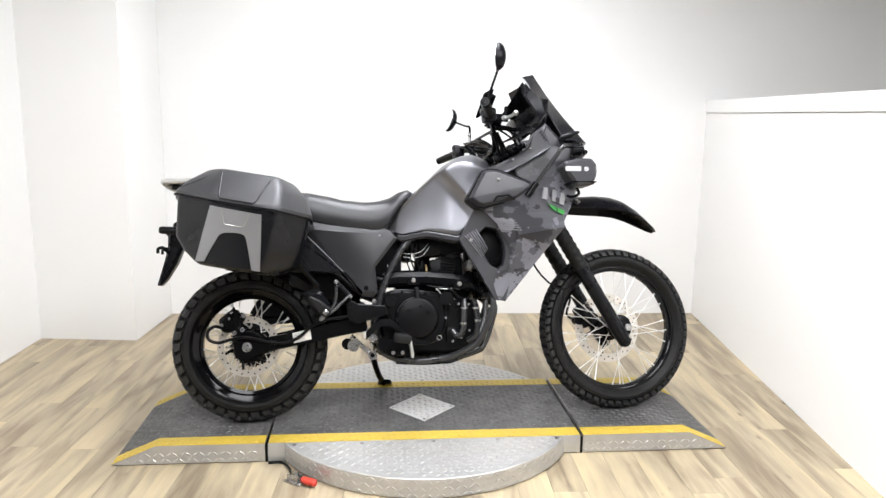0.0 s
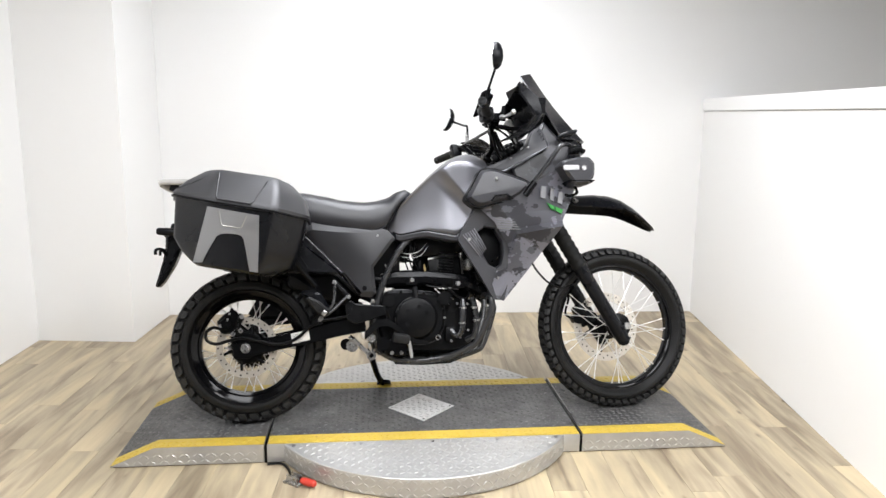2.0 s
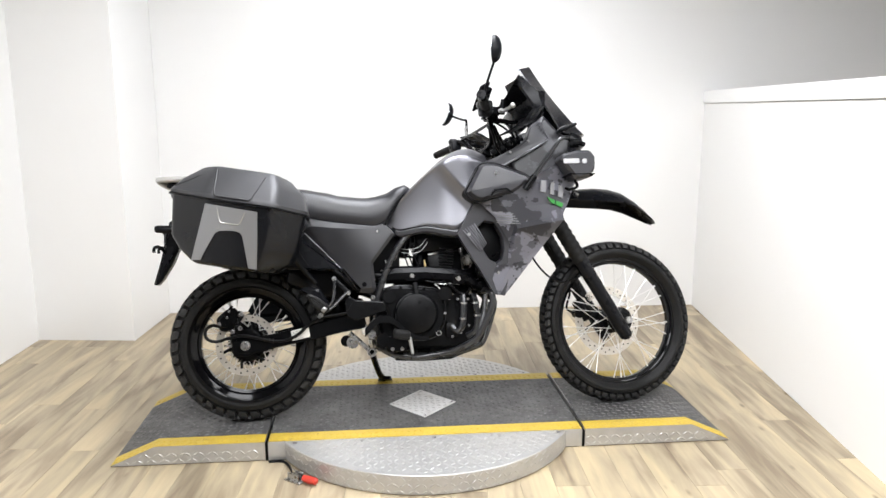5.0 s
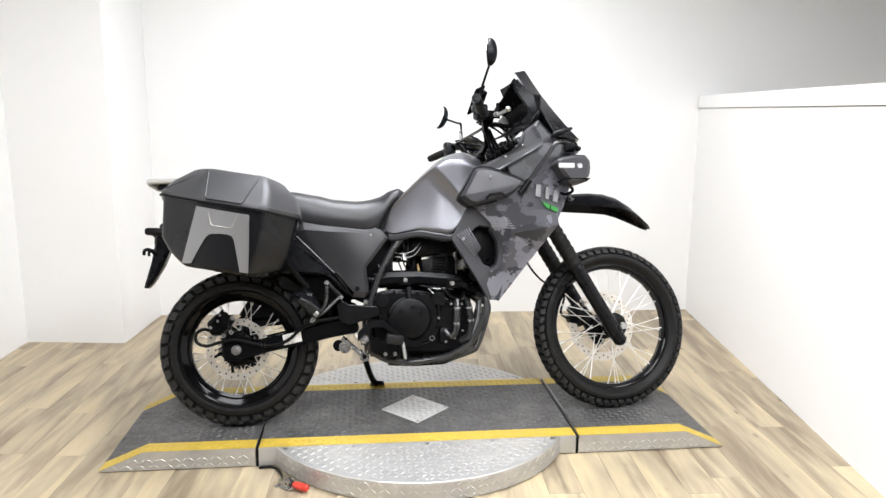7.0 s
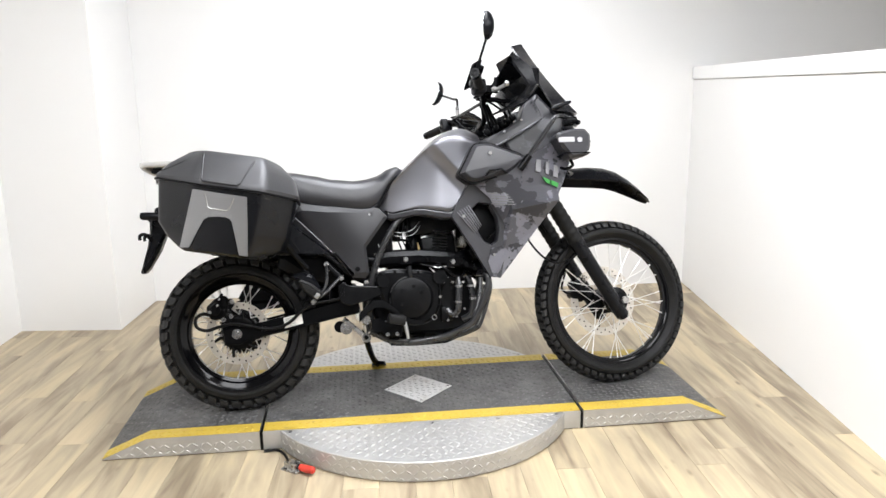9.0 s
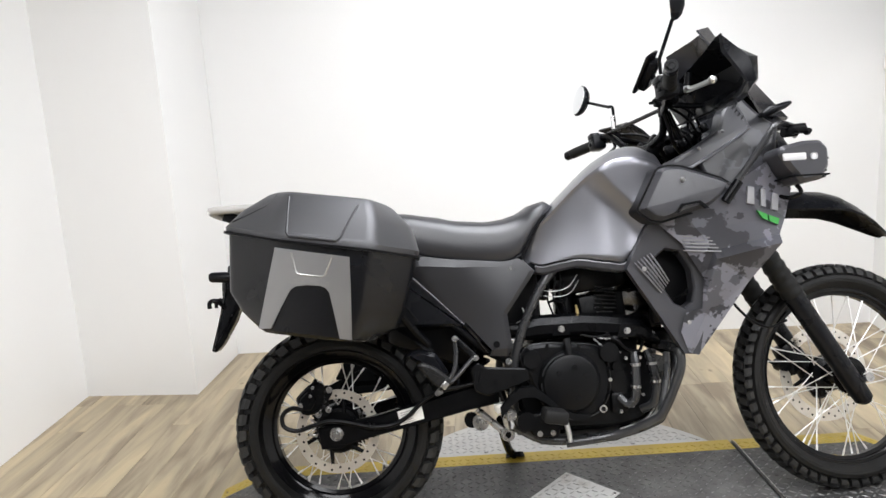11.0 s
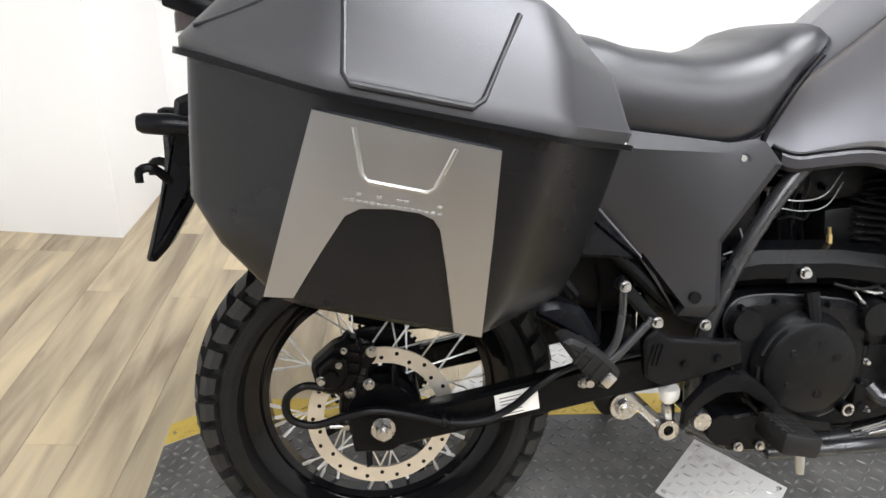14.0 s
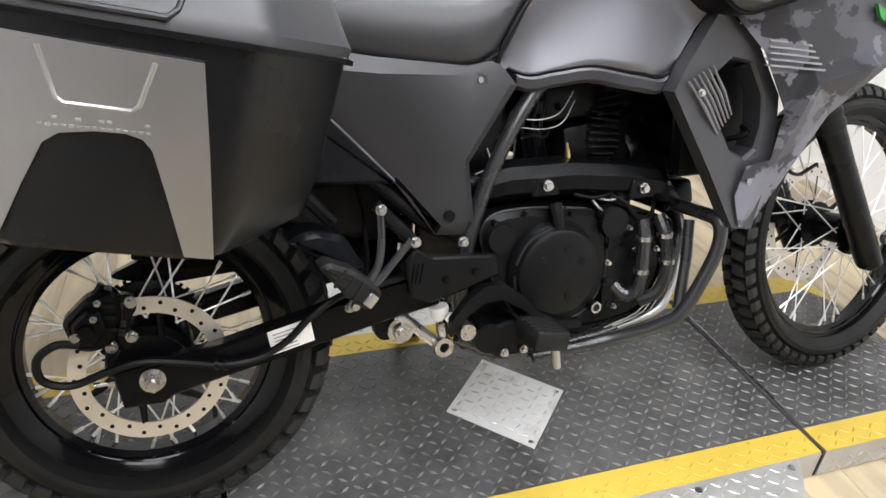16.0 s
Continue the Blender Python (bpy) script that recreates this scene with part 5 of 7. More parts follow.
for s in (-1, 1):
    tube(bm, [(x, s * (lerp(SEAT_ROWS, x)[2] * 0.99), lerp(SEAT_ROWS, x)[0] + 0.004) for x in [0.0 + 0.04 * i for i in range(17)]], 0.0035, 6)
loose("seat_gap", bm, HOSE, BIKE)

def side_panel(bm):
    """A folded panel: its ridge runs from under the seat down to the foot, with facets falling away on both sides."""
    rim = {"a": (0.15, -0.168, 0.805), "b": (0.257, -0.172, 0.780), "c": (0.350, -0.178, 0.765), "d": (0.496, -0.178, 0.748), "e": (0.535, -0.177, 0.754), "f": (0.552, -0.176, 0.748), "g": (0.583, -0.172, 0.716), "h": (0.494, -0.186, 0.602),
           "i": (0.503, -0.184, 0.505), "j": (0.486, -0.182, 0.486), "k": (0.440, -0.180, 0.490), "l": (0.372, -0.175, 0.584), "m": (0.287, -0.172, 0.674), "n": (0.218, -0.166, 0.741), "o": (0.15, -0.166, 0.77)}
    inner = {"p": (0.352, -0.192, 0.742), "q": (0.484, -0.194, 0.608), "r": (0.500, -0.186, 0.734), "s": (0.568, -0.179, 0.718), "t": (0.262, -0.180, 0.752), "u": (0.446, -0.188, 0.506), "v": (0.488, -0.196, 0.510), "w": (0.378, -0.178, 0.588), "x": (0.232, -0.174, 0.744)}
    v = {k: bm.verts.new(p) for k, p in {**rim, **inner}.items()}
    for f in ("abtx", "bcpt", "cdrp", "defr", "fgsr", "gqs", "ghq", "hivq", "ijv", "jkuv", "kluw", "lmw", "mxw", "mnx", "noax", "prq", "rsq", "tpw", "xtw", "pqw", "quw", "qvu"):
        bm.faces.new([v[c] for c in f])
    out = [e for e in bm.edges if len(e.link_faces) == 1]
    g = bmesh.ops.extrude_edge_only(bm, edges=out)
    for w in [e for e in g["geom"] if isinstance(e, bmesh.types.BMVert)]:
        w.co.y = -0.12
    return bm
pr, pl = both("side_panel", side_panel, SIDEPANEL, "matte dark grey side panel", sharp=14)
bm = bmesh.new()
lathe(bm, [(0.009, -0.0035), (0.013, -0.0025), (0.014, 0.004), (0.009, 0.004)], (0.514, -0.181, 0.726), 24, True)
part("bolt_boss", bm, SIDEPANEL, pr)
part("panel_bolt", bolt(bmesh.new(), (0.513, -0.181, 0.727), 0.0075, 0.005), STEEL, pr)
bm = bmesh.new()
cyl(bm, (0.458, -0.186, 0.522), (0.458, -0.1955, 0.522), 0.009, n=16)
part("panel_screw", bm, SATIN, pr)
# pale line modelled as the highlight along the panel's lower edge
bm = bmesh.new()
tube(bm, [(0.222, -0.186, 0.739), (0.30, -0.186, 0.660), (0.372, -0.187, 0.584)], 0.0017, 6)
part("panel_highlight", bm, TANK, pr, "pale line drawn in for the highlight on the panel's edge")
def rear_cover(bm):
    return plate(bm, fillet([(0.10, 0.80), (0.218, 0.745), (0.30, 0.66), (0.378, 0.576), (0.345, 0.580), (0.166, 0.590), (0.10, 0.62)], 0.008), -0.10, -0.181, 0.006)
both("rear_cover", rear_cover, PLASTIC, "matte black lower rear cover")
bm = bmesh.new()
tube(bm, [(0.205, -0.182, 0.662), (0.245, -0.182, 0.600)], 0.0025, 6)
part("cover_seam", bm, HOSE, BIKE)

# ---- shrouds and fairing ----
def shroud(bm):
    """The big folded panel beside the radiator: facets meeting in creases."""
    p = {"a": (0.893, -0.275, 0.832), "b": (0.965, -0.315, 0.842), "c": (1.10, -0.325, 0.905), "d": (1.246, -0.290, 0.985), "e": (1.292, -0.262, 0.892), "f": (1.252, -0.290, 0.812), "g": (1.228, -0.300, 0.768),
         "h": (1.035, -0.322, 0.735), "i": (1.152, -0.262, 0.648), "j": (0.990, -0.268, 0.459), "k": (0.962, -0.276, 0.470), "l": (0.945, -0.277, 0.525), "m": (0.960, -0.280, 0.575), "n": (1.004, -0.288, 0.585),
         "o": (1.010, -0.300, 0.665), "q": (0.960, -0.292, 0.762), "r": (1.07, -0.318, 0.80), "s": (1.01, -0.283, 0.56), "t": (1.034, -0.339, 0.712), "u": (1.224, -0.319, 0.744)}
    v = {k: bm.verts.new(q) for k, q in p.items()}
    faces = ["abq", "qbh", "qho", "brh", "bcr", "cfr", "cde", "cef", "rfg", "rgh", "hgut", "tui", "tis", "tsn", "tno", "hto", "sij", "sjk", "skl", "slm", "smn"]
    for f in faces:
        bm.faces.new([v[c] for c in f])
    g = bmesh.ops.solidify(bm, geom=bm.faces[:], thickness=0.006)
    bmesh.ops.subdivide_edges(bm, edges=bm.edges[:], cuts=1)
    return bm
sr, sl = both("tank_shroud", shroud, CAMO, "grey camouflage-print shroud", sharp=12)
def vent(bm):
    outer = [(0.893, 0.832), (0.965, 0.775), (1.016, 0.690), (1.022, 0.590), (0.992, 0.462), (0.953, 0.466), (0.890, 0.580), (0.818, 0.702), (0.840, 0.745)]
    hole = [(0.890, 0.722), (0.925, 0.750), (0.962, 0.742), (0.990, 0.690), (0.994, 0.640), (0.985, 0.602), (0.966, 0.588), (0.938, 0.602), (0.905, 0.660)]
    def y(x, z, o):
        return -0.262 - 0.10 * (x - 0.86) + o
    loft(bm, [[(x, y(x, z, 0.03), z) for x, z in outer], [(x, y(x, z, 0), z) for x, z in outer], [(x, y(x, z, 0.004), z) for x, z in shrink(hole, -0.004)],
              [(x, y(x, z, 0.010), z) for x, z in hole], [(x, y(x, z, 0.05), z) for x, z in hole]], cap=False)
    return bm
vr, vl = both("radiator_vent", vent, PANEL, "dark grey vent surround", sharp=28)
def ribs(bm):
    for i in range(6):
        t = i / 5
        a = Vector((0.838 + 0.044 * t, -0.266, 0.718 + 0.024 * t))
        b = Vector((0.905 + 0.022 * t, -0.266 - 0.004 * t, 0.632 + 0.03 * t))
        tube(bm, [a, (a + b) / 2 + Vector((0, -0.004, 0)), b], [0.0016, 0.0028, 0.0016], 6)
    return bm
for side in (-1, 1):
    loose("vent_rib", ribs(bmesh.new()) if side < 0 else mirrored(ribs(bmesh.new())), TANK, vr if side < 0 else vl, "pale rib")
bm = bmesh.new()
bolt(bm, (0.862, -0.268, 0.700), 0.007, 0.005)
part("vent_bolt", bm, STEEL, vr)
bm = bmesh.new()
bolt(bm, (0.968, -0.272, 0.549), 0.009, 0.008)
part("shroud_bolt", bm, STEEL, sr, "bright socket-head bolt")
bm = bmesh.new()
box(bm, (0.985, 0, 0.72), (0.05, 0.34, 0.26), pose(0, 0, 0, 0, -12, 0), 0.01)
for z in (0.50, 0.56, 0.62):
    box(bm, (0.935, 0, z), (0.07, 0.30, 0.05), pose(0, 0, 0, 0, -12, 0), 0.01)
# black box added behind each vent so that its opening stays dark
def duct(bm):
    return box(bm, (0.985, -0.165, 0.665), (0.17, 0.04, 0.25), bevel=0.02)
both("vent_blackout", duct, HOSE, "black box added to keep the vent's opening dark")
rad = part("radiator", bm, SATIN, BIKE, "black radiator behind the shrouds")
bm = bmesh.new()
for s in (-1, 1):
    for z in (0.615, 0.735):
        tube(bm, curve([(0.955, s * 0.235, z), (0.972, s * 0.262, z + 0.012), (0.985, s * 0.235, z + 0.02)], 3), 0.005, 6)
loose("fitting", bm, CASE, rad)
# printed stripes and the badge as plain slanting blocks
bm = bmesh.new()
for i in range(5):
    z = 0.735 + 0.0095 * i
    pts = [(0.966 - 0.001 * i, z + 0.006), (1.008, z + 0.001), (1.050 - 0.006 * i, z - 0.003)]
    q = [(x, zz + 0.0016) for x, zz in pts] + [(x, zz - 0.0016) for x, zz in reversed(pts)]
    loft(bm, [[(x, -0.2945 - 0.37 * (x - 0.96) + o, zz) for x, zz in q] for o in (0.008, -0.0045)])
loose("stripe", bm, BADGE, sr)


def on_shroud(x, z):
    return -0.3275 + 0.24 * max(0.0, x - 1.12)


def badge(bm, poly):
    return loft(bm, [[(x, on_shroud(x, z) + o, z) for x, z in poly] for o in (0.006, -0.0012)])


bm = bmesh.new()
for poly in ([(1.141, 0.899), (1.160, 0.896), (1.156, 0.850), (1.134, 0.855)], [(1.182, 0.891), (1.194, 0.888), (1.191, 0.842), (1.176, 0.846)],
             [(1.216, 0.879), (1.233, 0.875), (1.228, 0.830), (1.208, 0.836)]):
    badge(bm, poly)
loose("badge_block", bm, BADGE, sr, "pale grey badge blocks")
bm = bmesh.new()
badge(bm, [(1.162, 0.834), (1.192, 0.823), (1.194, 0.806), (1.178, 0.812)])
badge(bm, [(1.197, 0.821), (1.230, 0.809), (1.224, 0.793), (1.199, 0.804)])
part("badge_green", bm, GREEN, sr, "bright green badge block")


GUARD = [(0.848, 0.856), (0.905, 0.960), (0.930, 0.966), (0.965, 0.964), (1.075, 0.925), (1.106, 0.906), (1.062, 0.872), (1.030, 0.852), (0.960, 0.836), (0.902, 0.822), (0.878, 0.828)]
def guard_y(x, z):
    return 0.20 * max(0.0, x - 1.05) + 0.14 * max(0.0, z - 0.93) + 0.25 * max(0.0, 0.90 - x)
def upper_guard(bm):
    poly = fillet(GUARD, 0.008)
    rings = [[(x, -0.25 + guard_y(x, z), z) for x, z in poly], [(x, -0.318 + guard_y(x, z), z) for x, z in poly]]
    for d, y in ((0.003, -0.324), (0.011, -0.338), (0.016, -0.339)):
        rings.append([(x, y + guard_y(x, z), z) for x, z in shrink(poly, d)])
    return loft(bm, rings)
gr, gl = both("tank_guard", upper_guard, PANEL, "matte dark grey tank guard", sharp=20)
# slightly larger black plate that draws a shadow line round the guard
def guard_gap(bm):
    poly = shrink(fillet(GUARD, 0.008), -0.006)
    return loft(bm, [[(x, o + guard_y(x, z), z) for x, z in poly] for o in (-0.24, -0.316)])
both("guard_shadow", guard_gap, HOSE, "black plate drawn in as the shadow line round the guard", sharp=20)
def notch(bm):
    poly = [(0.932, 0.838), (0.950, 0.862), (1.000, 0.868), (1.022, 0.848), (1.014, 0.846), (0.997, 0.861), (0.954, 0.856), (0.940, 0.838)]
    return loft(bm, [[(x, o + guard_y(x, z), z) for x, z in poly] for o in (-0.335, -0.3465)])
both("guard_notch", notch, HOSE, parent=None)
bm = bmesh.new()
bolt(bm, (0.961, -0.336, 0.926), 0.008, 0.006)
part("guard_bolt", bm, STEEL, gr)
def fairing_side(bm):
    poly = fillet([(1.02, 1.00), (1.134, 1.070), (1.159, 1.138), (1.192, 1.180), (1.250, 1.105), (1.292, 1.075), (1.265, 0.985), (1.298, 0.895), (1.20, 0.865), (1.08, 0.88)], 0.010)
    f = lambda x, z: 0.30 * max(0, z - 1.0) + 0.10 * max(0, x - 1.1)
    rings = [[(x, -0.18 + f(x, z), z) for x, z in poly], [(x, -0.262 + f(x, z), z) for x, z in poly], [(x, -0.268 + f(x, z), z) for x, z in shrink(poly, 0.006)], [(x, -0.270 + f(x, z), z) for x, z in shrink(poly, 0.012)]]
    return loft(bm, rings)
both("side_fairing", fairing_side, DARKCAMO, "dark camouflage-print side fairing", sharp=20)
BAND = [(0.912, 0.966), (1.010, 1.012), (1.068, 1.044), (1.100, 1.064), (1.122, 1.116), (1.144, 1.142), (1.166, 1.148), (1.184, 1.110), (1.194, 1.066), (1.085, 1.003), (1.003, 0.960), (0.940, 0.958)]
def band_y(x, z):
    return -0.298 + 0.30 * max(0.0, z - 0.99) + 0.10 * max(0.0, x - 1.08)
def fairing_band(bm):
    poly = fillet(BAND, 0.008)
    rings = [(poly, 0.06), (poly, 0.004), (shrink(poly, 0.005), -0.003), (shrink(poly, 0.012), -0.004)]
    return loft(bm, [[(x, band_y(x, z) + o, z) for x, z in ps] for ps, o in rings])
br, bl = both("fairing_band", fairing_band, PANEL, "grey upper fairing edge band", sharp=24)
# pale tube put in for the highlight along the band's lower edge
bm = bmesh.new()
tube(bm, [(x, band_y(x, z) - 0.001, z) for x, z in ((0.96, 0.9585), (1.003, 0.962), (1.044, 0.983), (1.085, 1.005), (1.140, 1.036), (1.192, 1.067))], [0.002, 0.0045, 0.0045, 0.0045, 0.0045, 0.002], 8)
part("band_highlight", bm, TANK, br, "pale line drawn in for the edge highlight")
bm = bmesh.new()
for x, z in ((1.030, 1.012), (1.105, 1.058)):
    bolt(bm, (x, band_y(x, z) - 0.002, z), 0.0055, 0.005)
loose("band_bolt", bm, STEEL, br)
bm = bmesh.new()
for i in range(4):
    x, z = 1.150 + 0.007 * i, 1.128 - 0.011 * i
    tube(bm, [(x - 0.006, band_y(x, z) - 0.0042, z - 0.010), (x + 0.006, band_y(x, z) - 0.0042, z + 0.004)], 0.0022, 6)
loose("band_groove", bm, HOSE, br, "dark slanting grooves")
bm = bmesh.new()
sec = []
for x, z, w, h in ((1.10, 1.02, 0.15, 0.10), (1.20, 1.03, 0.17, 0.11), (1.30, 1.02, 0.155, 0.09), (1.37, 1.01, 0.12, 0.07), (1.40, 1.005, 0.09, 0.05)):
    sec.append([(x, -w, z - h * 0.6), (x, -w, z + h * 0.4), (x, -w * 0.7, z + h), (x, w * 0.7, z + h), (x, w, z + h * 0.4), (x, w, z - h * 0.6), (x, w * 0.6, z - h), (x, -w * 0.6, z - h)])
loft(bm, sec)
nose = part("headlight_fairing", bm, PLASTIC, BIKE, "black nose fairing")
bm = bmesh.new()
box(bm, (1.395, 0, 1.01), (0.03, 0.15, 0.085), pose(0, 0, 0, 0, -15, 0), 0.012)
part("headlight", bm, CLEAR, nose, "clear headlight")
# screen
def screen_row(t, o=0.0):
    """Across the screen at height t from foot to top: a flat middle, folded sides."""
    sag = 0.005 + 0.026 * math.sin(t * math.pi) + 0.010 * t
    x0, z0 = 1.415 - 0.22 * t - sag, 1.122 + 0.288 * t
    w = 0.110 + 0.045 * math.sin(t * math.pi) + 0.012 * t
    back, down = 0.128 - 0.044 * t - sag, 0.002 + 0.09 * t * (1 - t) + 0.030 * t
    res = []
    for j in range(13):
        a = -1 + 2 * j / 12
        k = 0.12 * abs(a) if abs(a) < 0.45 else 0.054 + 0.946 * (abs(a) - 0.45) / 0.55
        res.append((x0 - back * k - o, -0.045 + w * a, z0 - down * k - o * 0.6))
    return res
bm = bmesh.new()
rows = [screen_row(i / 10) for i in range(11)]
back = [screen_row(i / 10, 0.005) for i in range(11)]
loft(bm, [r + list(reversed(b)) for r, b in zip(rows, back)])
part("windscreen", bm, SMOKE, BIKE, "dark smoked windscreen", sharp=16)
def screen_stay(bm):
    plate(bm, fillet([(1.205, 1.175), (1.225, 1.235), (1.330, 1.115), (1.385, 1.095), (1.36, 1.080), (1.27, 1.095)], 0.006), -0.10, -0.125, 0.004)
    return bm
both("screen_stay", screen_stay, PLASTIC, "black screen mount")
bm = bmesh.new()
box(bm, (1.13, 0, 1.20), (0.035, 0.19, 0.10), pose(0, 0, 0, 0, -30, 0), 0.012)
dash = part("instrument_panel", bm, PLASTIC, BIKE, "black instrument panel")
bm = bmesh.new()
box(bm, (1.112, 0, 1.208), (0.004, 0.15, 0.07), pose(0, 0, 0, 0, -30, 0), 0.001)
part("display", bm, SMOKE, dash)
# auxiliary lamps on their bars
def aux(bm):
    poly = fillet([(1.206, 0.972), (1.216, 0.992), (1.275, 1.004), (1.322, 1.004), (1.342, 0.982), (1.340, 0.935), (1.317, 0.900), (1.262, 0.894), (1.230, 0.936)], 0.008)
    rings = [([(x, z) for x, z in shrink(poly, 0.010)], -0.275), (poly, -0.285), (poly, -0.365), (shrink(poly, 0.010), -0.378)]
    return loft(bm, [[(x, y, z) for x, z in ps] for ps, y in rings])
ar, al = both("auxiliary_lamp", aux, PANEL, "black auxiliary lamp housing", sharp=30)
for o, s in ((ar, -1), (al, 1)):
    bm = bmesh.new()
    box(bm, (1.245, s * 0.378, 0.962), (0.062, 0.004, 0.019), bevel=0.004)
    box(bm, (1.296, s * 0.378, 0.961), (0.018, 0.004, 0.018), bevel=0.006)
    part("printed_bar", bm, WHITE, o, "white printed bar and dot")
    bm = bmesh.new()
    for i in range(4):
        box(bm, (1.335 - 0.004 * i, s * 0.33, 0.955 - 0.016 * i), (0.014, 0.080, 0.005), bevel=0.002)
    loose("fin", bm, PLASTIC, o)
    bm = bmesh.new()
    box(bm, (1.285, s * 0.33, 0.912), (0.10, 0.098, 0.004))
    tube(bm, curve([(1.27, s * 0.33, 0.895), (1.28, s * 0.33, 0.872), (1.260, s * 0.31, 0.862), (1.250, s * 0.28, 0.87)], 4), 0.006, 8)
    part("lamp_bracket", bm, SATIN, o)
def lamp_bar(bm):
    tube(bm, curve([(1.079, -0.332, 0.872), (1.12, -0.338, 0.927), (1.165, -0.344, 0.985), (1.205, -0.350, 1.040), (1.222, -0.348, 1.055), (1.245, -0.335, 1.058), (1.30, -0.30, 1.05), (1.34, -0.22, 1.045)], 5), 0.0085, 10)
    return bm
lr, ll = both("lamp_bar", lamp_bar, TUBE, "satin black tubular lamp guard bar")
bm = bmesh.new()
tube(bm, [(1.072, -0.334, 0.862), (1.110, -0.339, 0.912)], 0.0125, 12)
part("bar_sleeve", bm, SATIN, lr)
bm = bmesh.new()
for y in (-0.30, -0.34):
    cyl(bm, (1.262, y, 1.04), (1.300, y, 1.042), 0.014, n=14)
bolt(bm, (1.27, -0.35, 1.035), 0.009, 0.01)
bolt(bm, (1.305, -0.34, 1.032), 0.011, 0.012)
part("bar_clamp", bm, CASE, lr, "dark metal clamp")

for s in (-1, 1):
    bm = bmesh.new()
    tube(bm, [(1.245, s * 0.17, 1.104), (1.244, s * 0.255, 1.106)], 0.008, 10)
    tube(bm, [(1.232, s * 0.266, 1.100), (1.246, s * 0.27, 1.107), (1.290, s * 0.272, 1.121), (1.308, s * 0.272, 1.128)], [0.008, 0.0125, 0.0095, 0.005], 12)
    part("front_turn_signal", bm, PLASTIC, BIKE, "black turn signal on a short stalk")

# ---- front end ----
def slider(bm):
    a, b = Vector((1.535, -0.098, 0.268)), Vector((1.345, -0.098, 0.597))
    e = (b - a).normalized()
    f = Vector((e.z, 0, -e.x))
    rows = []
    for t, w, d in ((-0.03, 0.016, 0.020), (0.0, 0.026, 0.030), (0.15, 0.029, 0.030), (0.75, 0.029, 0.028), (0.97, 0.032, 0.028), (1.02, 0.028, 0.024)):
        c = a + (b - a) * t
        rows.append([c + f * (w * math.cos(q)) + Vector((0, d * math.sin(q), 0)) for q in (2 * math.pi * k / 16 for k in range(16))])
    return loft(bm, rows)
both("fork_slider", slider, PLASTIC, "matte black fork leg with guard", at=STEER)
def gaiter(bm):
    a, b = Vector((1.352, -0.098, 0.585)), Vector((1.232, -0.098, 0.792))
    pts, rs = [], []
    for i in range(33):
        pts.append(a + (b - a) * i / 32)
        rs.append(0.0315 + (0.0014 if i % 4 in (1, 2) else -0.001))
    return tube(bm, pts, rs, 18)
both("fork_gaiter", gaiter, RUBBER, "ribbed rubber fork gaiter", at=STEER, sharp=60)
def stanchion(bm):
    return tube(bm, [(1.24, -0.098, 0.78), (1.075, -0.098, 1.066), (1.055, -0.098, 1.10)], 0.0215, 14)
both("fork_tube", stanchion, SATIN, at=STEER)
bm = bmesh.new()
box(bm, (1.195, 0, 0.83), (0.05, 0.25, 0.035), pose(0, 0, 0, 0, 30, 0), 0.01)
box(bm, (1.07, 0, 1.075), (0.07, 0.25, 0.028), pose(0, 0, 0, 0, 30, 0), 0.008)
tube(bm, [(1.225, 0, 0.80), (1.03, 0, 1.10)], 0.026, 14)
part("fork_clamp", bm, SATIN, BIKE, "black fork clamp", at=STEER)
bm = bmesh.new()
cyl(bm, (1.535, -0.124, 0.333), (1.535, -0.138, 0.333), 0.014, n=22)
cyl(bm, (1.535, -0.137, 0.333), (1.535, -0.139, 0.333), 0.006, n=6)
part("front_axle_end", bm, STEEL, BIKE, "bright axle end", at=STEER)
bm = bmesh.new()
box(bm, (1.425, 0.085, 0.385), (0.05, 0.05, 0.10), pose(0, 0, 0, 0, -25, 0), 0.012)
cyl(bm, (1.40, 0.10, 0.37), (1.40, 0.06, 0.37), 0.02, n=18)
box(bm, (1.452, 0.085, 0.43), (0.03, 0.03, 0.05), bevel=0.006)
cal = part("front_caliper", bm, SATIN, BIKE, "black brake caliper", at=STEER)
bm = bmesh.new()
tube(bm, curve([(1.385, 0.09, 0.37), (1.355, 0.09, 0.40), (1.375, 0.09, 0.47), (1.36, 0.09, 0.55), (1.33, 0.08, 0.60), (1.25, 0.06, 0.72)], 5), 0.005, 8)
part("front_brake_hose", bm, HOSE, BIKE, "black brake hose", at=STEER)
bm = bmesh.new()
tube(bm, curve([(1.13, -0.10, 0.66), (1.16, -0.13, 0.585), (1.21, -0.13, 0.53), (1.27, -0.11, 0.505), (1.33, -0.10, 0.52)], 5), 0.004, 8)
part("sensor_cable", bm, HOSE, BIKE, "thin black cable")
# front mudguard
bm = bmesh.new()
rows = []
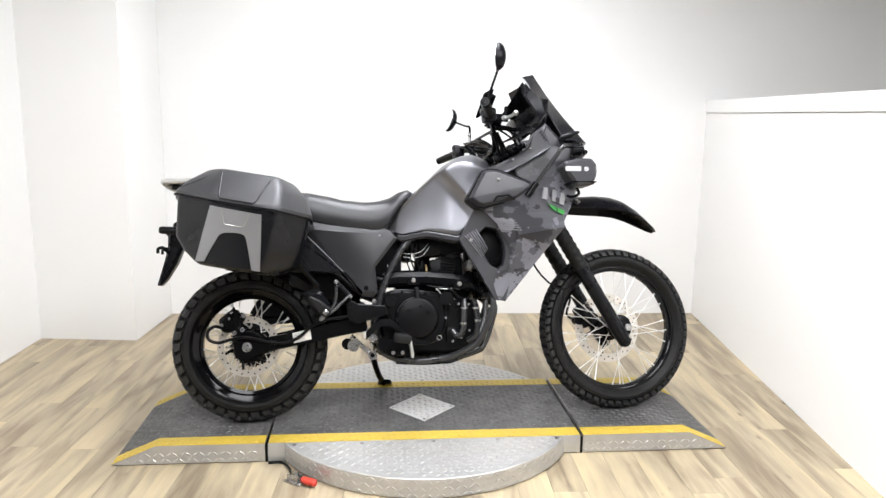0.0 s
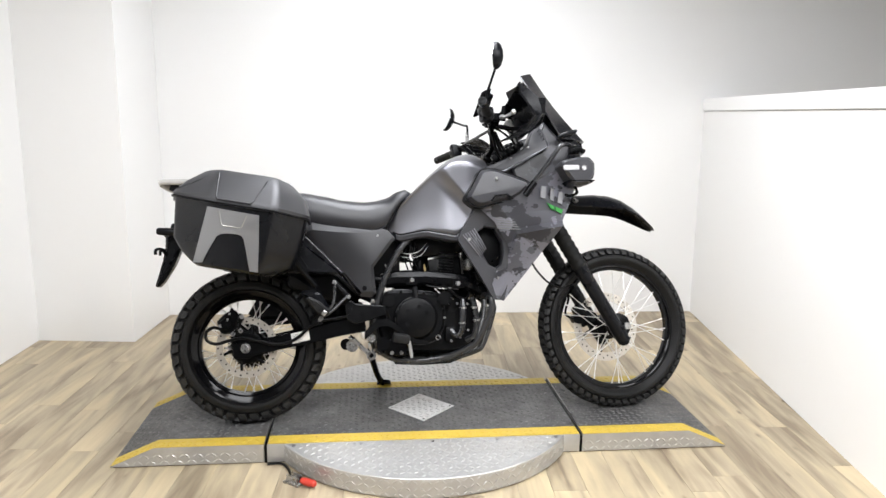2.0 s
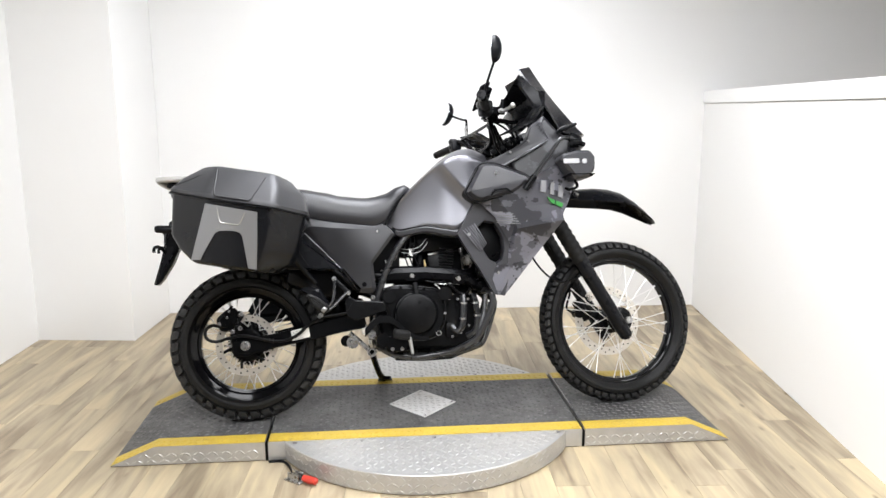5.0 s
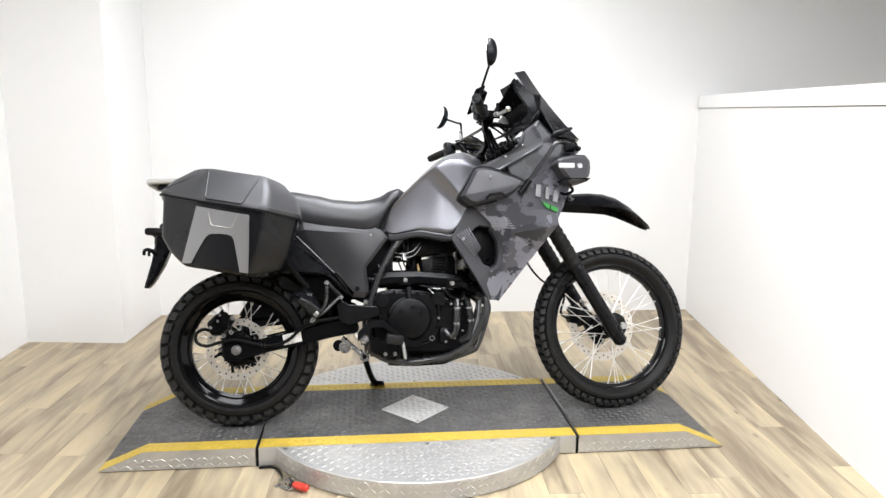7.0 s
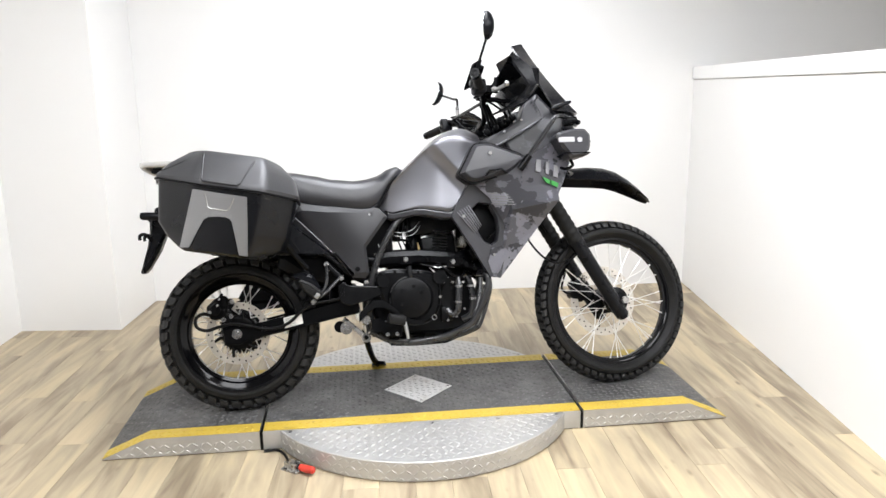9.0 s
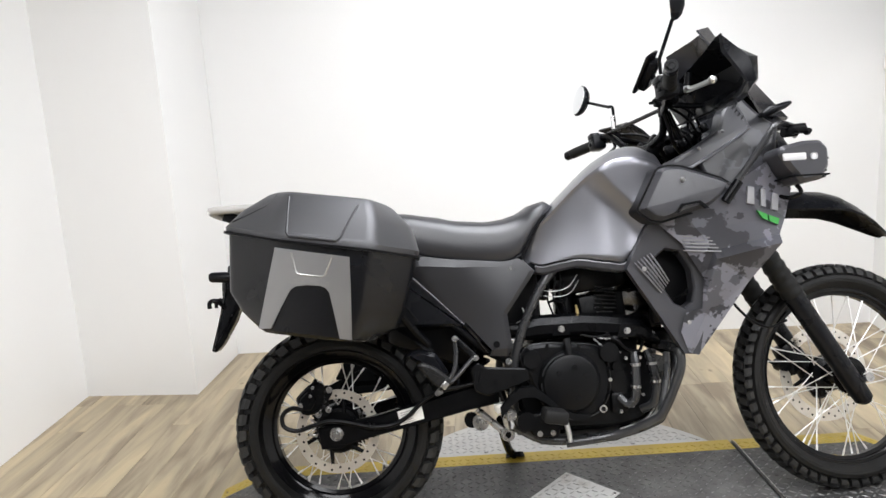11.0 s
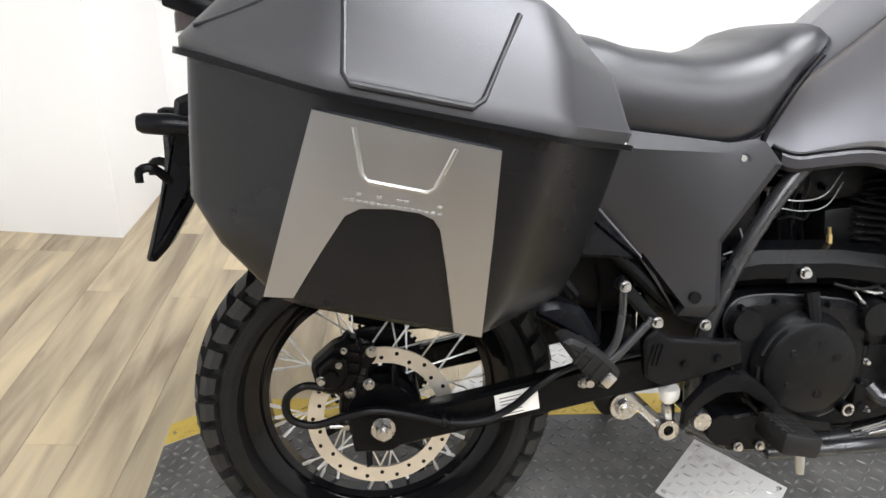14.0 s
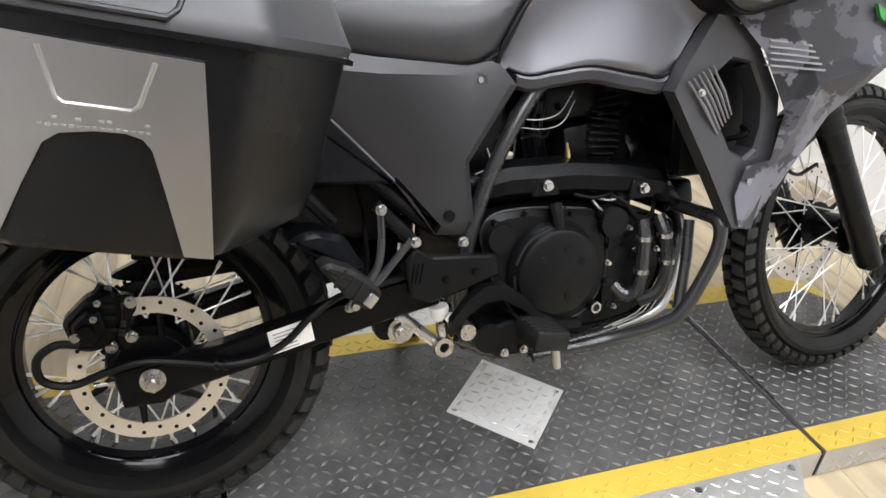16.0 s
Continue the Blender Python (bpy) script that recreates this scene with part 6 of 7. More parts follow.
for x, zc, w, dr in ((1.20, 0.895, 0.055, 0.02), (1.30, 0.900, 0.075, 0.045), (1.38, 0.905, 0.085, 0.060), (1.46, 0.910, 0.09, 0.068), (1.53, 0.905, 0.09, 0.066), (1.59, 0.888, 0.085, 0.055), (1.64, 0.858, 0.074, 0.042), (1.69, 0.818, 0.058, 0.028), (1.735, 0.775, 0.036, 0.012), (1.752, 0.756, 0.016, 0.004)):
    up = [(x, w * a, zc - dr * (abs(a) ** 2.2)) for a in (-1, -0.85, -0.6, -0.3, 0, 0.3, 0.6, 0.85, 1)]
    dn = [(p[0] - 0.002, p[1] * 0.95, p[2] - 0.005) for p in reversed(up)]
    rows.append(up + dn)
loft(bm, rows)
fender = part("front_mudguard", bm, PLASTIC, BIKE, "black high front mudguard", at=STEER, sharp=50)
bm = bmesh.new()
cyl(bm, (1.36, -0.070, 0.868), (1.36, -0.078, 0.874), 0.012, n=14)
cyl(bm, (1.31, -0.060, 0.875), (1.31, -0.068, 0.880), 0.010, n=14)
loose("mudguard_bolt", bm, STEEL, fender)

# ---- handlebar and controls ----
bm = bmesh.new()
tube(bm, curve([(0.827, -0.526, 1.135), (0.865, -0.437, 1.132), (0.916, -0.313, 1.127), (0.955, -0.205, 1.118), (0.974, -0.150, 1.080), (0.978, -0.09, 1.068), (0.978, 0, 1.068), (0.968, 0.09, 1.090), (0.938, 0.17, 1.155), (0.905, 0.27, 1.147), (0.868, 0.37, 1.143)], 6), 0.011, 12)
tube(bm, [(0.954, -0.206, 1.134), (0.938, 0.165, 1.163)], 0.006, 8)
tube(bm, [(0.955, -0.198, 1.112), (0.954, -0.206, 1.142)], 0.013, 12)
bar = part("handlebar", bm, SATIN, BIKE, "black braced handlebar", at=STEER)
bm = bmesh.new()
for s in (-1, 1):
    box(bm, (0.990, s * 0.05, 1.066), (0.04, 0.03, 0.06), pose(0, 0, 0, 0, 30, 0), 0.006)
loose("bar_riser", bm, SATIN, bar)
for s in (-1, 1):
    bm = bmesh.new()
    out, inn = (Vector((0.827, -0.526, 1.135)), Vector((0.874, -0.416, 1.131))) if s < 0 else (Vector((0.874, 0.356, 1.1435)), Vector((0.917, 0.245, 1.147)))
    way = (out - inn).normalized()
    p = [out, inn]
    rs, pts = [], []
    for i in range(17):
        pts.append(p[0] + (p[1] - p[0]) * i / 16)
        rs.append(0.0165 + (0.0012 if i % 2 else 0) + (0.004 if i in (15, 16) else 0))
    tube(bm, pts, rs, 14)
    part("grip", bm, RUBBER, bar, "ribbed black rubber grip", sharp=60)
    bm = bmesh.new()
    tube(bm, [out + way * 0.027, out - way * 0.002], 0.0165, 16)
    lathe(bm, [(0.007, -0.004), (0.012, -0.004), (0.012, 0.004), (0.007, 0.004)], out + way * 0.027, 18, True)
    part("bar_end", bm, SATIN, bar, "black bar-end weight")
    bm = bmesh.new()
    c = inn + Vector((0.003, -s * 0.018, 0.002))
    box(bm, c, (0.046, 0.060, 0.052), bevel=0.010)
    box(bm, c + Vector((-0.013, -s * 0.005, 0.020)), (0.030, 0.040, 0.018), bevel=0.004)
    box(bm, c + Vector((-0.022, s * 0.005, -0.007)), (0.012, 0.018, 0.012), bevel=0.003)
    box(bm, c + Vector((-0.020, -s * 0.013, 0.006)), (0.012, 0.012, 0.010), bevel=0.002)
    sw = part("switch_housing", bm, PLASTIC, bar, "black switch housing")
    bm = bmesh.new()
    box(bm, c + Vector((0.035, -s * 0.045, 0.004)), (0.05, 0.045, 0.03), bevel=0.008)
    if s < 0:
        # master cylinder, and the flat fluid box that faces back and up on its stalk
        cyl(bm, (0.912, -0.330, 1.134), (0.950, -0.285, 1.134), 0.013, n=14)
        cyl(bm, (0.960, -0.340, 1.130), (0.965, -0.350, 1.186), 0.011, 0.009, n=14)
        cyl(bm, (0.936, -0.330, 1.130), (0.954, -0.342, 1.154), 0.012, n=14)
        cyl(bm, (0.950, -0.290, 1.134), (0.955, -0.200, 1.130), 0.009, n=12)
        long, face = Vector((0.12, -0.754, 0.644)), Vector((-0.70, 0.395, 0.593))
        turn = Matrix((face, face.cross(long), long)).transposed().to_4x4()
        mid = Vector((0.950, -0.157, 1.251))
        box(bm, mid, (0.022, 0.056, 0.090), turn, 0.006)
        lid_bm = bmesh.new()
        box(lid_bm, mid + face * 0.016, (0.010, 0.070, 0.118), turn, 0.003)
        tube(bm, [(0.957, -0.200, 1.122), (0.962, -0.180, 1.19), mid - face * 0.01], 0.007, 10)
    perch = part("brake_master" if s < 0 else "clutch_perch", bm, SATIN, bar, "black lever perch")
    if s < 0:
        part("fluid_box_lid", lid_bm, GLOSS, perch, "glossy flat lid")
    bm = bmesh.new()
    if s < 0:
        tube(bm, curve([(0.936, -0.325, 1.140), (0.956, -0.345, 1.140), (0.962, -0.40, 1.134), (0.959, -0.455, 1.126), (0.957, -0.475, 1.123)], 4), 0.0075, 8, 0.7)
        ball(bm, (0.9565, -0.478, 1.123), 0.0105, u=12, v=8)
        bolt(bm, (0.951, -0.345, 1.142), 0.009, 0.016)
    else:
        tube(bm, curve([(0.970, 0.205, 1.142), (0.987, 0.245, 1.134), (0.987, 0.315, 1.124), (0.985, 0.36, 1.116), (0.988, 0.377, 1.114)], 4), 0.0075, 8, 0.7)
        ball(bm, (0.989, 0.38, 1.114), 0.0105, u=12, v=8)
    part("lever", bm, ALU if s < 0 else SATIN, bar, "bare aluminium lever" if s < 0 else "black lever")
    # hand guard: a bowl ahead of the lever, open to the rear
    bm = bmesh.new()
    rows = []
    y0, y1, dx, dz = (0.20, 0.452, 0.0, 0.0) if s < 0 else (0.185, 0.345, 0.005, -0.030)
    sec = [(0.988, 1.250), (1.016, 1.238), (1.045, 1.216), (1.068, 1.188), (1.082, 1.156), (1.078, 1.128), (1.062, 1.106), (1.030, 1.088), (0.988, 1.068)]
    for k in range(11):
        t = k / 10
        y = y0 + (y1 - y0) * t
        f = 0.78 + 0.22 * math.sin(t * math.pi / 2)
        bow = 0.012 * math.sin(t * math.pi) - 0.02 * max(0.0, t - 0.75) * 4
        inner = [(x + bow + dx + 0.012 * (1 - t), s * y, 1.155 + (z - 1.155) * f + dz) for x, z in sec]
        outer = [(p[0] + 0.007, p[1] + s * 0.004 * t, p[2] + 0.006 * (q[1] - 1.155) / 0.09) for p, q in zip(inner, sec)]
        rows.append(inner + outer[::-1])
    loft(bm, rows)
    if s < 0:
        # the right one reaches further out and folds back round the end of the bar
        bm.free()
        bm = bmesh.new()
        cut = [(0.215, ((1.005, 1.200), (1.060, 1.188), (1.082, 1.150), (1.060, 1.108), (1.000, 1.088))),
               (0.330, ((1.020, 1.228), (1.090, 1.206), (1.110, 1.152), (1.072, 1.102), (1.015, 1.084))),
               (0.420, ((1.026, 1.248), (1.112, 1.212), (1.126, 1.152), (1.082, 1.098), (1.030, 1.086))),
               (0.462, ((1.026, 1.258), (1.128, 1.206), (1.124, 1.148), (1.086, 1.104), (1.040, 1.092))),
               (0.490, ((1.024, 1.259), (1.092, 1.200), (1.106, 1.142), (1.082, 1.112), (1.048, 1.098))),
               (0.502, ((1.023, 1.257), (1.026, 1.215), (1.060, 1.166), (1.078, 1.136), (1.056, 1.104)))]
        rows = []
        for y, sec in cut:
            inner = [(x - 0.006, -y + 0.005, 1.155 + (z - 1.155) * 0.95) for x, z in sec]
            rows.append([(x, -y, z) for x, z in sec] + inner[::-1])
        loft(bm, rows)
    hg = part("hand_guard", bm, PLASTIC, BIKE, "black plastic hand guard", at=STEER if s > 0 else None, sharp=22)
    bm = bmesh.new()
    tube(bm, curve([(0.945, s * 0.225, 1.155), (1.01, s * 0.218, 1.150), (1.085, s * 0.235, 1.140)], 4), 0.008, 8)
    part("guard_arm", bm, SATIN, hg)
# mirrors
def mirror(c, normal, size, stem, base):
    """An oval mirror at c looking along normal, on a bent stem."""
    bm = bmesh.new()
    tube(bm, curve(stem, 4) if len(stem) > 3 else [Vector(q) for q in stem], 0.0052, 10)
    stalk = part("mirror_stem", bm, SATIN, BIKE, "thin black mirror stem", at=STEER)
    bm = bmesh.new()
    cyl(bm, base, Vector(base) + Vector((0, 0, 0.045)), 0.0085, n=6)
    part("stem_nut", bm, STEEL, stalk, "bright lock nut")
    m = Matrix.Translation(c) @ Vector(normal).to_track_quat("Z", "Y").to_matrix().to_4x4()
    bm = bmesh.new()
    rings = []
    for r, h in ((0.96, 0.004), (1.0, 0.0), (0.97, -0.010), (0.75, -0.022), (0.35, -0.030), (0.05, -0.031)):
        rings.append([m @ Vector((size[0] * r * math.cos(a), size[1] * r * math.sin(a) * (1 - 0.12 * math.cos(a)), h)) for a in (2 * math.pi * k / 32 for k in range(32))])
    loft(bm, rings)
    sh = part("mirror_shell", bm, PLASTIC, stalk, "black oval mirror housing", sharp=60)
    bm = bmesh.new()
    loft(bm, [[m @ Vector((size[0] * 0.93 * math.cos(a), size[1] * 0.93 * math.sin(a) * (1 - 0.12 * math.cos(a)), h)) for a in (2 * math.pi * k / 32 for k in range(32))] for h in (0.003, 0.0055)])
    part("mirror_glass", bm, MIRROR, stalk, "clear mirror glass")
mirror((0.928, -0.378, 1.374), (-0.86, 0.50, 0.05), (0.030, 0.054), [(0.908, -0.310, 1.14), (0.9065, -0.313, 1.238), (0.933, -0.358, 1.330)], (0.908, -0.310, 1.150))
mirror((0.912, 0.335, 1.332), (-0.93, -0.20, 0.25), (0.042, 0.056), [(0.955, 0.155, 1.18), (0.958, 0.157, 1.235), (0.957, 0.163, 1.253), (0.950, 0.19, 1.262), (0.925, 0.315, 1.318)], (0.955, 0.155, 1.175))
# cables round the headstock
for k, (y0, y1, z) in enumerate(((-0.25, -0.08, 1.12), (-0.23, -0.05, 1.10), (0.22, 0.04, 1.11), (0.25, 0.08, 1.09), (-0.2, 0.02, 1.13))):
    bm = bmesh.new()
    tube(bm, curve([(0.94, y0, 1.165), (1.02 + 0.01 * k, y0 * 0.8, z + 0.035), (1.09, (y0 + y1) / 2, z - 0.01), (1.12, y1, 1.0), (1.08, y1 * 0.8, 0.90)], 5), 0.0045, 8)
    part("control_cable", bm, HOSE, BIKE, "black control cable")
bm = bmesh.new()
for k in range(3):
    tube(bm, curve([(0.962 + 0.012 * k, -0.238 + 0.012 * k, 1.135), (0.982 + 0.014 * k, -0.216 + 0.01 * k, 1.095), (1.000 + 0.018 * k, -0.192, 1.055), (1.035 + 0.02 * k, -0.150, 1.030), (1.09, -0.11, 0.99)], 5), 0.0062, 8)
loose("cable_loom", bm, HOSE, BIKE, "thick black cable looms")
bm = bmesh.new()
for x, y, z in ((1.02, -0.20, 1.045), (1.045, -0.19, 1.06), (1.075, -0.18, 1.075), (0.985, -0.20, 1.03), (1.10, -0.17, 1.09)):
    box(bm, (x, y, z), (0.022, 0.03, 0.026), pose(0, 0, 0, 0, -25, 0), 0.005)
loose("cable_connector", bm, SATIN, BIKE)

# ---- tail ----
bm = bmesh.new()
loft(bm, [[(x, -w, z), (x, -w * 0.8, z + h), (x, w * 0.8, z + h), (x, w, z), (x, w * 0.7, z - 0.02), (x, -w * 0.7, z - 0.02)] for x, z, w, h in ((0.15, 0.80, 0.14, 0.05), (-0.10, 0.85, 0.11, 0.05), (-0.20, 0.885, 0.075, 0.045), (-0.25, 0.895, 0.06, 0.035))])
tail = part("tail_cover", bm, PLASTIC, BIKE, "black tail cover")
bm = bmesh.new()
loft(bm, [[(x, -w, z - 0.016), (x, -w, z + 0.010), (x, -w * 0.7, z + 0.016), (x, w * 0.7, z + 0.016), (x, w, z + 0.010), (x, w, z - 0.016)] for x, z, w in ((-0.23, 0.914, 0.06), (-0.26, 0.911, 0.058), (-0.282, 0.906, 0.045), (-0.286, 0.905, 0.038))])
part("tail_light", bm, LENS, tail, "dark smoked tail light")
bm = bmesh.new()
f = [(-0.16, 0.845), (-0.20, 0.835), (-0.262, 0.812), (-0.300, 0.795), (-0.302, 0.770), (-0.320, 0.745), (-0.320, 0.700), (-0.332, 0.645), (-0.360, 0.548), (-0.346, 0.545), (-0.326, 0.566), (-0.285, 0.633), (-0.262, 0.690), (-0.215, 0.740), (-0.16, 0.79)]
plate(bm, fillet(f, 0.006), 0.025, -0.025, 0.010)
flap = part("rear_flap", bm, PLASTIC, BIKE, "black rear mudguard flap")
bm = bmesh.new()
for s in (-1, 1):
    bm = bmesh.new()
    tube(bm, curve([(-0.31, s * 0.024, 0.672), (-0.333, s * 0.035, 0.695), (-0.352, s * 0.038, 0.692), (-0.353, s * 0.038, 0.674)], 3), 0.007, 6, 0.5)
    part("plate_bracket", bm, SATIN, flap, "black bracket without a plate")
for s in (-1, 1):
    bm = bmesh.new()
    tube(bm, [(-0.265, s * 0.022, 0.766), (-0.28, s * 0.06, 0.763)], 0.009, 10)
    tube(bm, [(-0.266, s * 0.062, 0.760), (-0.298, s * 0.063, 0.762), (-0.334, s * 0.064, 0.764), (-0.342, s * 0.064, 0.764)], [0.012, 0.016, 0.015, 0.011], 12)
    part("turn_signal", bm, PLASTIC, BIKE, "black turn signal")
    bm = bmesh.new()
    box(bm, (-0.20, s * 0.07, 0.80), (0.12, 0.05, 0.04), bevel=0.008)
    part("tail_bracket", bm, SATIN, tail)
# rack
bm = bmesh.new()
for y in (-0.105, 0.105):
    tube(bm, [(-0.318, y * 0.95, 0.957), (-0.303, y, 0.959), (-0.05, y, 0.962), (0.02, y, 0.955), (0.05, y, 0.925)], 0.0115, 12)
box(bm, (-0.175, 0, 0.966), (0.31, 0.19, 0.006), bevel=0.002)
tube(bm, [(-0.318, -0.1, 0.957), (-0.324, -0.05, 0.957), (-0.324, 0.05, 0.957), (-0.318, 0.1, 0.957)], 0.0115, 12)
for s in (-1, 1):
    box(bm, (-0.01, s * 0.105, 0.955), (0.05, 0.030, 0.030), pose(0, 0, 0, 0, 25, 0), 0.008)
bmesh.ops.translate(bm, vec=(0, 0, -0.008), verts=bm.verts[:])
rack = part("luggage_rack", bm, RACK, BIKE, "bare aluminium luggage rack")
bm = bmesh.new()
for i in range(4):
    for j in range(3):
        box(bm, (-0.29 + 0.075 * i, -0.06 + 0.06 * j, 0.9615), (0.045, 0.016, 0.0012), bevel=0.0)
loose("slot", bm, HOSE, rack, "dark slots")
for x in (-0.24, -0.06):
    for s in (-1, 1):
        part("rack_support", box(bmesh.new(), (x, s * 0.085, 0.920), (0.10, 0.02, 0.03), pose(0, 0, 0, 0, 20, 0), 0.005), SATIN, rack)

def grab_rail(bm):
    sec = []
    for x, z, h in ((-0.09, 0.935, 0.007), (-0.065, 0.956, 0.007), (-0.03, 0.959, 0.006), (0.02, 0.949, 0.006), (0.10, 0.933, 0.0055), (0.17, 0.919, 0.0055), (0.19, 0.909, 0.005), (0.20, 0.890, 0.005)):
        sec.append([(x, -0.100, z - h), (x, -0.103, z + h * 0.6), (x, -0.108, z + h), (x, -0.120, z + h), (x, -0.126, z + h * 0.5), (x, -0.124, z - h)])
    return loft(bm, sec)
both("grab_rail", grab_rail, PLASTIC, "black passenger grab rail")

# ---- panniers ----
TILT = Matrix.Translation((0.03, 0, 0.82)) @ Matrix.Rotation(radians(10.2), 4, "Y")
TINV = TILT.inverted()


def box_ring(outer, u0, u1, a0, a1, y_side, y_in, w, rear=0.026):
    """A pannier's outline at height w: flat outer face from a0 to a1, slanting corners, sides at u0 and u1."""
    return [(u0, -y_in, w), (u0, -y_side - rear, w), (a0, -outer, w), (a1, -outer, w), (u1, -y_side + rear, w), (u1, -y_in, w)]


def rounded_ring(ring, r=0.018):
    w = ring[0][2]
    return [(x, y, w) for x, y in fillet([(p[0], p[1]) for p in ring], r, 3)]


def pannier(bm):
    rows = [(-0.232, -0.120, 0.125, -0.085, 0.085, 0.440, 0.40), (-0.224, -0.140, 0.150, -0.095, 0.098, 0.450, 0.385), (-0.190, -0.186, 0.202, -0.100, 0.108, 0.456, 0.385), (-0.145, -0.222, 0.214, -0.105, 0.112, 0.464, 0.388), (-0.06, -0.233, 0.223, -0.108, 0.118, 0.478, 0.392), (-0.004, -0.240, 0.227, -0.110, 0.120, 0.486, 0.395)]
    return loft(bm, [rounded_ring(box_ring(o, u0, u1, a0, a1, ys, 0.21, w)) for w, u0, u1, a0, a1, o, ys in rows])


def lid(bm):
    rows = [(0.0, -0.248, 0.230, -0.112, 0.122, 0.491, 0.400), (0.012, -0.250, 0.232, -0.112, 0.122, 0.492, 0.402), (0.020, -0.246, 0.228, -0.110, 0.120, 0.488, 0.394), (0.060, -0.219, 0.210, -0.108, 0.118, 0.459, 0.368), (0.108, -0.165, 0.155, -0.102, 0.104, 0.424, 0.335), (0.116, -0.150, 0.140, -0.096, 0.096, 0.411, 0.325), (0.118, -0.125, 0.115, -0.08, 0.08, 0.378, 0.30)]
    return loft(bm, [rounded_ring(box_ring(o, u0, u1, a0, a1, ys, 0.21, w), 0.022) for w, u0, u1, a0, a1, o, ys in rows])


def seam(bm):
    r = rounded_ring(box_ring(0.496, -0.253, 0.235, -0.113, 0.123, 0.405, 0.205, -0.004), 0.02)
    q = rounded_ring(box_ring(0.496, -0.253, 0.235, -0.113, 0.123, 0.405, 0.205, 0.002), 0.02)
    return loft(bm, [r, q])


def uw(x, z):
    p = TINV @ Vector((x, 0, z))
    return p.x, p.z


def face_y(w):
    """The outer face of the pannier's body at height w."""
    return -(0.486 + 0.155 * w) if w > -0.22 else -0.4519


def lid_y(w):
    return -(0.488 - (w - 0.02) / 0.088 * 0.064)


def corner(s, w):
    """A point on the lid's slanting rear corner, s along it and w up, a hair proud."""
    lo, mid, hi = (-0.246, -0.110, 0.488, 0.394), (-0.219, -0.108, 0.459, 0.368), (-0.165, -0.102, 0.424, 0.335)
    a, b, t = (lo, mid, (w - 0.020) / 0.040) if w < 0.060 else (mid, hi, (w - 0.060) / 0.048)
    u0, a0, o, ys = (p + (q - p) * t for p, q in zip(a, b))
    return (u0 + (a0 - u0) * s, -(ys + 0.026) - (o - ys - 0.026) * s - 0.0006, w)


def band(bm, poly, y_of, lift, thick):
    return loft(bm, [[(u, y_of(w) + o, w) for u, w in poly] for o in (thick, -lift)])


def toe(bm):
    # the box stands a little askew, its front end further out
    for v in bm.verts:
        v.co.z -= 0.013 * max(0.0, 1 - (v.co.x / 0.215) ** 2) * max(0.0, 1 - abs(v.co.z) / 0.06) * (v.co.y < -0.3)
        v.co.z -= 0.010 * max(0.0, (v.co.x - 0.10) / 0.12) * max(0.0, 1 - abs(v.co.z) / 0.06)
        v.co.y -= 0.13 * v.co.x
    return bm


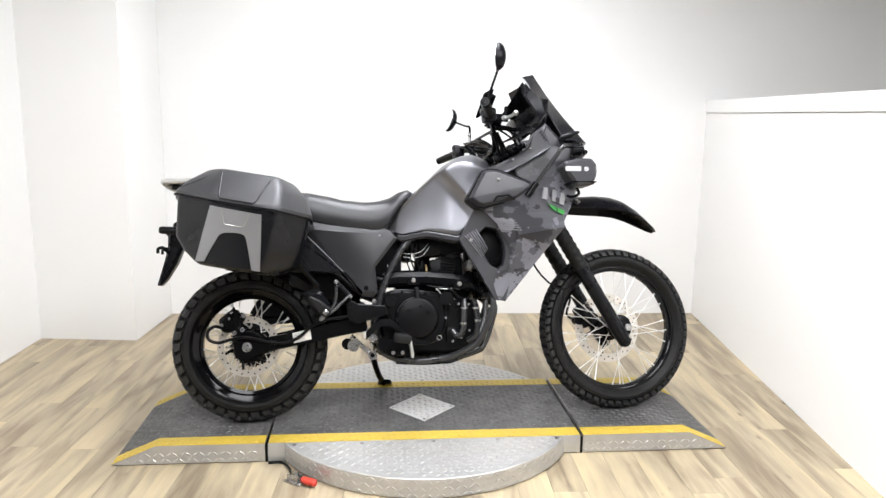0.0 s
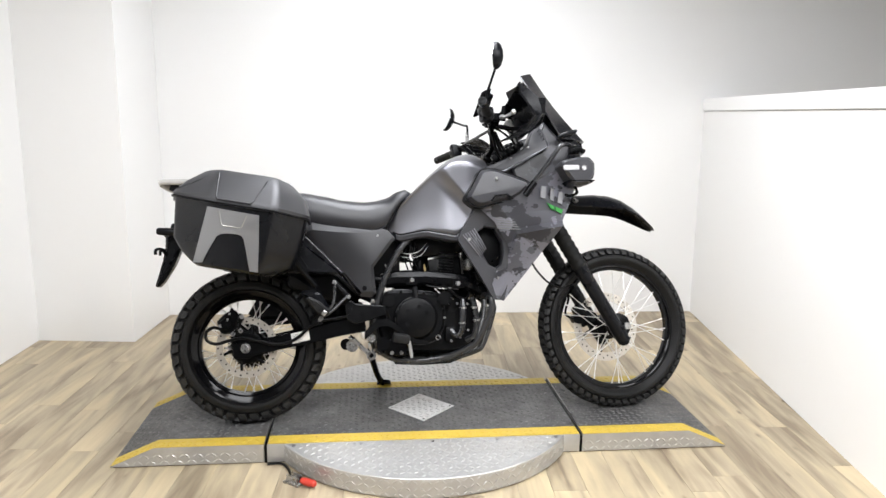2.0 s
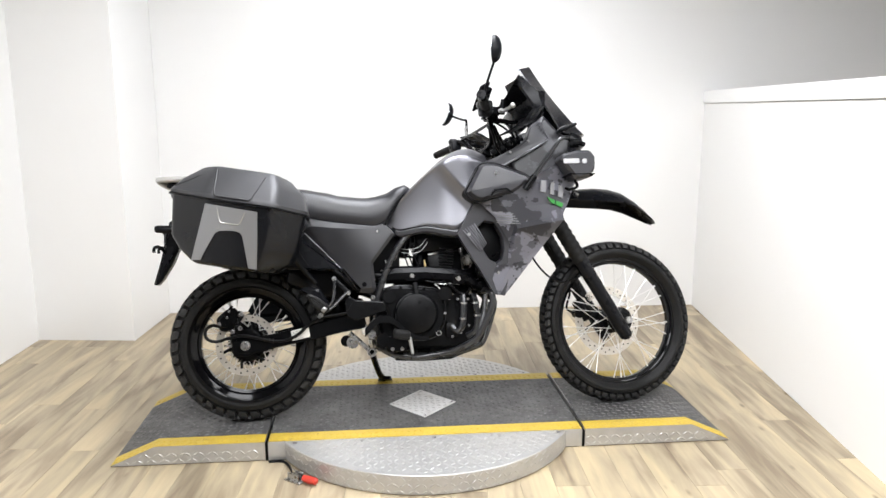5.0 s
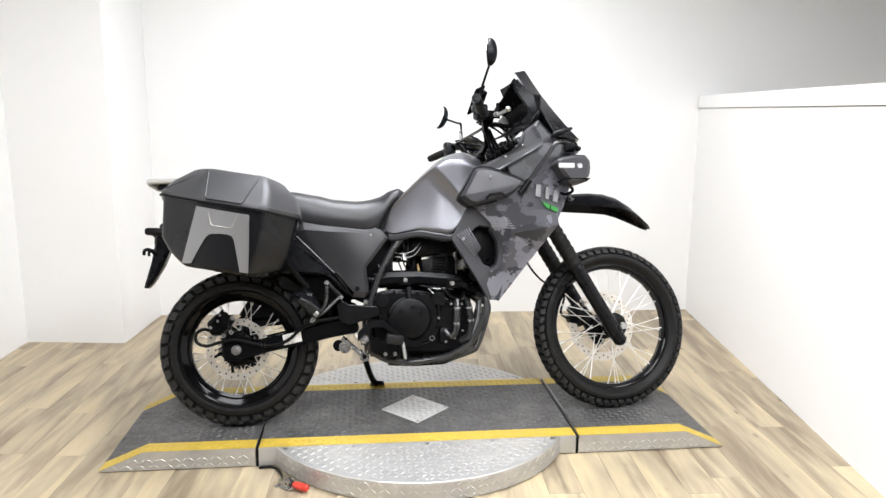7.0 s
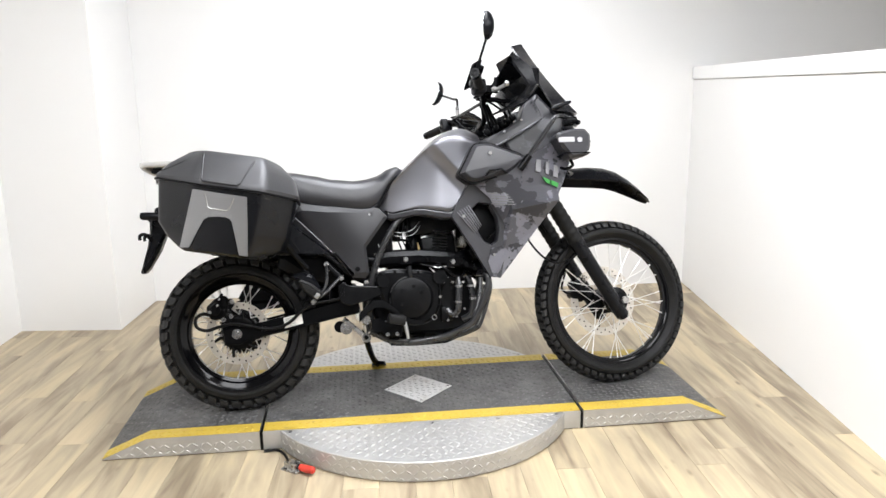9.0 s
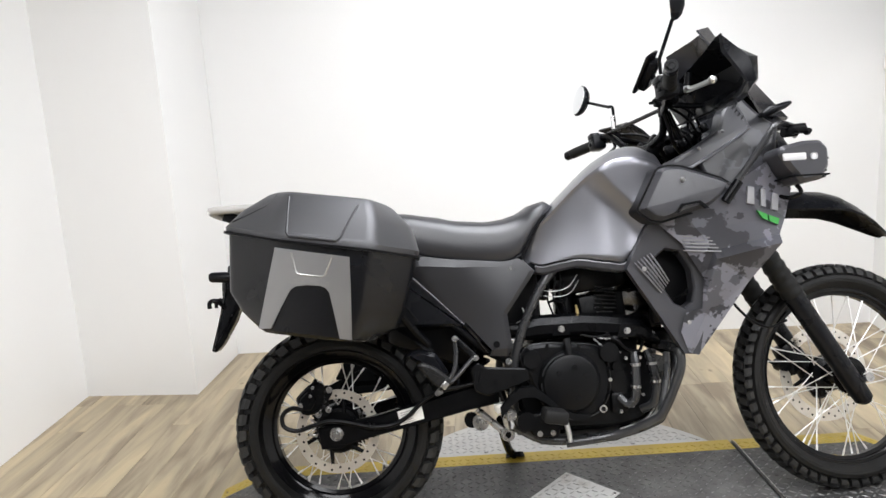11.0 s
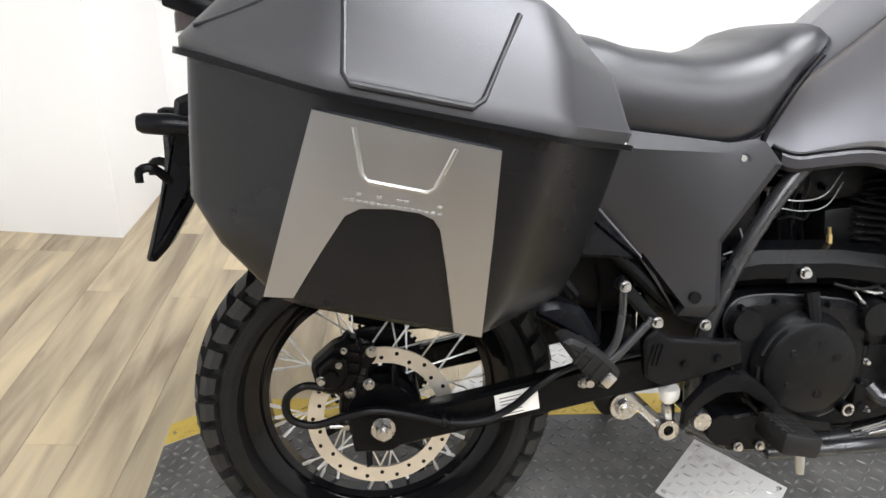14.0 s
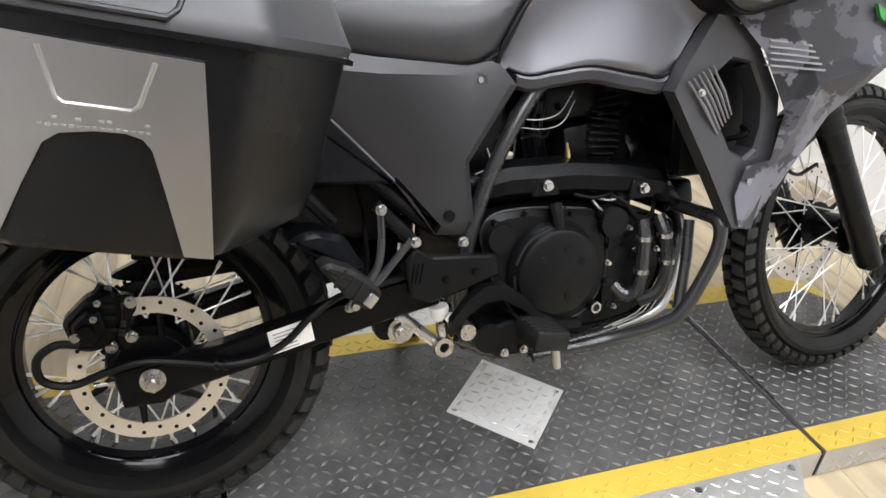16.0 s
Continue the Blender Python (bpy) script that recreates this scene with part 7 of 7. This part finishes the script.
A_PLATE = [(-0.080, 0.818), (0.007, 0.8015), (0.094, 0.783), (0.090, 0.690), (0.084, 0.582), (0.056, 0.587), (0.046, 0.655), (0.039, 0.697), (0.032, 0.708), (0.018, 0.7145), (-0.008, 0.718), (-0.038, 0.718), (-0.053, 0.710), (-0.077, 0.672), (-0.106, 0.622), (-0.136, 0.623), (-0.108, 0.720)]
for s in (-1, 1):
    flip = toe if s < 0 else (lambda b: mirrored(toe(b)))
    body = thing("pannier", "black hard pannier with a matte grey lid and brushed aluminium plate", "pannier", "panniers of the motorcycle", BIKE.matrix_world @ TILT)
    part("shell", flip(pannier(bmesh.new())), BOXSHELL, body, "textured black shell", sharp=32)
    cover = part("lid", flip(lid(bmesh.new())), LID, body, "matte dark grey lid", sharp=32)
    part("lid_seal", flip(seam(bmesh.new())), HOSE, body, "black rubber seam")
    # the outline is split in quads so that the plate follows the face
    pts = [uw(x, z) for x, z in A_PLATE]
    metal = part("metal_plate", flip(band(bmesh.new(), pts, face_y, 0.006, 0.004)), BRUSHED, body, "brushed aluminium plate with an arched cut-out", sharp=30)
    g = [uw(x, z) for x, z in ((-0.042, 0.802), (-0.036, 0.752), (-0.030, 0.745), (0.025, 0.735), (0.033, 0.739), (0.052, 0.783))]
    bm = bmesh.new()
    tube(bm, [(u, face_y(w) - 0.0058, w) for u, w in g], 0.0026, 8)
    part("embossed_line", flip(bm), ALU, metal, "bright embossed line")
    bm = bmesh.new()
    for i in range(15):
        u, w = uw(-0.052 + 0.0064 * i, 0.7275 - 0.0010 * i)
        box(bm, (u, face_y(w) - 0.0065, w), (0.0042, 0.0012, 0.0020 + 0.0010 * (i % 3 == 1)))
    for i in (2, 5, 8, 9, 14):
        u, w = uw(-0.052 + 0.0064 * i, 0.7345 - 0.0010 * i)
        box(bm, (u, face_y(w) - 0.0065, w), (0.0046, 0.0012, 0.0026))
    part("printed_mark", flip(bm), ALU, metal, "small pale printed marks", kind="stuff")
    # raised field on the lid
    t = [uw(x, z) for x, z in ((-0.049, 0.936), (-0.050, 0.852), (-0.044, 0.845), (0.066, 0.826), (0.076, 0.831), (0.117, 0.900))]
    bm = bmesh.new()
    tube(bm, [(u, lid_y(w) - 0.0008, w) for u, w in t], 0.0030, 8)
    tube(bm, [corner(0.06 + 0.05 * i, 0.026 + 0.0052 * i) for i in range(10)] + [corner(0.50, 0.092), corner(0.48, 0.107)], 0.0018, 6)
    part("lid_groove", flip(bm), SIDEPANEL, cover, "dark groove")
    bm = bmesh.new()
    cyl(bm, (0.214, -0.380, 0.000), (0.222, -0.384, 0.000), 0.0035, n=12)
    part("hinge_pin", flip(bm), STEEL, body, "small bright hinge pin")
    bm = bmesh.new()
    tube(bm, curve([(0.20, -0.20, -0.16), (0.24, -0.165, -0.20), (0.29, -0.150, -0.24)], 4), 0.011, 10)
    tube(bm, curve([(-0.15, -0.20, -0.05), (0.0, -0.19, -0.03), (0.22, -0.19, -0.03)], 4), 0.011, 10)
    part("carrier_tube", flip(bm), SATIN, body, "black tubular carrier")

# ---- floor planks, last ----
PLANK_W, PLANK_L = 0.122, 1.02
bm = bmesh.new()
box(bm, (0, 0, -0.005), (PLANK_W - 0.0007, PLANK_L - 0.0007, 0.01))
bmesh.ops.bevel(bm, geom=[e for e in bm.edges if all(v.co.z > -0.001 for v in e.verts)], offset=0.0006, segments=1, affect="EDGES")
first = part("plank", bm, OAK, floor)
LAY = pose(0, 0, 0, 0, 0, -6.2)


def in_room(p, grow=0.05):
    """Inside the side walls, the front and the back wall, or just under their feet."""
    left = -1.326 + (p.y - 1.6) / (-4.6 - 1.6) * (-1.87 + 1.326)
    right = 2.711 + (p.y - 1.637) / (-4.55 - 1.637) * (1.488 - 2.711)
    back = 1.637 + (p.x - 2.711) / (-2.0 - 2.711) * (2.016 - 1.637)
    return left - grow < p.x < right + grow and -4.62 < p.y < back + grow


count = 0
for i in range(-26, 30):
    x = 0.6 + i * PLANK_W
    inside = [j * 0.02 for j in range(-260, 160) if in_room(LAY @ Vector((x, j * 0.02, 0)))]
    if not inside:
        continue
    y, end = inside[0], inside[-1]
    piece = random.uniform(0.25, PLANK_L)
    while y < end - 0.03:
        top = min(end, y + piece)
        m = LAY @ Matrix.Translation((x, (y + top) / 2, 0)) @ pose(0, 0, 0, 0, 0, 180 if random.random() < 0.5 else 0) @ Matrix.Diagonal((1, (top - y) / PLANK_L, 1, 1))
        if count == 0:
            first.matrix_basis = m
        else:
            again(first, m)
        count += 1
        y, piece = top, PLANK_L
